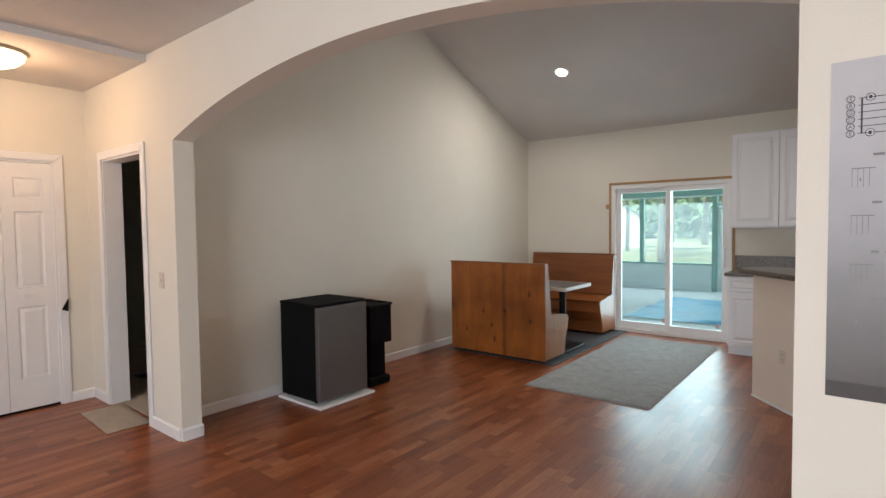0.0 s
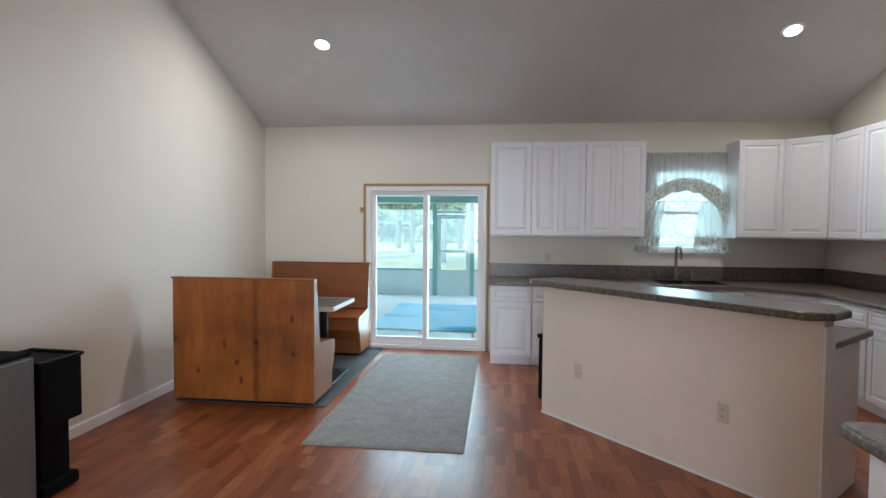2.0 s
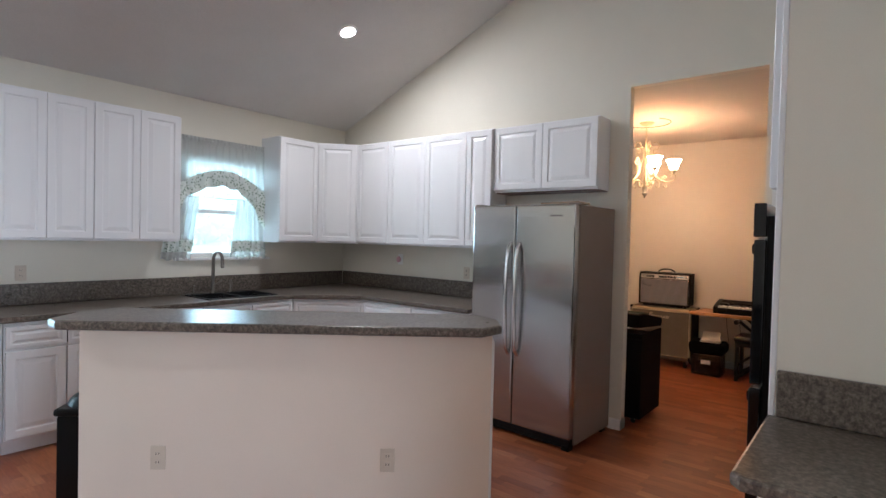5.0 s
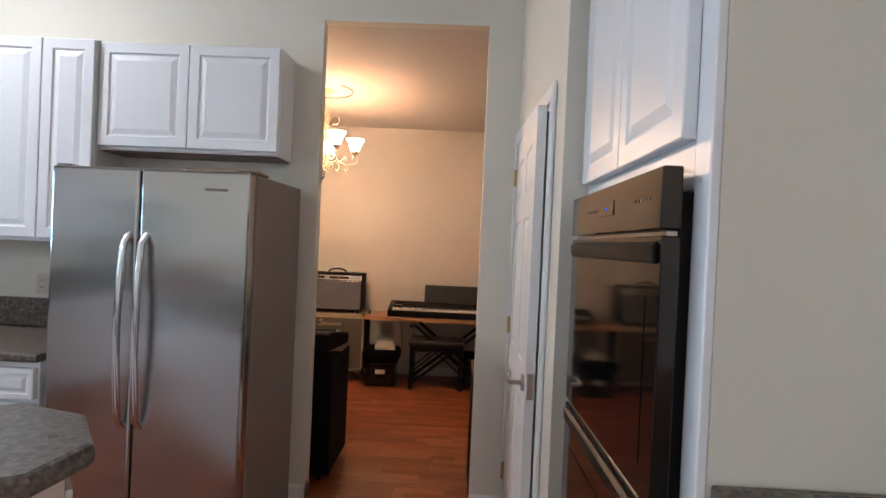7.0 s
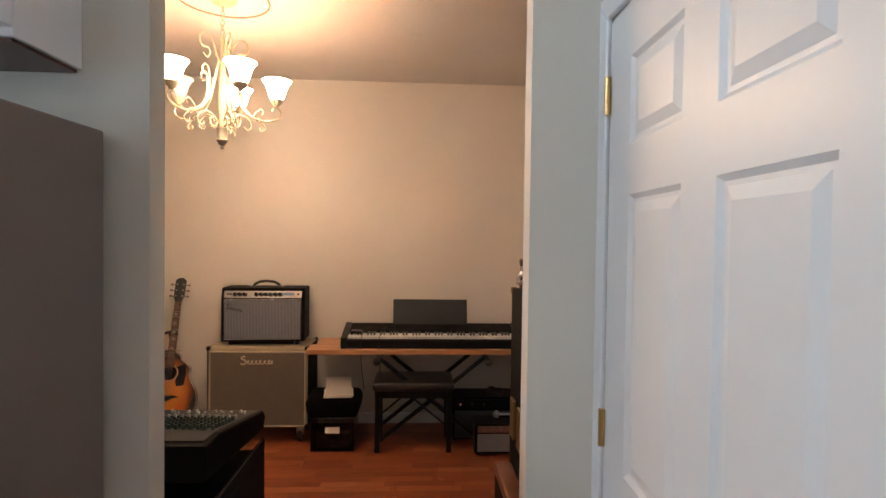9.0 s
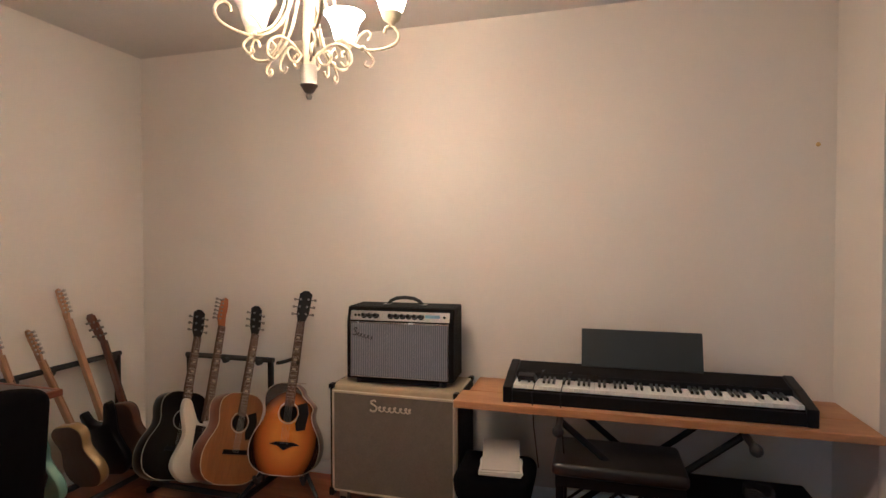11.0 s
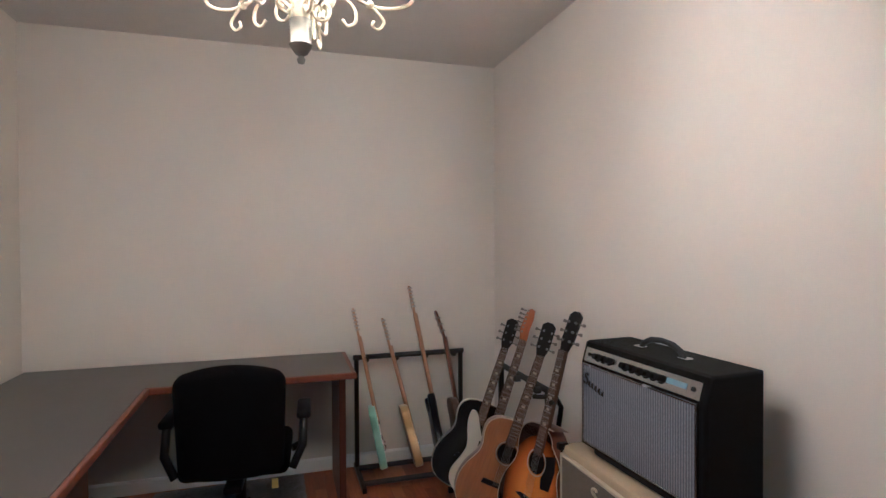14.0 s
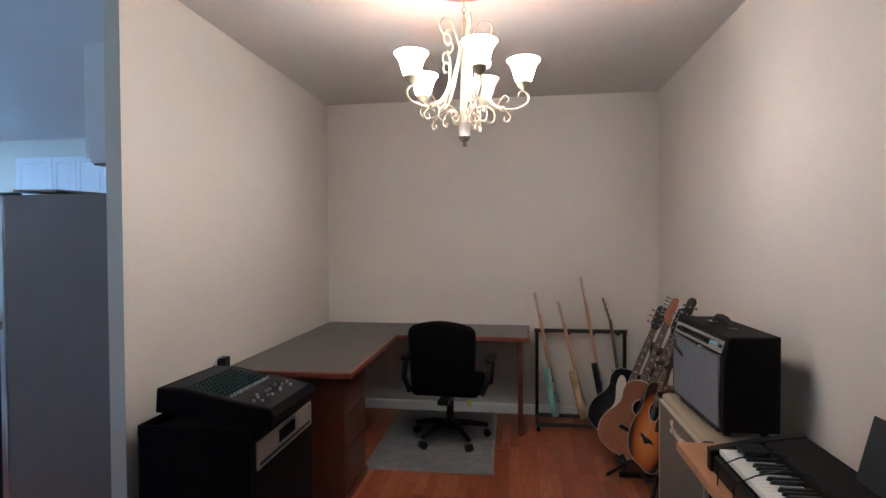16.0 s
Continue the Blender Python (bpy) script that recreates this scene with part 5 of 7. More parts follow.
# ---- music room ----
def desk():
    d = thing("corner_desk", Matrix.Identity(4), "L-shaped grey-topped desk with cherry wood edging", "desk")
    X0, Y1, T = XM0 + 0.022, YM1 - 0.016, 0.777
    outline = [(X0, Y1), (X0, 4.76), (3.915, 4.76), (3.895, 5.945), (4.925, 5.945), (4.93, Y1)]
    part("desktop", prism(outline, T - 0.03, T), DESK_TOP, d)
    part("edge_band", prism([(X0, 4.735), (3.94, 4.735), (3.915, 4.759), (X0, 4.759)], T - 0.034, T + 0.001, bevel=0.006), CHERRY, d, "rounded cherry edge")
    part("edge_band", prism([(3.94, 4.735), (3.921, 5.919), (3.897, 5.943), (3.917, 4.759)], T - 0.034, T + 0.001, bevel=0.006), CHERRY, d, "rounded cherry edge")
    part("edge_band", prism([(3.921, 5.919), (4.951, 5.919), (4.927, 5.943), (3.897, 5.943)], T - 0.034, T + 0.001, bevel=0.006), CHERRY, d, "rounded cherry edge")
    part("edge_band", prism([(4.951, 5.919), (4.956, Y1), (4.932, Y1), (4.927, 5.943)], T - 0.034, T + 0.001, bevel=0.006), CHERRY, d, "rounded cherry edge")
    ped = part("pedestal", box(X0 + 0.03, 4.80, 0.0, 3.86, 5.22, T - 0.036, 0.004), CHERRY_DARK, d, "dark cherry drawer pedestal")
    for z0, z1 in ((0.06, 0.30), (0.31, 0.52), (0.53, 0.72)):
        part("drawer_front", box(3.861, 4.83, z0, 3.879, 5.20, z1, 0.004), CHERRY_DARK, ped)
    part("post", box(3.80, 4.775, 0.0, 3.885, 4.799, T - 0.036), CHERRY_DARK, ped)
    part("plinth", box(X0 + 0.02, 4.79, 0.0, 3.885, 5.225, 0.055, 0.003), CHERRY_DARK, ped)
    part("end_panel", box(4.86, 5.985, 0.0, 4.898, Y1 - 0.06, T - 0.036, 0.004), CHERRY_DARK, d, "dark cherry slab end panel")
    part("modesty_panel", box(X0 + 0.01, 5.23, 0.35, X0 + 0.028, Y1 - 0.02, T - 0.036), CHERRY_DARK, d)
    smooth(part("tray_slide", tube([(3.86, 5.30, T - 0.07), (3.86, 5.75, T - 0.07)], 0.012), NICKEL, d, "steel keyboard tray slide"))
    part("tray_stop", box(3.845, 5.74, T - 0.085, 3.875, 5.78, T - 0.04), TRIM, d)


desk()


def office_chair(m):
    c = thing("office_chair", m, "black fabric office chair on a five-star base", "office chair")
    bm = box(-0.24, -0.33, 0.43, 0.24, -0.23, 0.95, 0.045, segments=4)
    bmesh.ops.subdivide_edges(bm, edges=[e for e in bm.edges if abs(e.verts[0].co.x - e.verts[1].co.x) > 0.2], cuts=7, use_grid_fill=True)
    for v in bm.verts:
        v.co.y += -0.05 * (1 - (v.co.x / 0.25) ** 2) - 0.06 * (v.co.z - 0.43)
        if v.co.z > 0.75:
            v.co.z -= 0.055 * (v.co.x / 0.24) ** 2
        else:
            v.co.x *= 0.94 + 0.06 * (v.co.z - 0.43) / 0.32
    smooth(part("backrest", bm, FABRIC_BLACK, c))
    smooth(part("seat", box(-0.25, -0.24, 0.38, 0.25, 0.24, 0.47, 0.04, segments=4), FABRIC_BLACK, c))
    for s in (-1, 1):
        smooth(part("armrest", tube([(s * 0.26, -0.2, 0.40), (s * 0.31, -0.18, 0.50), (s * 0.315, -0.12, 0.60), (s * 0.315, 0.05, 0.63), (s * 0.31, 0.12, 0.58), (s * 0.30, 0.08, 0.42), (s * 0.25, 0.05, 0.40)], 0.02, sides=10), BLACK, c))
        smooth(part("arm_pad", box(s * 0.315 - 0.035, -0.14, 0.61, s * 0.315 + 0.035, 0.10, 0.65, 0.015), BLACK, c))
    smooth(part("gas_column", rod((0, 0, 0.09), (0, 0, 0.39), 0.028), BLACK, c))
    part("back_strut", box(-0.04, -0.30, 0.34, 0.04, -0.05, 0.375, 0.01), BLACK, c)
    for i in range(5):
        a = math.radians(72 * i + 20)
        e = Vector((math.cos(a), math.sin(a), 0))
        leg = part("base_leg", tube([(e * 0.02) + Vector((0, 0, 0.12)), e * 0.15 + Vector((0, 0, 0.115)), e * 0.29 + Vector((0, 0, 0.085))], 0.028, sides=8, taper=0.6), BLACK, c)
        part("caster", rod(e * 0.285 + Vector((-e.y, e.x, 0)) * 0.022 + Vector((0, 0, 0.028)), e * 0.285 - Vector((-e.y, e.x, 0)) * 0.022 + Vector((0, 0, 0.028)), 0.028), BLACK, leg)
    tag = part("paper_tag", box(0.17, -0.27, 0.34, 0.20, -0.268, 0.385), surf("yellow_tag", (0.7, 0.6, 0.15), 0.6), c, "yellow paper tag")
    return c


office_chair(at(4.35, 5.85, 0.012, -3))
rug("shag_rug", pose(3.84, 5.27, 0.001, 0, 0, 1), 0.86, 1.22, 0.012, SHAG, "grey shag rug under the desk chair", 12, 0.004, 46)


# guitars
def outline(half, n=5):
    """A closed body outline from right-hand half widths (height, half width), mirrored and smoothed."""
    pts = [Vector((w, z)) for z, w in half] + [Vector((-w, z)) for z, w in reversed(half) if w > 0.001]
    out = []
    k = len(pts)
    for i in range(k):
        p0, p1, p2, p3 = pts[i - 1], pts[i], pts[(i + 1) % k], pts[(i + 2) % k]
        for j in range(n):
            t = j / n
            q = 0.5 * ((2 * p1) + (p2 - p0) * t + (2 * p0 - 5 * p1 + 4 * p2 - p3) * t * t + (3 * p1 - p0 - 3 * p2 + p3) * t ** 3)
            out.append((q.x, q.y))
    return out


DREAD = [(0.0, 0.0), (0.006, 0.10), (0.05, 0.175), (0.13, 0.20), (0.21, 0.185), (0.29, 0.142), (0.34, 0.134), (0.40, 0.145), (0.455, 0.135), (0.49, 0.09), (0.50, 0.03)]
TELE = [(0.0, 0.0), (0.008, 0.09), (0.06, 0.15), (0.13, 0.16), (0.20, 0.125), (0.25, 0.112), (0.31, 0.135), (0.355, 0.13), (0.385, 0.08), (0.39, 0.03)]


def horned(side):
    """Double-cut outline with one longer horn."""
    r = [(0.0, 0.0), (0.09, 0.004), (0.155, 0.06), (0.163, 0.12), (0.13, 0.20), (0.115, 0.26), (0.14, 0.33), (0.145, 0.385), (0.115, 0.40), (0.085, 0.35), (0.04, 0.325)]
    l = [(-0.04, 0.325), (-0.08, 0.38), (-0.115, 0.445), (-0.15, 0.45), (-0.152, 0.38), (-0.118, 0.27), (-0.13, 0.20), (-0.16, 0.12), (-0.15, 0.06), (-0.085, 0.004)]
    pts = [Vector(p) for p in r + l]
    out = []
    k = len(pts)
    for i in range(k):
        p0, p1, p2, p3 = pts[i - 1], pts[i], pts[(i + 1) % k], pts[(i + 2) % k]
        for j in range(4):
            t = j / 4
            q = 0.5 * ((2 * p1) + (p2 - p0) * t + (2 * p0 - 5 * p1 + 4 * p2 - p3) * t * t + (3 * p1 - p0 - 3 * p2 + p3) * t ** 3)
            out.append((q.x * side, q.y))
    return out


def sunburst(name, core, mid, rim, cx=0.0, cz=0.2, r=0.24):
    m = surf(name, core, 0.18, vary=0.05, coat=0.6)
    nt = m.node_tree
    b = nt.nodes["Principled BSDF"]
    tc = nt.nodes.new("ShaderNodeTexCoord")
    mp = nt.nodes.new("ShaderNodeMapping")
    mp.inputs["Location"].default_value = (-cx, 0, -cz * 0.78)
    mp.inputs["Scale"].default_value = (1.12, 0.0, 0.78)
    nt.links.new(tc.outputs["Object"], mp.inputs["Vector"])
    ln = nt.nodes.new("ShaderNodeVectorMath")
    ln.operation = "LENGTH"
    nt.links.new(mp.outputs["Vector"], ln.inputs[0])
    dv = nt.nodes.new("ShaderNodeMath")
    dv.operation, dv.inputs[1].default_value = "DIVIDE", r
    nt.links.new(ln.outputs["Value"], dv.inputs[0])
    col = ramp(nt, dv.outputs[0], [(0.30, core), (0.62, mid), (0.84, rim)])
    nt.links.new(col, b.inputs["Base Color"])
    return m


MAPLE = wood("maple_neck", (0.52, 0.30, 0.17), (0.40, 0.215, 0.115), 0.35, "z", 2.0)
ROSE = wood("rosewood_neck", (0.10, 0.045, 0.024), (0.055, 0.024, 0.014), 0.45, "z", 2.0)
MAHOG = wood("mahogany", (0.17, 0.05, 0.022), (0.095, 0.028, 0.014), 0.3, "z", 2.0, coat=0.4)
CEDAR = wood("cedar_top", (0.30, 0.125, 0.036), (0.215, 0.082, 0.022), 0.3, "z", 2.5, coat=0.4)
GLOSS_BLACK = surf("gloss_black", (0.006, 0.006, 0.007), 0.32, spec=0.25)
MINT = surf("mint_lacquer", (0.25, 0.46, 0.38), 0.35, vary=0.04, coat=0.2)
IVORY = surf("ivory_lacquer", (0.62, 0.57, 0.47), 0.28, vary=0.04, coat=0.4)
GOLD_BIND = surf("aged_gold", (0.46, 0.32, 0.14), 0.3, 0.3, vary=0.1)
BINDING = surf("cream_binding", (0.47, 0.40, 0.29), 0.4)
BURST = sunburst("orange_burst", (0.60, 0.22, 0.028), (0.36, 0.10, 0.014), (0.018, 0.007, 0.004))
DARKBURST = sunburst("dark_burst", (0.022, 0.02, 0.016), (0.012, 0.011, 0.01), (0.008, 0.007, 0.006))
DARKBURST.node_tree.nodes["Principled BSDF"].inputs["Coat Weight"].default_value = 0.0
DARKBURST.node_tree.nodes["Principled BSDF"].inputs["Specular IOR Level"].default_value = 0.2
BROWNBURST = sunburst("brown_burst", (0.20, 0.07, 0.02), (0.10, 0.03, 0.012), (0.03, 0.01, 0.005))
ORANGE_HEAD = wood("orange_maple", (0.42, 0.14, 0.04), (0.30, 0.085, 0.02), 0.5, "z", 2.0)


def guitar(name, m, label, shape, depth, top_mat, side_mat, neck_mat, length=1.03, acoustic=False, head_mat=None, rim_mat=None, cutaway=False, inline=False, guard=False, moustache=False, back_mat=None):
    """Upright guitar: its lowest point at the origin, strings towards -y."""
    g = thing(name, m, label, "guitar", "guitars")
    pts = outline(shape) if isinstance(shape, list) else horned(1)
    if cutaway:
        pts = [(x - (0.075 * min(1, max(0, (z - 0.37) / 0.06)) if x > 0.06 and z > 0.37 else 0), z) for x, z in pts]
    body_h = max(z for _, z in pts)
    h2 = depth / 2
    body = part("body", prism(pts, -h2 + 0.003, h2, "y", 0.004 if acoustic else 0.008, segments=2), side_mat, g)
    smooth(body, 50)
    smooth(part("top", prism([(x * 0.985, 0.003 + z * 0.988) for x, z in pts], -h2, -h2 + 0.0035, "y"), top_mat, g), 50)
    if back_mat:
        smooth(part("back", prism([(x * 0.97, 0.005 + z * 0.975) for x, z in pts], h2 - 0.001, h2 + 0.0025, "y"), back_mat, g, "dark back"), 50)
    if rim_mat:
        for y in ((-h2 + 0.001, h2 - 0.002) if acoustic else (-h2 + 0.002,)):
            smooth(part("binding", tube([(x * 1.002, y, z) for x, z in pts[::2]], 0.0024, sides=6, closed=True), rim_mat, g, "pale edge binding"))
    head = 0.19
    nut = length - head
    low = body_h - (0.13 if acoustic else 0.12)
    y0 = -h2 - 0.004
    nk = prism([(-0.027, low), (0.027, low), (0.0215, nut), (-0.0215, nut)], y0, y0 + 0.02, "y", 0.006)
    part("neck", nk, neck_mat, g)
    fb = part("fretboard", prism([(-0.0265, low), (0.0265, low), (0.021, nut), (-0.021, nut)], y0 - 0.005, y0 + 0.0, "y"), ROSE if neck_mat is not MAPLE else MAPLE, g)
    bm = bmesh.new()
    sc = (nut - 0.20) if not acoustic else (nut - 0.145)
    for i in range(1, 18):
        z = nut - sc * (1 - 2 ** (-i / 12))
        if z > low + 0.01:
            box(-0.022, y0 - 0.0065, z - 0.001, 0.022, y0 - 0.0048, z + 0.001, bm=bm)
    part("frets", bm, NICKEL, fb)["kind"] = "stuff"
    bm = bmesh.new()
    for i in (3, 5, 7, 9, 12):
        z = nut - sc * (1 - 2 ** (-(i - 0.5) / 12))
        box(-0.009, y0 - 0.006, z - 0.006, 0.009, y0 - 0.0045, z + 0.006, bm=bm)
    part("inlays", bm, BINDING, fb)["kind"] = "stuff"
    hd = [(-0.0215, nut), (0.0215, nut), (0.036, nut + 0.05), (0.037, nut + head * 0.9), (0.015, nut + head), (-0.015, nut + head), (-0.037, nut + head * 0.9), (-0.036, nut + 0.05)]
    if inline:
        hd = [(-0.0215, nut), (0.0215, nut), (0.022, nut + 0.03), (0.018, nut + 0.06), (0.022, nut + 0.13), (0.016, nut + head * 0.96), (-0.006, nut + head), (-0.026, nut + head * 0.93), (-0.030, nut + head * 0.8), (-0.038, nut + 0.06), (-0.030, nut + 0.03)]
    hs = part("headstock", prism(hd, y0 + 0.004, y0 + 0.019, "y", 0.003), head_mat or neck_mat, g)
    hs.matrix_local = Matrix.Translation((0, y0, nut)) @ Matrix.Rotation(radians(-0 if inline else -9), 4, "X") @ Matrix.Translation((0, -y0, -nut))
    n = 6
    pegs = NICKEL if neck_mat is MAPLE else FAUCET
    for i in range(n):
        z = nut + 0.045 + (0.025 * i if inline else 0.045 * (i % 3))
        x = -0.042 if inline else (-0.041 if i < 3 else 0.041)
        s = -1 if x < 0 else 1
        t = part("tuner", rod((x * 0.75, y0 + 0.012, z), (x * 0.75 + s * 0.025, y0 + 0.012, z), 0.0045, sides=6), pegs, hs)
        part("tuner_button", box(x * 0.75 + s * 0.022, y0 + 0.006, z - 0.007, x * 0.75 + s * 0.037, y0 + 0.020, z + 0.008, 0.003, segments=1), pegs, t)
        part("tuner_post", rod((x * 0.55, y0 - 0.006, z), (x * 0.55, y0 + 0.026, z), 0.006, sides=8), pegs, t)
    bm = bmesh.new()
    bz = 0.17 if acoustic else 0.12
    for i in range(6):
        tube([(-0.02 + 0.008 * i, -h2 - 0.009, bz), (-0.016 + 0.0064 * i, y0 - 0.0075, nut)], 0.0006, bm=bm, sides=4)
    part("string_set", bm, NICKEL, g)["kind"] = "stuff"
    if acoustic:
        part("soundhole", rod((0, -h2 - 0.0005, 0.335), (0, -h2 + 0.002, 0.335), 0.05, sides=28), BLACK_MATT, g)
        smooth(part("rosette", tube([(0.057 * math.cos(a), -h2 - 0.0005, 0.335 + 0.057 * math.sin(a)) for a in np.linspace(0, 6.2832, 33)[:-1]], 0.003, sides=5, closed=True), BINDING, g))
        br = [(-0.085, 0.165), (-0.05, 0.178), (0.05, 0.178), (0.085, 0.165), (0.04, 0.158), (0.0, 0.135), (-0.04, 0.158)] if moustache else [(-0.08, 0.16), (0.08, 0.16), (0.075, 0.185), (-0.075, 0.185)]
        part("bridge", prism(br, -h2 - 0.008, -h2, "y", 0.002), BLACK, g)
        if guard:
            part("pickguard", prism([(0.045, 0.38), (0.10, 0.40), (0.115, 0.34), (0.105, 0.25), (0.055, 0.24), (0.045, 0.28), (0.06, 0.335)], -h2 - 0.0015, -h2, "y"), BLACK, g)
    else:
        part("bridge", box(-0.04, -h2 - 0.011, 0.10, 0.04, -h2, 0.14, 0.002), CHROME, g)
        for z in (0.17, 0.27):
            part("pickup", box(-0.038, -h2 - 0.008, z, 0.038, -h2, z + 0.025, 0.003), BLACK, g)
        part("pickguard", prism([(-0.06, 0.15), (0.03, 0.09), (0.10, 0.06), (0.12, 0.11), (0.085, 0.2), (0.06, 0.3), (-0.06, 0.31)], -h2 - 0.002, -h2, "y"), TRIM if side_mat is MINT else BLACK, g)
        for x, z in ((0.075, 0.14), (0.10, 0.10)):
            part("knob", rod((x, -h2 - 0.018, z), (x, -h2 - 0.002, z), 0.011), CHROME, g)
    return g


def multi_rack(m, w, label):
    """A floor rack: base at y=0 to -0.36, top bar along x at the back."""
    r = thing("guitar_rack", m, label, "guitar rack", "black guitar racks")
    for x in (0.0, w):
        part("upright", box(x - 0.014, -0.03, 0.02, x + 0.014, 0.0, 0.74, 0.004), BLACK, r)
        part("base_bar", box(x - 0.014, -0.36, 0.0, x + 0.014, 0.05, 0.03, 0.004), BLACK, r)
    smooth(part("top_bar", rod((-0.02, -0.015, 0.745), (w + 0.02, -0.015, 0.745), 0.017), RUBBER, r))
    n = max(3, int(w / 0.16))
    for i in range(n):
        part("rubber_rest", rod((0.06 + (w - 0.12) * i / (n - 1), -0.03, 0.735), (0.06 + (w - 0.12) * i / (n - 1), -0.06, 0.735), 0.018), RUBBER, r)
    for y in (-0.10, -0.33):
        smooth(part("floor_bar", rod((0, y, 0.05), (w, y, 0.05), 0.016), RUBBER, r))
    return r


def leaning(foot, head, face):
    """Pose of a guitar whose lowest point is at foot and whose neck runs towards head, its front turned to face."""
    up = (Vector(head) - Vector(foot)).normalized()
    back = -Vector(face)
    back = (back - up * back.dot(up)).normalized()
    return Matrix.Translation(foot) @ Matrix((back.cross(up), back, up)).transposed().to_4x4()


multi_rack(at(5.02, 6.47), 0.72, "black tubular floor rack holding four electric guitars")
EAST = (1, -0.15, 0)
guitar("electric_guitar", leaning((5.171, 6.30, 0.068), (4.99, 6.50, 1.06), EAST), "mint green electric guitar with a maple neck", TELE, 0.045, MINT, MINT, MAPLE, 1.03, inline=True)
guitar("electric_guitar", leaning((5.39, 6.26, 0.068), (5.18, 6.50, 1.0), EAST), "dark electric guitar with gold edges and maple neck", TELE, 0.05, GOLD_BIND, GOLD_BIND, MAPLE, 0.97, inline=True, back_mat=ROSE)
guitar("bass_guitar", leaning((5.55, 6.26, 0.068), (5.37, 6.51, 1.21), EAST), "black electric bass with a long maple neck", "horned", 0.045, GLOSS_BLACK, GLOSS_BLACK, MAPLE, 1.17, inline=True)
guitar("electric_guitar", leaning((5.68, 6.23, 0.068), (5.578, 6.48, 1.035), EAST), "brown sunburst electric guitar with a dark neck", DREAD[:3] + [(z * 0.82, w * 0.86) for z, w in DREAD[3:]], 0.05, BROWNBURST, ROSE, MAHOG, 1.0)

multi_rack(at(5.86, 5.98, 0, -90), 0.60, "black tubular floor rack holding acoustic guitars")
SOUTH = (-0.38, -0.92, 0)
guitar("acoustic_guitar", leaning((5.52, 5.86, 0.085), (5.93, 5.98, 1.02), SOUTH), "black acoustic guitar with white binding", DREAD, 0.10, DARKBURST, GLOSS_BLACK, ROSE, 1.03, True, GLOSS_BLACK, BINDING)
guitar("bass_guitar", leaning((5.54, 5.69, 0.085), (5.97, 5.81, 1.086), SOUTH), "ivory electric bass with an orange maple headstock", "horned", 0.045, IVORY, IVORY, ROSE, 1.11, head_mat=ORANGE_HEAD, inline=True)
guitar("acoustic_guitar", leaning((5.536, 5.485, 0.10), (5.96, 5.564, 1.068), SOUTH), "brown cedar-topped acoustic guitar", DREAD, 0.105, CEDAR, MAHOG, ROSE, 1.05, True, GLOSS_BLACK, BINDING, guard=True)

guitar("acoustic_guitar", leaning((5.616, 5.153, 0.165), (5.888, 5.147, 1.178), (-0.97, -0.25, 0)), "orange sunburst cutaway acoustic guitar on a stand", DREAD, 0.10, BURST, MAHOG, ROSE, 1.045, True, GLOSS_BLACK, BINDING, cutaway=True, guard=True, moustache=True)


def guitar_stand(m, label="black tubular guitar stand"):
    s = thing("guitar_stand", m, label, "guitar stand", "guitar stands")
    smooth(part("post", tube([(0, 0.10, 0.30), (0, 0.16, 0.62), (0, 0.18, 0.72), (0, 0.14, 0.78)], 0.012), BLACK, s))
    smooth(part("neck_yoke", tube([(-0.06, 0.06, 0.775), (-0.045, 0.10, 0.77), (0, 0.13, 0.78), (0.045, 0.10, 0.77), (0.06, 0.06, 0.775)], 0.011), RUBBER, s))
    for e in ((-0.26, -0.16), (0.26, -0.16), (0.0, 0.34)):
        smooth(part("leg", tube([(0, 0.10, 0.31), (e[0] * 0.5, 0.05 + e[1] * 0.45, 0.17), (e[0], e[1], 0.012)], 0.011), BLACK, s))
    smooth(part("cradle", tube([(-0.13, -0.12, 0.19), (-0.13, -0.09, 0.145), (-0.12, 0.03, 0.16), (0, 0.09, 0.24), (0.12, 0.03, 0.16), (0.13, -0.09, 0.145), (0.13, -0.12, 0.19)], 0.012), RUBBER, s))
    return s


guitar_stand(at(5.64, 5.153, 0, -76))
guitar("acoustic_guitar", leaning((5.36, 2.18, 0.165), (5.39, 2.40, 1.205), (-0.5, -0.9, 0)), "natural-topped acoustic guitar leaning beside the arch", DREAD, 0.10, wood("spruce", (0.5, 0.27, 0.09), (0.4, 0.19, 0.055), 0.3, "z", 2.5, coat=0.4), MAHOG, ROSE, 1.04, True, GLOSS_BLACK, BINDING)
guitar_stand(at(5.37, 2.20, 0, -96), "black tubular stand under the leaning guitar")


# amplifiers
def spline(points, n=5):
    """A smooth line through a few places."""
    p = [Vector(q) for q in points]
    p = [p[0] * 2 - p[1]] + p + [p[-1] * 2 - p[-2]]
    out = []
    for i in range(1, len(p) - 2):
        for j in range(n):
            t = j / n
            out.append(0.5 * (2 * p[i] + (p[i + 1] - p[i - 1]) * t + (2 * p[i - 1] - 5 * p[i] + 4 * p[i + 1] - p[i + 2]) * t * t + (3 * p[i] - p[i - 1] - 3 * p[i + 1] + p[i + 2]) * t ** 3))
    return out + [p[-2]]


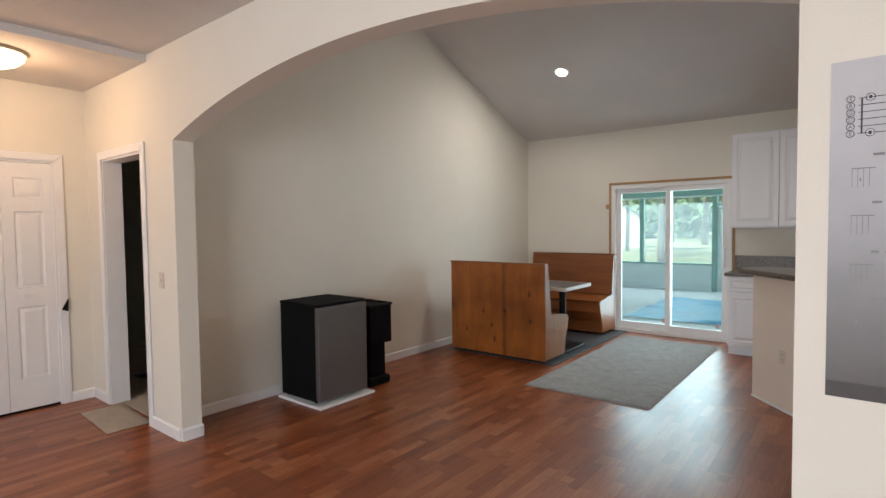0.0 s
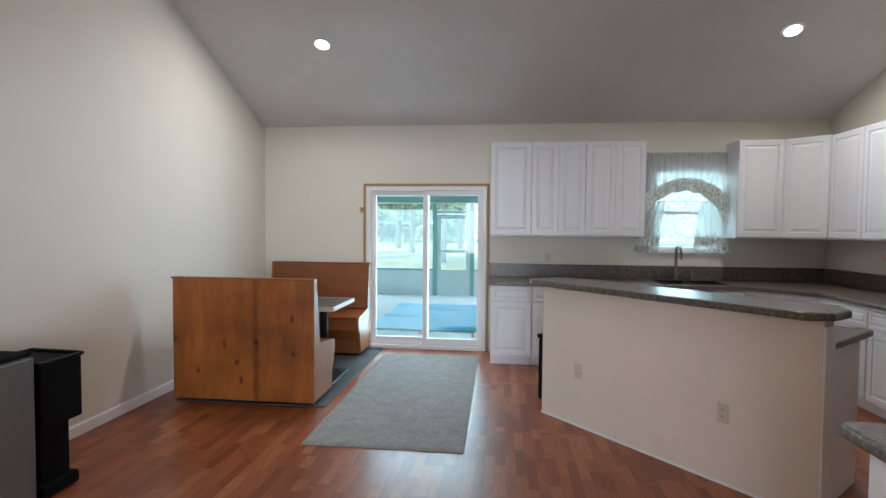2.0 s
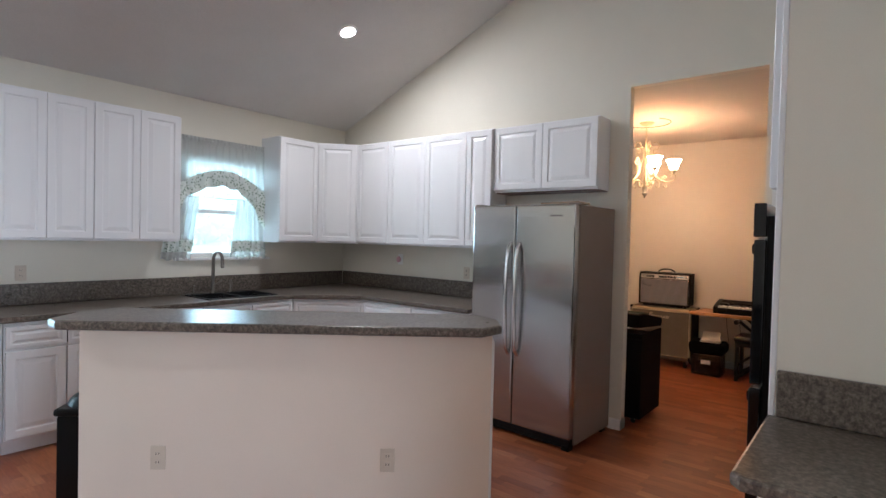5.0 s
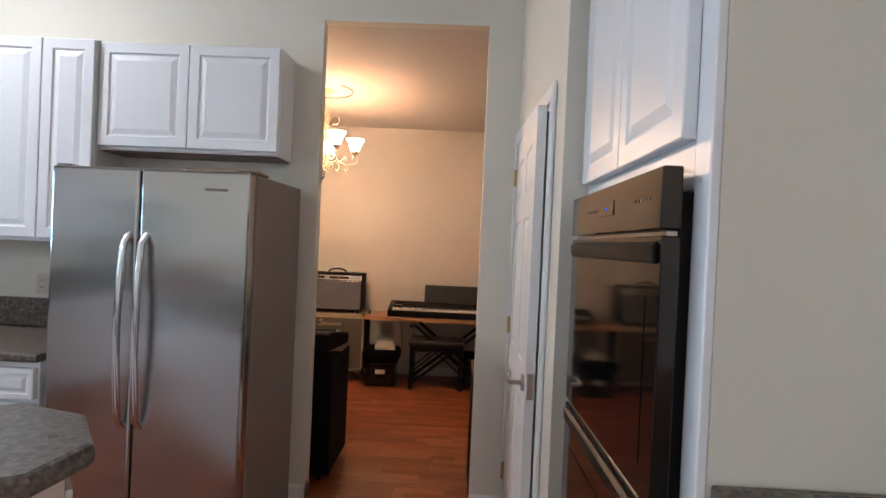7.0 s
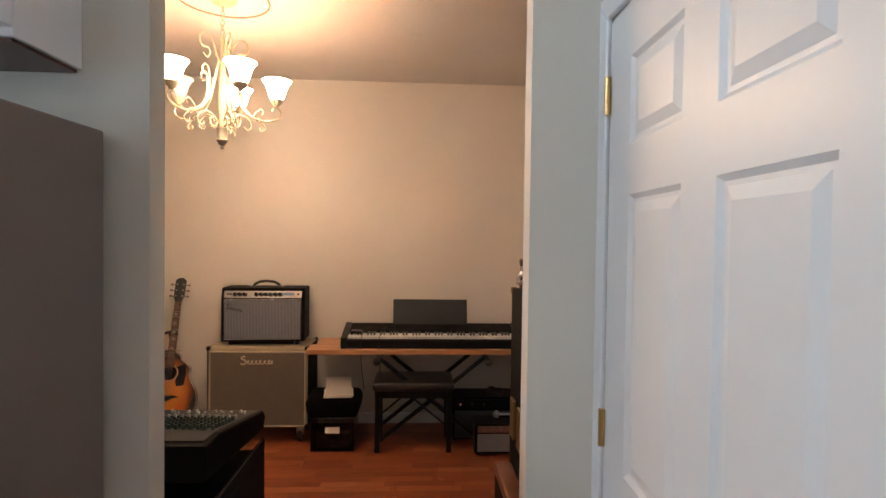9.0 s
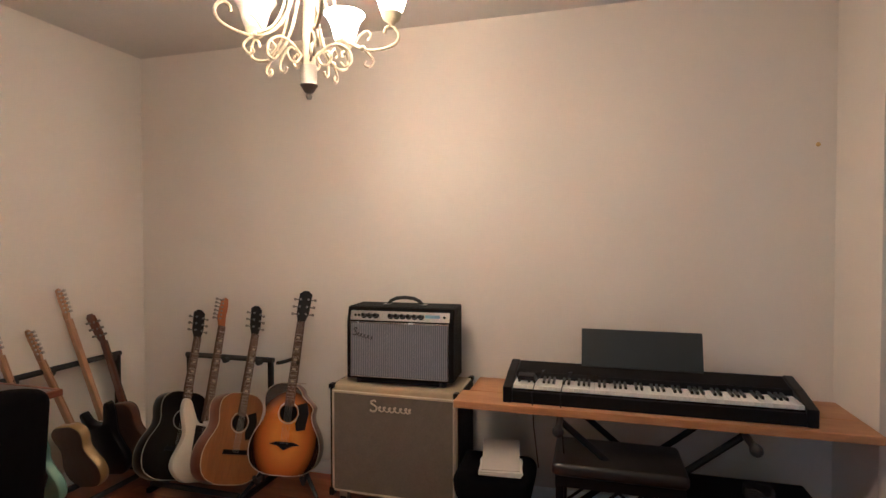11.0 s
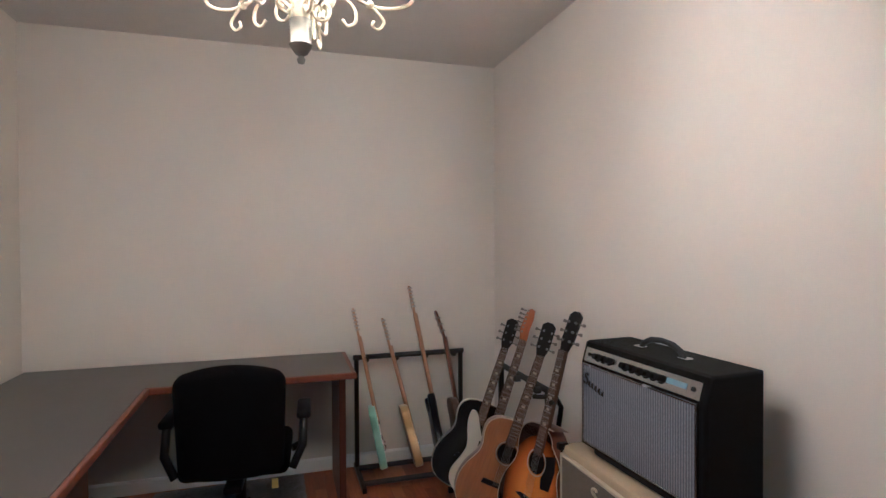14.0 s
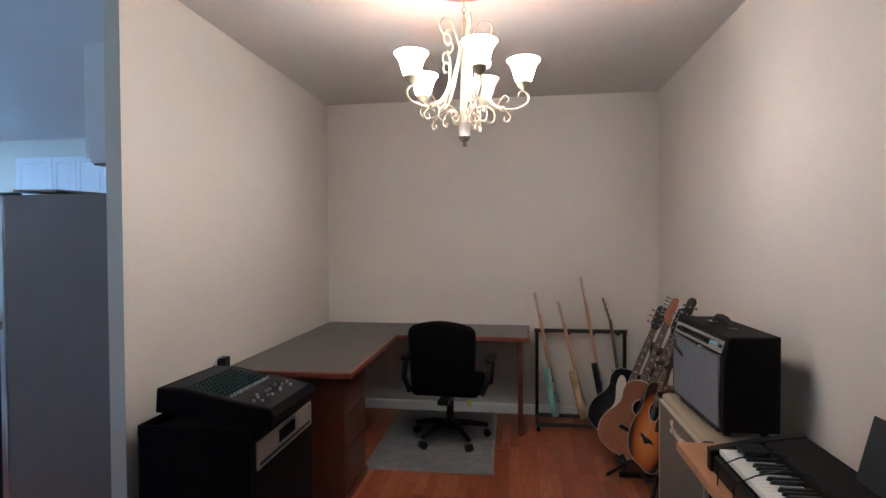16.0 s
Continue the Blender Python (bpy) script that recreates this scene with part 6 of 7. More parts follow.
def scribble(name, w, h, material, parent, label, seed=1, waves=7):
    """A plain flowing badge in the shape of a script mark, in the xz plane."""
    rng = random.Random(seed)
    big = [(0.13, 0.86), (0.10, 1.0), (0.03, 0.92), (0.02, 0.72), (0.10, 0.56), (0.15, 0.36), (0.12, 0.1), (0.04, 0.02), (-0.01, 0.16)]
    bm = tube(spline([(w * x, 0, h * z) for x, z in big]), h * 0.085, sides=6)
    pts, x = [], 0.17
    for i in range(waves):
        step, tall, loop = rng.uniform(0.07, 0.15), 0.45 + 0.05 * math.sin(3.0 * i), 0.03
        pts += [(x, 0.1), (x + step * 0.45, tall), (x + step * 0.3 - loop, tall * 0.8), (x + step * 0.55, 0.07)]
        x += step
    tube(spline([(w * a / x, 0, h * (c + 0.06 * a)) for a, c in pts]), h * 0.06, bm=bm, sides=6)
    return smooth(part(name, bm, material, parent, label))


GRILLE_TAN = surf("tan_grille_cloth", (0.17, 0.145, 0.115), 0.85, vary=0.06, scale=20, grain=0.35, grain_scale=420, bump=0.5, bump_scale=420)
GRILLE_BLUE = surf("silver_grille_cloth", (0.20, 0.21, 0.24), 0.7, vary=0.05, scale=25, grain=0.3, grain_scale=380, stretch=(1, 1, 0.3), bump=0.5, bump_scale=380)
def pinstripe(m, axis="Y", scale=95.0):
    """Adds fine upright stripes to a cloth."""
    nt = m.node_tree
    b = nt.nodes["Principled BSDF"]
    old = b.inputs["Base Color"].links[0].from_socket
    tc = nt.nodes.new("ShaderNodeTexCoord")
    wv = nt.nodes.new("ShaderNodeTexWave")
    wv.bands_direction = axis
    wv.inputs["Scale"].default_value = scale / 6.2832 * 2
    wv.inputs["Distortion"].default_value = 0.3
    nt.links.new(tc.outputs["Object"], wv.inputs["Vector"])
    g = ramp(nt, wv.outputs["Fac"], [(0.2, (0.55, 0.55, 0.6)), (0.8, (1.25, 1.25, 1.25))])
    mix = nt.nodes.new("ShaderNodeMix")
    mix.data_type, mix.blend_type = "RGBA", "MULTIPLY"
    mix.inputs["Factor"].default_value = 1.0
    nt.links.new(old, mix.inputs["A"])
    nt.links.new(g, mix.inputs["B"])
    nt.links.new(mix.outputs["Result"], b.inputs["Base Color"])


pinstripe(GRILLE_BLUE)
TAN_TOLEX = surf("tan_tolex", (0.36, 0.29, 0.19), 0.6, vary=0.06, bump=0.4, bump_scale=300)
ALU = surf("brushed_aluminium", (0.52, 0.52, 0.53), 0.26, 1.0, vary=0.04)

cab = thing("speaker_cabinet", pose(5.60, 4.135, 0.0, 0, 0, 0), "tan guitar speaker cabinet on casters", "speaker cabinet")
CWD, CD, CZ0, CZ1 = 0.715, 0.36, 0.115, 0.70
part("shell", box(0.02, 0.0, CZ0, CD, CWD, CZ1, 0.012), TAN_TOLEX, cab)
part("shell_side", box(0.018, -0.004, CZ0 + 0.005, CD, 0.001, CZ1 - 0.005, 0.002), TOLEX, cab, "black tolex side")
part("shell_side", box(0.018, CWD - 0.001, CZ0 + 0.005, CD, CWD + 0.004, CZ1 - 0.005, 0.002), TOLEX, cab, "black tolex side")
for y0, z0, y1, z1 in ((0.012, CZ0 + 0.005, 0.024, CZ1 - 0.03), (CWD - 0.024, CZ0 + 0.005, CWD - 0.012, CZ1 - 0.03), (0.024, CZ0 + 0.005, CWD - 0.024, CZ0 + 0.017), (0.024, CZ1 - 0.042, CWD - 0.024, CZ1 - 0.03)):
    part("piping", box(0.004, y0, z0, 0.022, y1, z1, 0.004), BINDING, cab, "cream piping")
part("grille", box(0.008, 0.024, CZ0 + 0.017, 0.022, CWD - 0.024, CZ1 - 0.042), GRILLE_TAN, cab, "tan woven grille cloth")
bdg = scribble("badge", 0.235, 0.06, BINDING, cab, "cream script badge", 3)
bdg.matrix_local = pose(0.002, 0.475, 0.575, 0, 0, -90)
for y in (0.0, CWD):
    for x in (0.02, CD):
        for z in (CZ0, CZ1):
            part("corner_guard", box(x - 0.022, y - 0.022 if y else y - 0.006, z - 0.022, x + 0.022, y + 0.006 if y else y + 0.022, z + 0.005 if z > 0.3 else z + 0.022, 0.006), BLACK, cab)
for x in (0.06, 0.31):
    for y in (0.06, CWD - 0.06):
        cs = part("caster", rod((x, y - 0.016, 0.042), (x, y + 0.016, 0.042), 0.042, sides=16), RUBBER, cab)
        part("fork", box(x - 0.02, y - 0.024, 0.05, x + 0.02, y + 0.024, 0.114, 0.004), NICKEL, cs)

amp = thing("guitar_amplifier", pose(5.675, 4.175, 0.702, 0, 0, 2.5), "black guitar amplifier with silver grille and control panel", "amplifier")
AW, AD, AH = 0.60, 0.235, 0.42
prof = [(0.012, 0.028), (0.012, 0.335), (0.035, AH - 0.005), (0.05, AH), (AD, AH), (AD, 0.028)]
part("cabinet", prism([(x, z) for x, z in prof], 0.0, AW, "y", 0.010, segments=3), TOLEX, amp)
part("control_panel", prism([(0.0105, 0.348), (0.026, 0.398), (0.032, 0.396), (0.0165, 0.346)], 0.022, AW - 0.022, "y"), ALU, amp, "brushed aluminium control panel")
for i in range(9):
    y = AW - 0.10 - (0.034 * i if i < 3 else 0.034 * i + 0.05)
    kb = part("knob", rod((0.024, y, 0.372), (-0.002, y, 0.380), 0.013, 0.010, sides=14), BLACK, amp)
    part("skirt", rod((0.026, y, 0.371), (0.018, y, 0.374), 0.017, sides=14), BLACK, kb)
for y in (0.05, AW - 0.05, AW - 0.07):
    part("jack", rod((0.026, y, 0.371), (0.015, y, 0.375), 0.007, sides=8), BLACK, amp)
part("blue_stripe", prism([(0.0145, 0.368), (0.0195, 0.384), (0.0215, 0.383), (0.0165, 0.367)], 0.075, 0.155, "y"), surf("pale_blue_print", (0.20, 0.33, 0.46), 0.4), amp, "pale blue printed panel")
part("grille", box(0.004, 0.030, 0.045, 0.013, AW - 0.030, 0.334, 0.003), GRILLE_BLUE, amp, "silver-blue grille cloth")
for y0, z0, y1, z1 in ((0.024, 0.04, 0.031, 0.341), (AW - 0.031, 0.04, AW - 0.024, 0.341), (0.031, 0.04, AW - 0.031, 0.046), (0.031, 0.334, AW - 0.031, 0.341)):
    part("grille_trim", box(0.001, y0, z0, 0.013, y1, z1, 0.002), ALU, amp, "thin silver grille trim")
bdg = scribble("badge", 0.125, 0.042, surf("dark_badge", (0.05, 0.05, 0.055), 0.3, 0.8), amp, "dark script badge", 5, 5)
bdg.matrix_local = pose(0.0, AW - 0.04, 0.268, 0, 14, -90)
smooth(part("handle", tube([(0.13, 0.20, AH), (0.13, 0.215, AH + 0.022), (0.13, 0.25, AH + 0.038), (0.13, 0.30, AH + 0.043), (0.13, 0.35, AH + 0.038), (0.13, 0.385, AH + 0.022), (0.13, 0.40, AH)], 0.010, sides=10), RUBBER, amp))
for y in (0.195, 0.405):
    part("handle_cap", box(0.115, y - 0.02, AH, 0.145, y + 0.02, AH + 0.007, 0.003), CHROME, amp)
for x, y in ((0.05, 0.06), (0.05, AW - 0.06), (0.20, 0.06), (0.20, AW - 0.06)):
    part("foot", rod((x, y, 0.0), (x, y, 0.029), 0.016), RUBBER, amp)
part("base_rail", box(0.02, 0.08, 0.006, 0.05, AW - 0.08, 0.029), BLACK, amp)


# keyboard table
kt = thing("keyboard_table", Matrix.Identity(4), "pine plank laid over a black folding stand", "table")
part("plank", box(5.49, 2.36, 0.672, 5.68, 4.125, 0.708, 0.004), PLANK, kt, "knotty orange pine plank")
part("back_plank", box(5.684, 2.36, 0.672, 5.95, 4.09, 0.708, 0.004), PLANK, kt, "knotty orange pine plank")
for x in (5.50, 5.86):
    smooth(part("stand_leg", tube([(x, 3.62, 0.655), (x, 2.85, 0.03)], 0.016), BLACK, kt))
    smooth(part("stand_leg", tube([(x + 0.03, 2.85, 0.655), (x + 0.03, 3.62, 0.03)], 0.016), BLACK, kt))
for y in (2.85, 3.62):
    smooth(part("stand_arm", tube([(5.36, y, 0.655), (5.95, y, 0.655)], 0.016), BLACK, kt))
    part("end_cap", ball((5.365, y, 0.652), 0.026, scale=(1.2, 1, 1)), RUBBER, kt)
    smooth(part("floor_foot", tube([(5.42, y, 0.022), (5.95, y, 0.022)], 0.018), RUBBER, kt))

pi_ = thing("digital_piano", pose(5.535, 2.575, 0.709), "black digital piano with white and black keys", "keyboard")
PL = 1.315
part("case", prism([(0.0, 0.0), (0.0, 0.055), (0.02, 0.062), (0.15, 0.068), (0.165, 0.11), (0.30, 0.135), (0.30, 0.0)], 0.0, PL, "y", 0.006), BLACK, pi_)
for y in (0.0, PL - 0.045):
    part("end_block", prism([(-0.008, 0.0), (-0.008, 0.075), (0.16, 0.115), (0.30, 0.14), (0.30, 0.0)], y, y + 0.045, "y", 0.006), BLACK, pi_)
ky = part("key_bed", box(0.012, 0.046, 0.05, 0.17, PL - 0.046, 0.064), BLACK_MATT, pi_)
NW = 52
kw_ = (PL - 0.092) / NW
KEYS_W, KEYS_B = surf("white_keys", (0.75, 0.74, 0.71), 0.3, vary=0.02), surf("black_keys", (0.01, 0.01, 0.01), 0.35)
wm = bpy.data.meshes.new("white_key")
b_ = box(0.0, 0.0, 0.0, 0.145, kw_ - 0.0012, 0.019, 0.0015, segments=1)
b_.to_mesh(wm)
b_.free()
wm.materials.append(KEYS_W)
bmh = bpy.data.meshes.new("black_key")
b_ = prism([(0.05, 0.0), (0.056, 0.012), (0.145, 0.012), (0.145, 0.0)], 0, 0.012, "y", 0.0015)
b_.to_mesh(bmh)
b_.free()
bmh.materials.append(KEYS_B)
for i in range(NW):
    k = new("white_key", wm)
    k.parent, k.location = ky, (0.018, 0.046 + kw_ * i, 0.064)
    note = (NW - 1 - i + 5) % 7      # the low notes lie at the far end
    if note in (0, 1, 3, 4, 5) and i > 0:
        k = new("black_key", bmh)
        k.parent, k.location = ky, (0.018, 0.046 + kw_ * i - 0.006, 0.083)
part("music_rest", prism([(0.265, 0.135), (0.272, 0.13), (0.318, 0.315), (0.312, 0.318)], 0.385, 0.955, "y", 0.002), surf("dark_grey_plastic", (0.02, 0.024, 0.026), 0.5), pi_, "dark music rest")
part("panel_strip", prism([(0.167, 0.1105), (0.296, 0.1345), (0.296, 0.136), (0.167, 0.112)], 0.05, PL - 0.05, "y"), surf("dull_grey_felt", (0.014, 0.013, 0.013), 0.9, spec=0.1), pi_)
for k, y in enumerate((PL - 0.17, PL - 0.30)):
    smooth(part("cable", tube([(0.18, y, 0.115), (0.12, y - 0.02, 0.135), (0.04, y + 0.02, 0.095), (-0.02, y + 0.03, 0.06), (-0.025, y + 0.02, -0.1), (0.0, y, -0.30 - 0.1 * k)], 0.0025, sides=6), BLACK, pi_))
clp = thing("headphone_clip", at(5.60, 3.80, 0.80), "small black box lying on the piano keys", "box")
part("body", box(0, -0.05, 0, 0.08, 0.03, 0.022, 0.006), BLACK, clp)

bn = thing("piano_bench", at(5.575, 3.365), "black piano bench with a padded vinyl seat", "bench")
smooth(part("cushion", box(-0.175, -0.285, 0.435, 0.175, 0.285, 0.495, 0.022, segments=4), LEATHER, bn))
part("apron", box(-0.16, -0.27, 0.385, 0.16, 0.27, 0.436, 0.004), BLACK, bn)
for sx in (-1, 1):
    for sy in (-1, 1):
        part("leg", box(sx * 0.14 - 0.018, sy * 0.25 - 0.018, 0.0, sx * 0.14 + 0.018, sy * 0.25 + 0.018, 0.386, 0.004), BLACK, bn)
    smooth(part("brace", tube([(sx * 0.14, -0.25, 0.17), (sx * 0.14, 0.0, 0.38)], 0.007), BLACK, bn))
    smooth(part("brace", tube([(sx * 0.14, 0.25, 0.17), (sx * 0.14, 0.0, 0.38)], 0.007), BLACK, bn))

CLEAR = glass("clear_plastic", (0.72, 0.70, 0.68), 0.25)
tub = thing("storage_tub", at(5.58, 3.93), "clear plastic storage tub with odds inside", "storage tub")
bm = bmesh.new()
for x0, y0, z0, x1, y1, z1 in ((-0.13, -0.15, 0.002, 0.13, 0.15, 0.008), (-0.13, -0.15, 0.008, -0.125, 0.15, 0.23), (0.125, -0.15, 0.008, 0.13, 0.15, 0.23), (-0.125, -0.15, 0.008, 0.125, -0.145, 0.23), (-0.125, 0.145, 0.008, 0.125, 0.15, 0.23)):
    box(x0, y0, z0, x1, y1, z1, bm=bm)
part("tub", bm, CLEAR, tub)
part("contents", box(-0.10, -0.12, 0.01, 0.10, 0.12, 0.13, 0.02), surf("mixed_contents", (0.16, 0.14, 0.12), 0.8, vary=0.6, scale=18), tub)
part("paper_label", box(-0.1315, -0.05, 0.13, -0.1302, 0.05, 0.175), TRIM, tub, "white paper label")
bag = thing("black_bag", at(5.60, 3.93, 0.232), "soft black bag lying on the storage tub", "bag")
bm = box(-0.16, -0.19, 0.0, 0.16, 0.19, 0.14, 0.05, segments=4)
for v in bm.verts:
    v.co += Vector((1, 1, 0.6)) * 0.018 * noise.noise(v.co * 9)
    v.co.z = max(v.co.z, 0.0)
smooth(part("bag", bm, FABRIC_BLACK, bag), 60)
pap = thing("paper_stack", pose(5.54, 3.90, 0.378, 0, 0, 8), "loose stack of white papers on the bag", "papers")
for i in range(5):
    p_ = part("sheet", box(-0.085, -0.10, 0.004 * i, 0.085, 0.10, 0.004 * i + 0.0035), surf("worn_paper", (0.6, 0.57, 0.52), 0.8), pap)
    p_.rotation_euler = (0, 0, 0.06 * (i % 3 - 1))
smooth(part("crumpled_sheet", prism([(-0.12, 0.0), (-0.02, 0.015), (0.08, 0.07), (0.09, 0.068), (-0.02, 0.008), (-0.12, -0.004)], -0.09, 0.09, "y"), surf("crumpled_paper", (0.5, 0.46, 0.41), 0.8), pap)).location = (0.05, 0, 0.024)


def small_amp(m, w, d, h, label, silver=False):
    a = thing("practice_amplifier", m, label, "amplifier", "small amplifiers")
    part("cabinet", box(0, 0, 0.012, d, w, h, 0.01), TOLEX, a)
    part("panel", prism([(-0.002, h * 0.74), (-0.002, h * 0.95), (0.002, h * 0.95), (0.002, h * 0.74)], 0.02, w - 0.02, "y"), ALU if silver else BLACK, a)
    for i in range(6):
        part("knob", rod((0.0, 0.06 + (w - 0.12) * i / 5, h * 0.85), (-0.016, 0.06 + (w - 0.12) * i / 5, h * 0.85), 0.009), CHROME, a)
    part("grille", box(-0.006, 0.02, 0.03, 0.002, w - 0.02, h * 0.70, 0.003), surf("grey_grille", (0.20, 0.20, 0.20) if silver else (0.05, 0.055, 0.06), 0.8, grain=0.3), a)
    for x, y in ((0.03, 0.03), (0.03, w - 0.03), (d - 0.03, 0.03), (d - 0.03, w - 0.03)):
        part("foot", rod((x, y, 0), (x, y, 0.013), 0.012), RUBBER, a)
    return a


small_amp(at(5.62, 2.52), 0.56, 0.24, 0.33, "black practice amplifier under the keyboard table")
small_amp(at(5.36, 2.52), 0.42, 0.2, 0.22, "small amplifier with a pale grille on the floor", True)
hp = thing("coiled_cable", at(5.66, 2.76, 0.332), "black coiled cable lying on the amplifier", "cable")
smooth(part("coil", tube([(0.06 * math.cos(a) + 0.01 * math.sin(3 * a), 0.06 * math.sin(a), 0.012 + 0.0016 * a + 0.004 * math.sin(5 * a)) for a in np.linspace(0, 22, 90)], 0.006, sides=6), RUBBER, hp))
mic = thing("microphone", at(5.46, 2.74, 0.232), "silver-bodied microphone lying on the small amplifier", "microphone")
smooth(part("body", rod((0, 0.02, 0.025), (0.01, -0.15, 0.02), 0.02, 0.014), ALU, mic))
smooth(part("head", ball((0, 0.035, 0.026), 0.026), NICKEL, mic))

# mixing desk on its rack case
rc = thing("rack_case", at(3.265, 3.92), "black wheeled equipment rack case", "rack case")
part("case", box(0, 0, 0.05, 0.505, 0.66, 0.70, 0.006), BLACK_MATT, rc)
for x0, y0, x1, y1 in ((0, 0, 0.505, 0.012), (0, 0.648, 0.505, 0.66), (0, 0.012, 0.012, 0.648)):
    part("rim", box(x0, y0, 0.70, x1, y1, 0.745, 0.003), BLACK_MATT, rc)
ru = part("rack_unit", box(0.5055, 0.05, 0.555, 0.515, 0.63, 0.675, 0.003), surf("pale_rack_panel", (0.33, 0.30, 0.25), 0.4, 0.3), rc, "pale rack unit panel")
part("display", box(0.5152, 0.25, 0.60, 0.517, 0.42, 0.655), BLACK_GLASS, ru)
part("slot", box(0.5152, 0.07, 0.57, 0.517, 0.60, 0.583), BLACK, ru)
for x, y in ((0.06, 0.07), (0.445, 0.07), (0.06, 0.59), (0.445, 0.59)):
    part("caster", rod((x, y - 0.012, 0.027), (x, y + 0.012, 0.027), 0.027), RUBBER, rc)
    part("caster_fork", box(x - 0.012, y - 0.018, 0.03, x + 0.012, y + 0.018, 0.051), NICKEL, rc)

mx = thing("mixing_desk", pose(3.315, 3.965, 0.785, 0, 4, -2) @ Matrix.Diagonal((0.92, 0.92, 1, 1)), "black audio mixing desk with rows of knobs", "mixing desk")
part("chassis", prism([(0.0, 0.0), (0.0, 0.105), (0.12, 0.115), (0.57, 0.075), (0.60, 0.05), (0.58, 0.0)], 0.0, 0.46, "y", 0.008), BLACK_MATT, mx)
part("face_plate", prism([(0.03, 0.1115), (0.12, 0.1165), (0.565, 0.0765), (0.565, 0.0745), (0.12, 0.114), (0.03, 0.109)], 0.02, 0.44, "y"), surf("dark_face_plate", (0.014, 0.014, 0.015), 0.6, spec=0.2), mx)
KNOB_G, KNOB_W = surf("green_grey_knob", (0.02, 0.042, 0.036), 0.5), surf("white_knob", (0.42, 0.42, 0.40), 0.4)


def knob_mesh(name, r, h, material):
    me = bpy.data.meshes.new(name)
    b = rod((0, 0, 0), (0, 0, h), r, r * 0.8, sides=8)
    b.to_mesh(me)
    b.free()
    me.materials.append(material)
    return me


kg, kwm = knob_mesh("knob", 0.0068, 0.014, KNOB_G), knob_mesh("knob_cap", 0.0065, 0.013, KNOB_W)
for r in range(8):
    for c in range(14):
        x, y = 0.15 + 0.03 * r, 0.04 + 0.0255 * c
        k = new("knob", kwm if r in (7,) else kg)
        k.parent, k.location = mx, (x, y, 0.1165 - (x - 0.12) * 0.0889)
for c in range(14):
    y = 0.045 + 0.0255 * c
    x = 0.47 + 0.03 * math.sin(c * 1.7)
    f = part("fader", box(-0.007, -0.0045, 0, 0.007, 0.0045, 0.011, 0.002, segments=1), KNOB_W, mx)
    f.location = (x, y, 0.1165 - (x - 0.12) * 0.0889)
adp = thing("power_adapter", at(XM0 + 0.05, 4.70, 0.70), "black plug with a grey cable above the mixer", "plug")
part("plug", box(-0.02, -0.03, 0.0, 0.03, 0.03, 0.16, 0.006), BLACK, adp)
smooth(part("cable", tube([(0.01, 0.0, 0.16), (0.02, -0.08, 0.17), (0.06, -0.22, 0.13), (0.10, -0.35, 0.10), (0.12, -0.45, 0.16)], 0.004, sides=6), surf("grey_cable", (0.3, 0.3, 0.3), 0.5), adp))

# stacked cases in the corner
DULL_BRASS = surf("dull_brass", (0.22, 0.15, 0.07), 0.45, 1.0, vary=0.15, scale=40)


def flight_case(m, w, d, h, label):
    c = thing("equipment_case", m, label, "equipment case", "stacked black cases")
    part("shell", box(0, 0, 0, w, d, h, 0.006), TOLEX, c)
    for x in (0, w):
        for y in (0, d):
            for z in (0, h):
                part("corner_guard", box(x - 0.02 if x else -0.003, y - 0.02 if y else -0.003, z - 0.02 if z else -0.0, x + 0.003 if x else 0.02, y + 0.003 if y else 0.02, z + 0.003 if z else 0.02, 0.004), DULL_BRASS, c)
    for i in range(2):
        lt = part("latch", box(w * (0.3 + 0.4 * i) - 0.03, d, h * 0.62, w * (0.3 + 0.4 * i) + 0.03, d + 0.01, h * 0.72, 0.003), BRASS, c)
    return c


flight_case(at(3.345, 2.45), 0.283, 0.565, 1.333, "tall black tolex case with brass corners")
flat = flight_case(at(3.25, 2.50, 1.337), 0.31, 0.50, 0.10, "flat black case lying on the tall case")
flight_case(at(3.26, 2.52, 1.441), 0.22, 0.40, 0.04, "slim black case on top of the stack")
grip = smooth(part("handle", tube([(0.15, 0.50, 0.065), (0.15, 0.518, 0.04), (0.18, 0.526, 0.028), (0.22, 0.526, 0.028), (0.25, 0.518, 0.04), (0.25, 0.50, 0.065)], 0.006), NICKEL, flat, "dull metal bail handle"))
for x in (0.15, 0.25):
    part("mount", box(x - 0.014, 0.5005, 0.048, x + 0.014, 0.507, 0.08, 0.002), NICKEL, grip)
nt_ = thing("white_note", at(3.42, 2.94, 1.4402), "small white paper lying on the cases", "note")
part("paper", box(0, 0, 0, 0.09, 0.03, 0.002), TRIM, nt_)
lb = thing("case_tag", at(3.3435, 2.80, 1.17, -90), "small white paper tag on the tall case", "tag")
part("paper", box(0, -0.0015, 0, 0.07, 0.0, 0.05), TRIM, lb)
lc = thing("small_case", at(3.20, 3.022), "small black case with a brown lid edge", "case")
part("shell", box(0, 0, 0, 0.36, 0.055, 0.70, 0.008), TOLEX, lc)
part("lid", box(-0.003, -0.003, 0.701, 0.363, 0.058, 0.735, 0.006), MAHOG, lc)

nail = thing("wall_nail", at(XM1 - 0.001, 2.42, 1.95), "small hook screwed into the wall", "hook")
part("hook", ball((-0.008, 0, 0), 0.011), BRASS, nail)


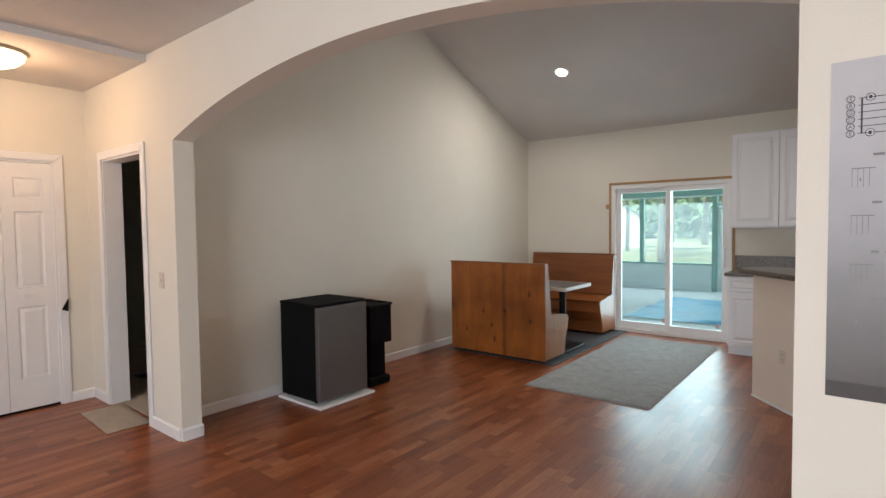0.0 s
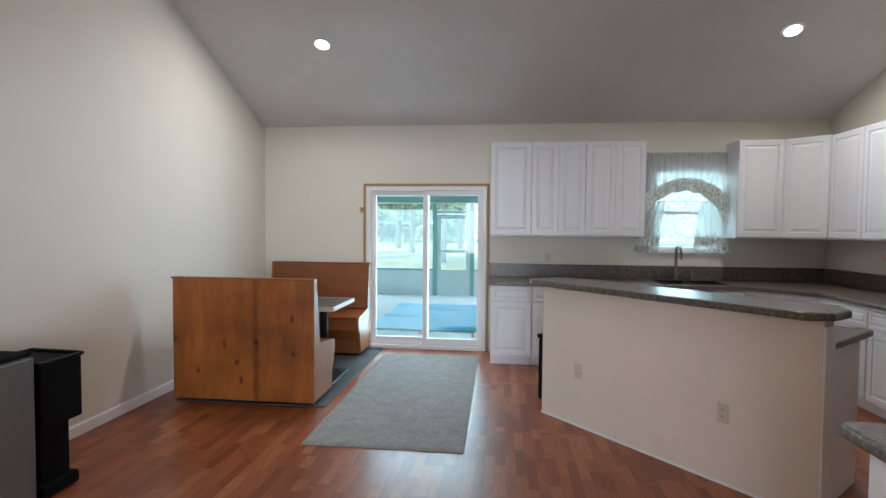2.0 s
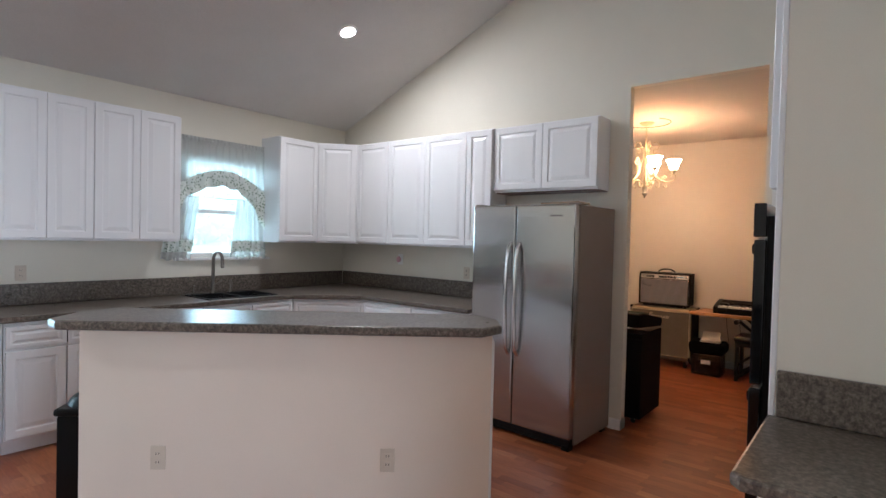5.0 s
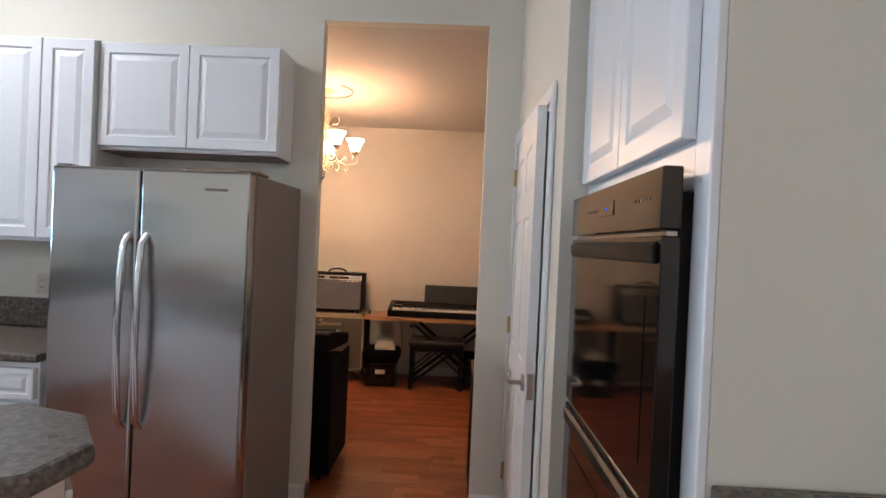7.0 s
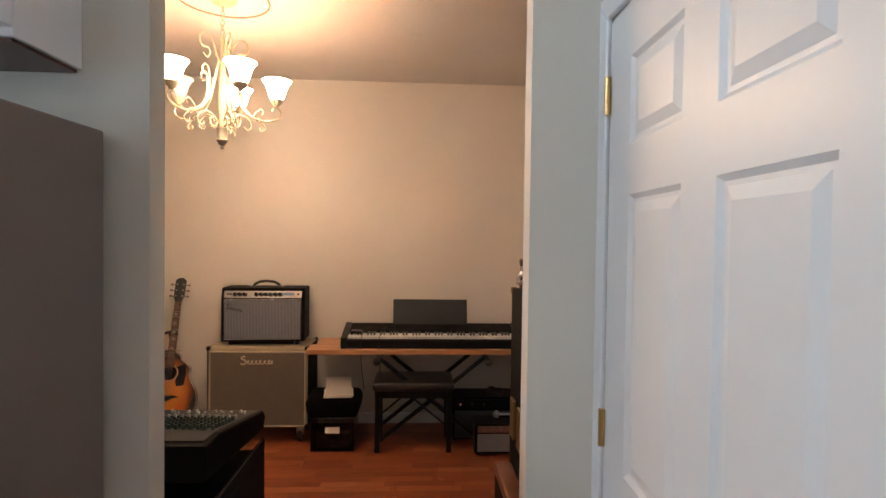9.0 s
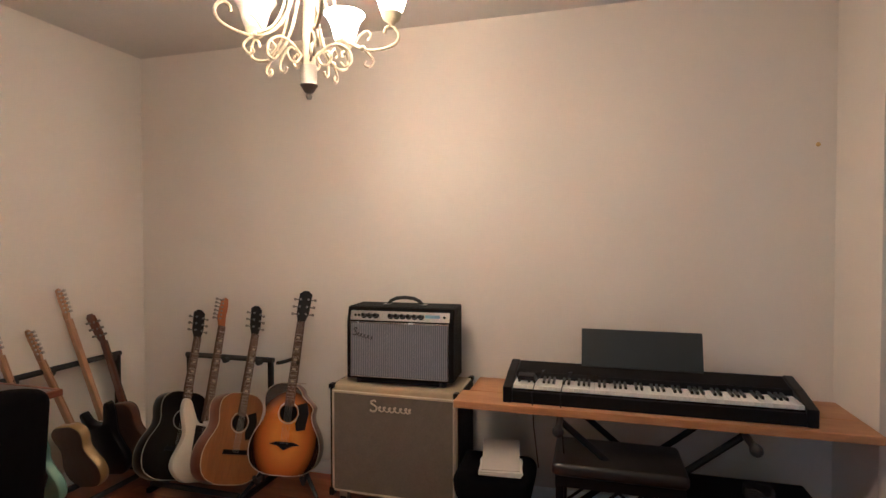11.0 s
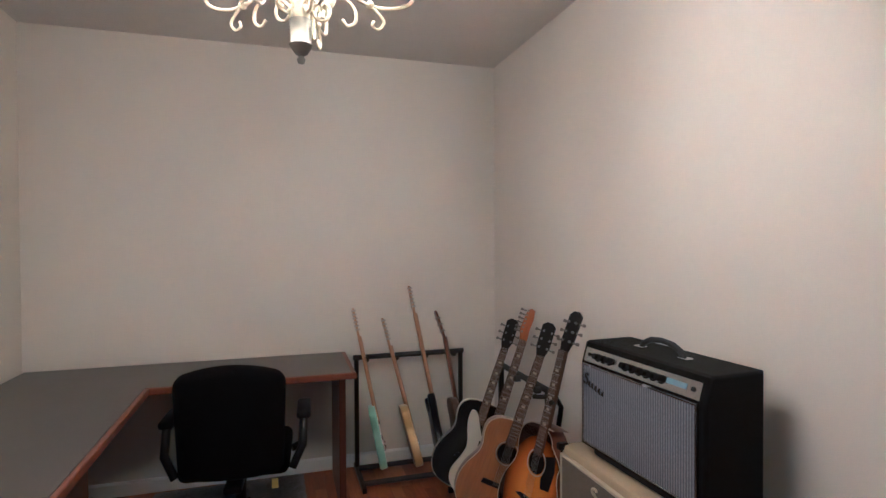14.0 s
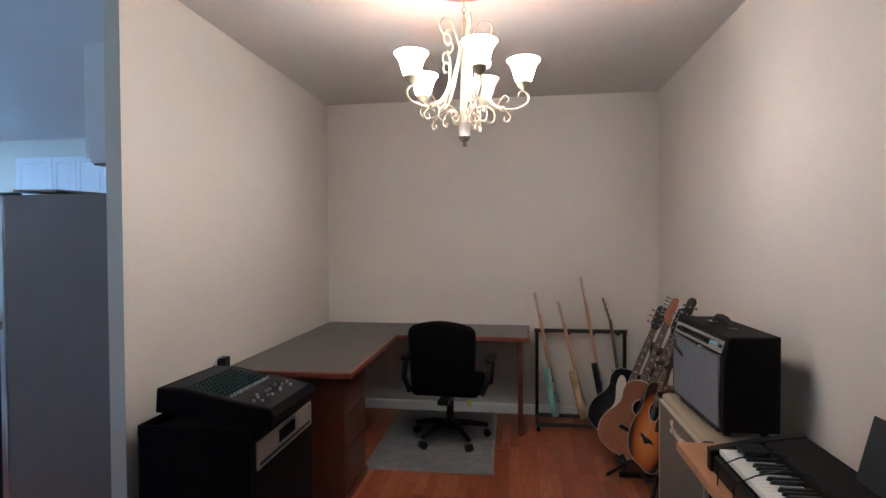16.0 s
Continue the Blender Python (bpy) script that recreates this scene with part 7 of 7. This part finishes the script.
# chandelier
def spiral(c, r0, r1, a0, a1, n=16):
    """Points in the rz plane winding about c."""
    return [(c[0] + (r0 + (r1 - r0) * i / n) * math.cos(a0 + (a1 - a0) * i / n), c[1] + (r0 + (r1 - r0) * i / n) * math.sin(a0 + (a1 - a0) * i / n)) for i in range(n + 1)]


OUTSIDE = [(0.028, 0.26), (0.037, 0.274), (0.046, 0.302), (0.053, 0.33), (0.066, 0.354), (0.077, 0.366), (0.0758, 0.3675)]
LINING = [(0.0755, 0.3672), (0.0645, 0.356), (0.051, 0.332), (0.044, 0.303), (0.035, 0.276), (0.001, 0.270)]


def bell(c, rim):
    """One face of a bell shade, open at its top."""
    bm = bmesh.new()
    rings = [[bm.verts.new((c.x + r * math.cos(math.pi * j / 12), c.y + r * math.sin(math.pi * j / 12), z)) for j in range(24)] for r, z in rim]
    for a, b in zip(rings, rings[1:]):
        for j in range(24):
            bm.faces.new((a[j], a[(j + 1) % 24], b[(j + 1) % 24], b[j]))
    return bm


def chandelier(x, y, top, tip):
    c = thing("chandelier", at(x, y, tip), "cream wrought-metal chandelier with bell glass shades, one unlit", "chandelier")
    H = top - tip
    smooth(part("canopy", lathe([(0.075, H - 0.001), (0.075, H - 0.008), (0.05, H - 0.03), (0.012, H - 0.04)]), CREAM_METAL, c))
    ring = [(0.235 * math.cos(q), 0.235 * math.sin(q), H - 0.003) for q in np.linspace(-2.3, 2.6, 44)]
    smooth(part("medallion_ring", tube(ring, 0.006, sides=6), surf("peeling_edge", (0.28, 0.22, 0.16), 0.8, vary=0.2, scale=14), c, "broken brown ring on the ceiling"))
    z = H - 0.04
    k = 0
    while z > 0.58:
        pts = [(0.009 * math.cos(a), 0.0, z - 0.016 + 0.016 * math.sin(a)) for a in np.linspace(0, 6.2832, 11)[:-1]]
        if k % 2:
            pts = [(0, q[0], q[2]) for q in pts]
        smooth(part("chain_link", tube(pts, 0.0025, sides=5, closed=True), CREAM_METAL, c))
        z -= 0.024
        k += 1
    smooth(part("column", lathe([(0.0, 0.58), (0.008, 0.575), (0.012, 0.54), (0.010, 0.46), (0.014, 0.40), (0.019, 0.20), (0.021, 0.12), (0.024, 0.085)]), CREAM_METAL, c))
    smooth(part("finial", lathe([(0.028, 0.085), (0.026, 0.028), (0.03, 0.022), (0.016, 0.0), (0.006, -0.006), (0.011, -0.014), (0.008, -0.024), (0.0, -0.026)]), surf("aged_pewter", (0.30, 0.28, 0.24), 0.45, 0.6), c))
    for i in range(5):
        a = math.radians(72 * i + 1)
        e = Vector((math.cos(a), math.sin(a), 0))

        def out(rz):
            return spline([e * r + Vector((0, 0, zz)) for r, zz in rz])

        main = [(0.022, 0.43), (0.045, 0.34), (0.075, 0.24), (0.12, 0.175), (0.18, 0.145), (0.24, 0.145), (0.288, 0.165), (0.298, 0.198), (0.278, 0.222), (0.256, 0.216), (0.252, 0.198)]
        arm = smooth(part("arm", tube(out(main), 0.0055, sides=8), CREAM_METAL, c))
        # a second strand beside the arm, ending in a curl at its head
        smooth(part("inner_strand", tube([q + Vector((-e.y, e.x, 0)) * 0.012 for q in out([(0.175, 0.150), (0.125, 0.185), (0.092, 0.25), (0.082, 0.32), (0.088, 0.375), (0.108, 0.392), (0.122, 0.372), (0.114, 0.345), (0.100, 0.345)])], 0.0045, sides=7), CREAM_METAL, arm))
        part("clasp", ball(e * 0.178 + Vector((0, 0, 0.147)), 0.012, scale=(1, 1, 0.9), u=8, v=6), CREAM_METAL, arm)
        smooth(part("scroll", tube(out([(0.024, 0.12), (0.042, 0.092), (0.066, 0.096), (0.074, 0.12), (0.062, 0.135), (0.05, 0.128)]), 0.0046, sides=6), CREAM_METAL, arm))
        smooth(part("scroll", tube(out([(0.02, 0.11), (0.06, 0.15), (0.10, 0.16), (0.135, 0.135), (0.14, 0.10), (0.12, 0.085), (0.105, 0.10)]), 0.0046, sides=6), CREAM_METAL, arm))
        smooth(part("scroll", tube(out([(0.178, 0.147), (0.20, 0.128), (0.215, 0.105), (0.200, 0.085), (0.184, 0.093), (0.188, 0.106)]), 0.0042, sides=6), CREAM_METAL, arm))
        smooth(part("scroll", tube(out([(0.15, 0.16), (0.17, 0.19), (0.19, 0.205), (0.205, 0.19), (0.195, 0.175)]), 0.0042, sides=6), CREAM_METAL, arm))
        if i % 2 == 0 or i == 3:
            smooth(part("top_scroll", tube(out([(0.012, 0.42), (0.035, 0.46), (0.05, 0.51), (0.075, 0.55), (0.11, 0.555), (0.13, 0.52), (0.115, 0.485), (0.085, 0.485), (0.072, 0.46), (0.088, 0.435), (0.108, 0.45)]), 0.0042, sides=6), CREAM_METAL, arm))
        sc, lit = e * 0.275, i != 1
        smooth(part("cup", lathe([(0.006, 0.221), (0.015, 0.234), (0.028, 0.244), (0.035, 0.266)], at_=(sc.x, sc.y, 0)), CREAM_METAL, arm))
        sh = smooth(part("glass_shade", bell(sc, OUTSIDE), FROST if lit else FROST_OFF, arm, "glowing frosted bell shade" if lit else "unlit frosted bell shade"))
        part("shade_lining", bell(sc, LINING), FROST_IN if lit else FROST_OFF, sh)
    return c


chandelier(4.615, 4.39, MCEIL, 1.985)

# things past the arch
vent = thing("ceiling_vent", at(6.6, 1.5, MCEIL), "dark slatted ceiling return vent", "vent")
part("frame", box(-0.3, -0.2, -0.012, 0.3, 0.2, -0.001, 0.003), surf("vent_grey", (0.25, 0.24, 0.22), 0.6), vent)
for i in range(8):
    part("slat", box(-0.28, -0.18 + 0.045 * i, -0.02, 0.28, -0.155 + 0.045 * i, -0.0125), surf("vent_slat", (0.2, 0.19, 0.18), 0.6), vent)
bx = thing("white_box", at(8.85, 1.2, 0), "white printed appliance box on the floor", "box")
part("carton", box(-0.2, -0.1, 0, 0.2, 0.45, 0.45, 0.004), TRIM, bx)
part("print_mark", box(-0.202, 0.1, 0.18, -0.2005, 0.25, 0.25), BLACK, bx)

bb = thing("black_speaker_box", at(8.85, 0.86, 0), "small black box on the floor beside a carton", "box")
part("shell", box(-0.12, -0.12, 0, 0.12, 0.12, 0.36, 0.01), BLACK, bb)
part("grille", box(-0.124, -0.10, 0.03, -0.1205, 0.10, 0.33, 0.001), FABRIC_BLACK, bb)

# ---- screened porch and garden ----
PY = 13.1
structure("porch_floor", box(-5.2, YN + 0.15, -0.16, 1.2, PY + 0.15, -0.06), CONCRETE, "pale painted concrete porch floor", "floor")
structure("ceiling_porch", box(-5.2, YN + 0.15, 2.32, 1.2, PY + 0.15, 2.4), surf("porch_ceiling", (0.45, 0.55, 0.53), 0.7), "pale green porch ceiling", "ceiling")
kn = thing("wall_porch", Matrix.Identity(4), "pale sided knee wall with sage green posts", "wall", kind="structure")
for x0, x1 in ((-5.2, -2.12), (-1.16, 1.2)):
    for i in range(4):
        part("siding_board", prism([(PY, -0.06 + 0.145 * i), (PY, 0.083 + 0.145 * i), (PY - 0.006, 0.083 + 0.145 * i), (PY - 0.02, -0.06 + 0.145 * i)], x0, x1, "x"), SIDING, kn)
    part("knee_core", box(x0, PY, -0.06, x1, PY + 0.1, 0.51), SIDING, kn)
    part("sill", box(x0, PY - 0.04, 0.52, x1, PY + 0.12, 0.555, 0.005), GREEN_PAINT, kn)
for x in (-5.2, -3.7, -2.12, -1.26, 0.3, 1.1):
    part("post", box(x, PY, -0.06, x + 0.10, PY + 0.1, 2.1, 0.004), GREEN_PAINT, kn)
part("header", box(-5.2, PY - 0.01, 2.08, 1.2, PY + 0.11, 2.32), GREEN_PAINT, kn)
part("header_edge", box(-5.2, PY - 0.02, 2.05, 1.2, PY + 0.11, 2.079), SIDING, kn)
for xs in (-5.2, 1.1):
    for y in (8.6, 10.1, 11.6):
        part("post", box(xs, y, -0.06, xs + 0.1, y + 0.1, 2.32), GREEN_PAINT, kn)
    part("knee_core", box(xs, YN + 0.15, -0.06, xs + 0.1, PY, 0.52), SIDING, kn)
for x0, x1 in ((-5.1, -3.7), (-3.6, -2.12), (-2.02, -1.26), (-1.16, 0.3), (0.4, 1.1)):
    # Backlit by porch_daylight, these screens lay a pale haze over the garden.
    pn = part("haze_screen", box(x0, PY + 0.075, 0.556, x1, PY + 0.076, 2.049), SCREEN, kn, "pale screen whitening the view outside")
    pn.visible_shadow = False
scr = thing("screen_door", at(-2.02, PY + 0.03, -0.05), "white porch screen door", "door")
for x0, z0, x1, z1 in ((0, 0, 0.09, 1.85), (0.67, 0, 0.76, 1.85), (0.09, 1.76, 0.67, 1.85), (0.09, 0.0, 0.67, 0.58), (0.09, 0.98, 0.67, 1.05)):
    part("rail", box(x0, 0, z0, x1, 0.03, z1, 0.003, segments=1), SIDING, scr)
part("transom_rail", box(-0.02, 0, 1.88, 0.78, 0.03, 1.95), SIDING, scr)
tarp = thing("blue_tarp", at(-1.4, 10.2, -0.058), "wrinkled bright blue tarp spread on the porch floor", "tarp")
bm = bmesh.new()
bmesh.ops.create_grid(bm, x_segments=60, y_segments=60, size=1.0)
for v in bm.verts:
    x, y = v.co.x, v.co.y
    v.co = Vector((x * 1.15 + 0.05 * noise.noise(Vector((x, y, 0.3)) * 2), y * 1.35 + 0.06 * noise.noise(Vector((x, y, 2.3)) * 2), 0.012 + 0.11 * max(0.0, noise.noise(Vector((x * 0.8 + 0.3 * y, y * 5.0, 1.0))) - 0.12) ** 1.1 + 0.01 * noise.noise(Vector((x * 6, y * 6, 4.0)))))
smooth(part("sheet", bm, TARP, tarp), 80)

TRUNK = surf("bark", (0.11, 0.09, 0.075), 0.9, vary=0.25, scale=8, bump=1.0, bump_scale=25)
LEAF = surf("foliage", (0.15, 0.23, 0.10), 0.7, vary=0.3, scale=5)


def tree(x, y, h, spread, seed):
    rng = random.Random(seed)
    t = thing("tree", at(x, y, -0.2), "tall garden tree with a sunlit leafy crown", "tree", "trees on the lawn")
    bm = tube([(0, 0, 0), (0.05 * h * 0.1, 0, h * 0.3), (rng.uniform(-0.2, 0.2), 0.1, h * 0.6), (rng.uniform(-0.3, 0.3), 0, h * 0.9)], 0.16 * h / 8, sides=10, taper=0.3)
    tips = []
    for i in range(7):
        a, z = rng.uniform(0, 6.28), h * rng.uniform(0.35, 0.75)
        tip = Vector((math.cos(a) * spread * rng.uniform(0.5, 0.9), math.sin(a) * spread * rng.uniform(0.5, 0.9), z + h * rng.uniform(0.08, 0.22)))
        tube([(0, 0, z), tip * 0.5 + Vector((0, 0, z * 0.5)), tip], 0.05 * h / 8, bm=bm, sides=6, taper=0.4)
        tips.append(tip)
    smooth(part("trunk", bm, TRUNK, t), 60)
    verts, faces = [], []
    for _ in range(1500):
        c = rng.choice(tips) + Vector((rng.gauss(0, spread * 0.28), rng.gauss(0, spread * 0.28), rng.gauss(0, h * 0.10)))
        u = Vector((rng.gauss(0, 1), rng.gauss(0, 1), rng.gauss(0, 1))).normalized()
        w = u.orthogonal().normalized()
        s = rng.uniform(0.07, 0.2)
        k = len(verts)
        verts += [c - u * s, c + w * s * 0.6, c + u * s, c - w * s * 0.6]
        faces.append((k, k + 1, k + 2, k + 3))
    me = bpy.data.meshes.new("crown")
    me.from_pydata(verts, [], faces)
    me.materials.append(LEAF)
    cr = new("crown", me)
    cr.parent = t
    return t


rng = random.Random(21)
for i, (x, y) in enumerate(((-5.5, 21), (-9.2, 26), (-3.4, 27), (-1.2, 33), (-6.5, 36), (-11, 33), (2.0, 30), (-14, 24), (5, 38), (-9, 44), (-4, 46), (-17, 40), (0.8, 45), (-13, 50), (9, 46), (-22, 46))):
    tree(x, y, rng.uniform(7, 12), rng.uniform(2.0, 3.4), 40 + i)
wv, wf = [], []
rng = random.Random(77)
for _ in range(16000):
    a = rng.uniform(-45, 40)
    c = Vector((a, 60 + rng.uniform(0, 14), abs(rng.gauss(0, 5.5)) * (0.6 + 0.4 * math.sin(a * 0.35)) + rng.uniform(0, 2)))
    u = Vector((rng.gauss(0, 1), rng.gauss(0, 1), rng.gauss(0, 1))).normalized()
    w = u.orthogonal().normalized()
    s = rng.uniform(0.3, 0.8)
    k = len(wv)
    wv += [c - u * s, c + w * s * 0.7, c + u * s, c - w * s * 0.7]
    wf.append((k, k + 1, k + 2, k + 3))
me = bpy.data.meshes.new("woods")
me.from_pydata(wv, [], wf)
me.materials.append(LEAF)
tagged(new("woods", me), "distant edge of green woods behind the lawn", "woods", kind="stuff")

shed = thing("shed", at(-13.5, 38, -0.2, 20), "small white garden shed with a gable roof", "shed")
part("wall", box(-1.6, -1.2, 0, 1.6, 1.2, 2.1), surf("white_shed", (0.75, 0.75, 0.74), 0.6), shed)
part("gable", prism([(-1.6, 2.1), (1.6, 2.1), (0, 3.2)], -1.2, 1.2, "y"), surf("white_gable", (0.75, 0.75, 0.74), 0.6), shed)
for s in (-1, 1):
    part("roof", prism([(0, 3.22), (s * 1.85, 1.98), (s * 1.85, 2.06), (0, 3.32)], -1.4, 1.4, "y"), surf("shed_roof", (0.25, 0.24, 0.23), 0.8), shed)
part("door", box(-0.45, -1.24, 0.05, 0.45, -1.2, 1.9), SIDING, shed)


# ---- floor boards ----
BOARD_W, BOARD_L = 0.1905, 1.28
floor = tagged(new("floor"), "reddish three-strip wood laminate floor", "floor", kind="structure")
BOARDS = {}


def board_mesh(w, l):
    key = (round(w, 3), round(l, 3))
    if key not in BOARDS:
        me = bpy.data.meshes.new("floor_board")
        bm = box(0, 0, -0.011, w - 0.0006, l - 0.0006, 0.0)
        bmesh.ops.recalc_face_normals(bm, faces=bm.faces)
        bm.to_mesh(me)
        bm.free()
        me.materials.append(LAMINATE)
        BOARDS[key] = me
    return BOARDS[key]


def lay(x0, y0, x1, y1, rng):
    """Rows of boards along y with staggered ends."""
    x = x0
    while x < x1 - 0.004:
        w = min(BOARD_W, x1 - x)
        y = y0 - rng.uniform(0.05, BOARD_L - 0.1)
        while y < y1 - 0.004:
            a, b = max(y, y0), min(y + BOARD_L, y1)
            if b - a > 0.02:
                ob = new("floor_board", board_mesh(w, b - a))
                ob.location, ob.parent = (x, a, 0), floor
            y += BOARD_L
        x += BOARD_W


lay(-3.62, 2.03, 3.09, 7.4, random.Random(4))
lay(3.09, 0.43, 6.15, 6.53, random.Random(5))


def far_boards(x0, y0, x1, y1):
    bm = bmesh.new()
    rng = random.Random(9)
    x = x0
    while x < x1 - 0.004:
        w = min(BOARD_W, x1 - x)
        y = y0 - rng.uniform(0.1, 1.2)
        while y < y1 - 0.004:
            a, b = max(y, y0), min(y + BOARD_L, y1)
            if b - a > 0.02:
                box(x, a, -0.011, x + w - 0.0006, b - 0.0006, 0.0, bm=bm)
            y += BOARD_L
        x += BOARD_W
    ob = part("floor_boards", bm, LAMINATE, floor)
    ob["kind"] = "stuff"


far_boards(-4.87, -3.08, 3.09, 2.03)
far_boards(6.15, 0.0, 9.1, 2.34)
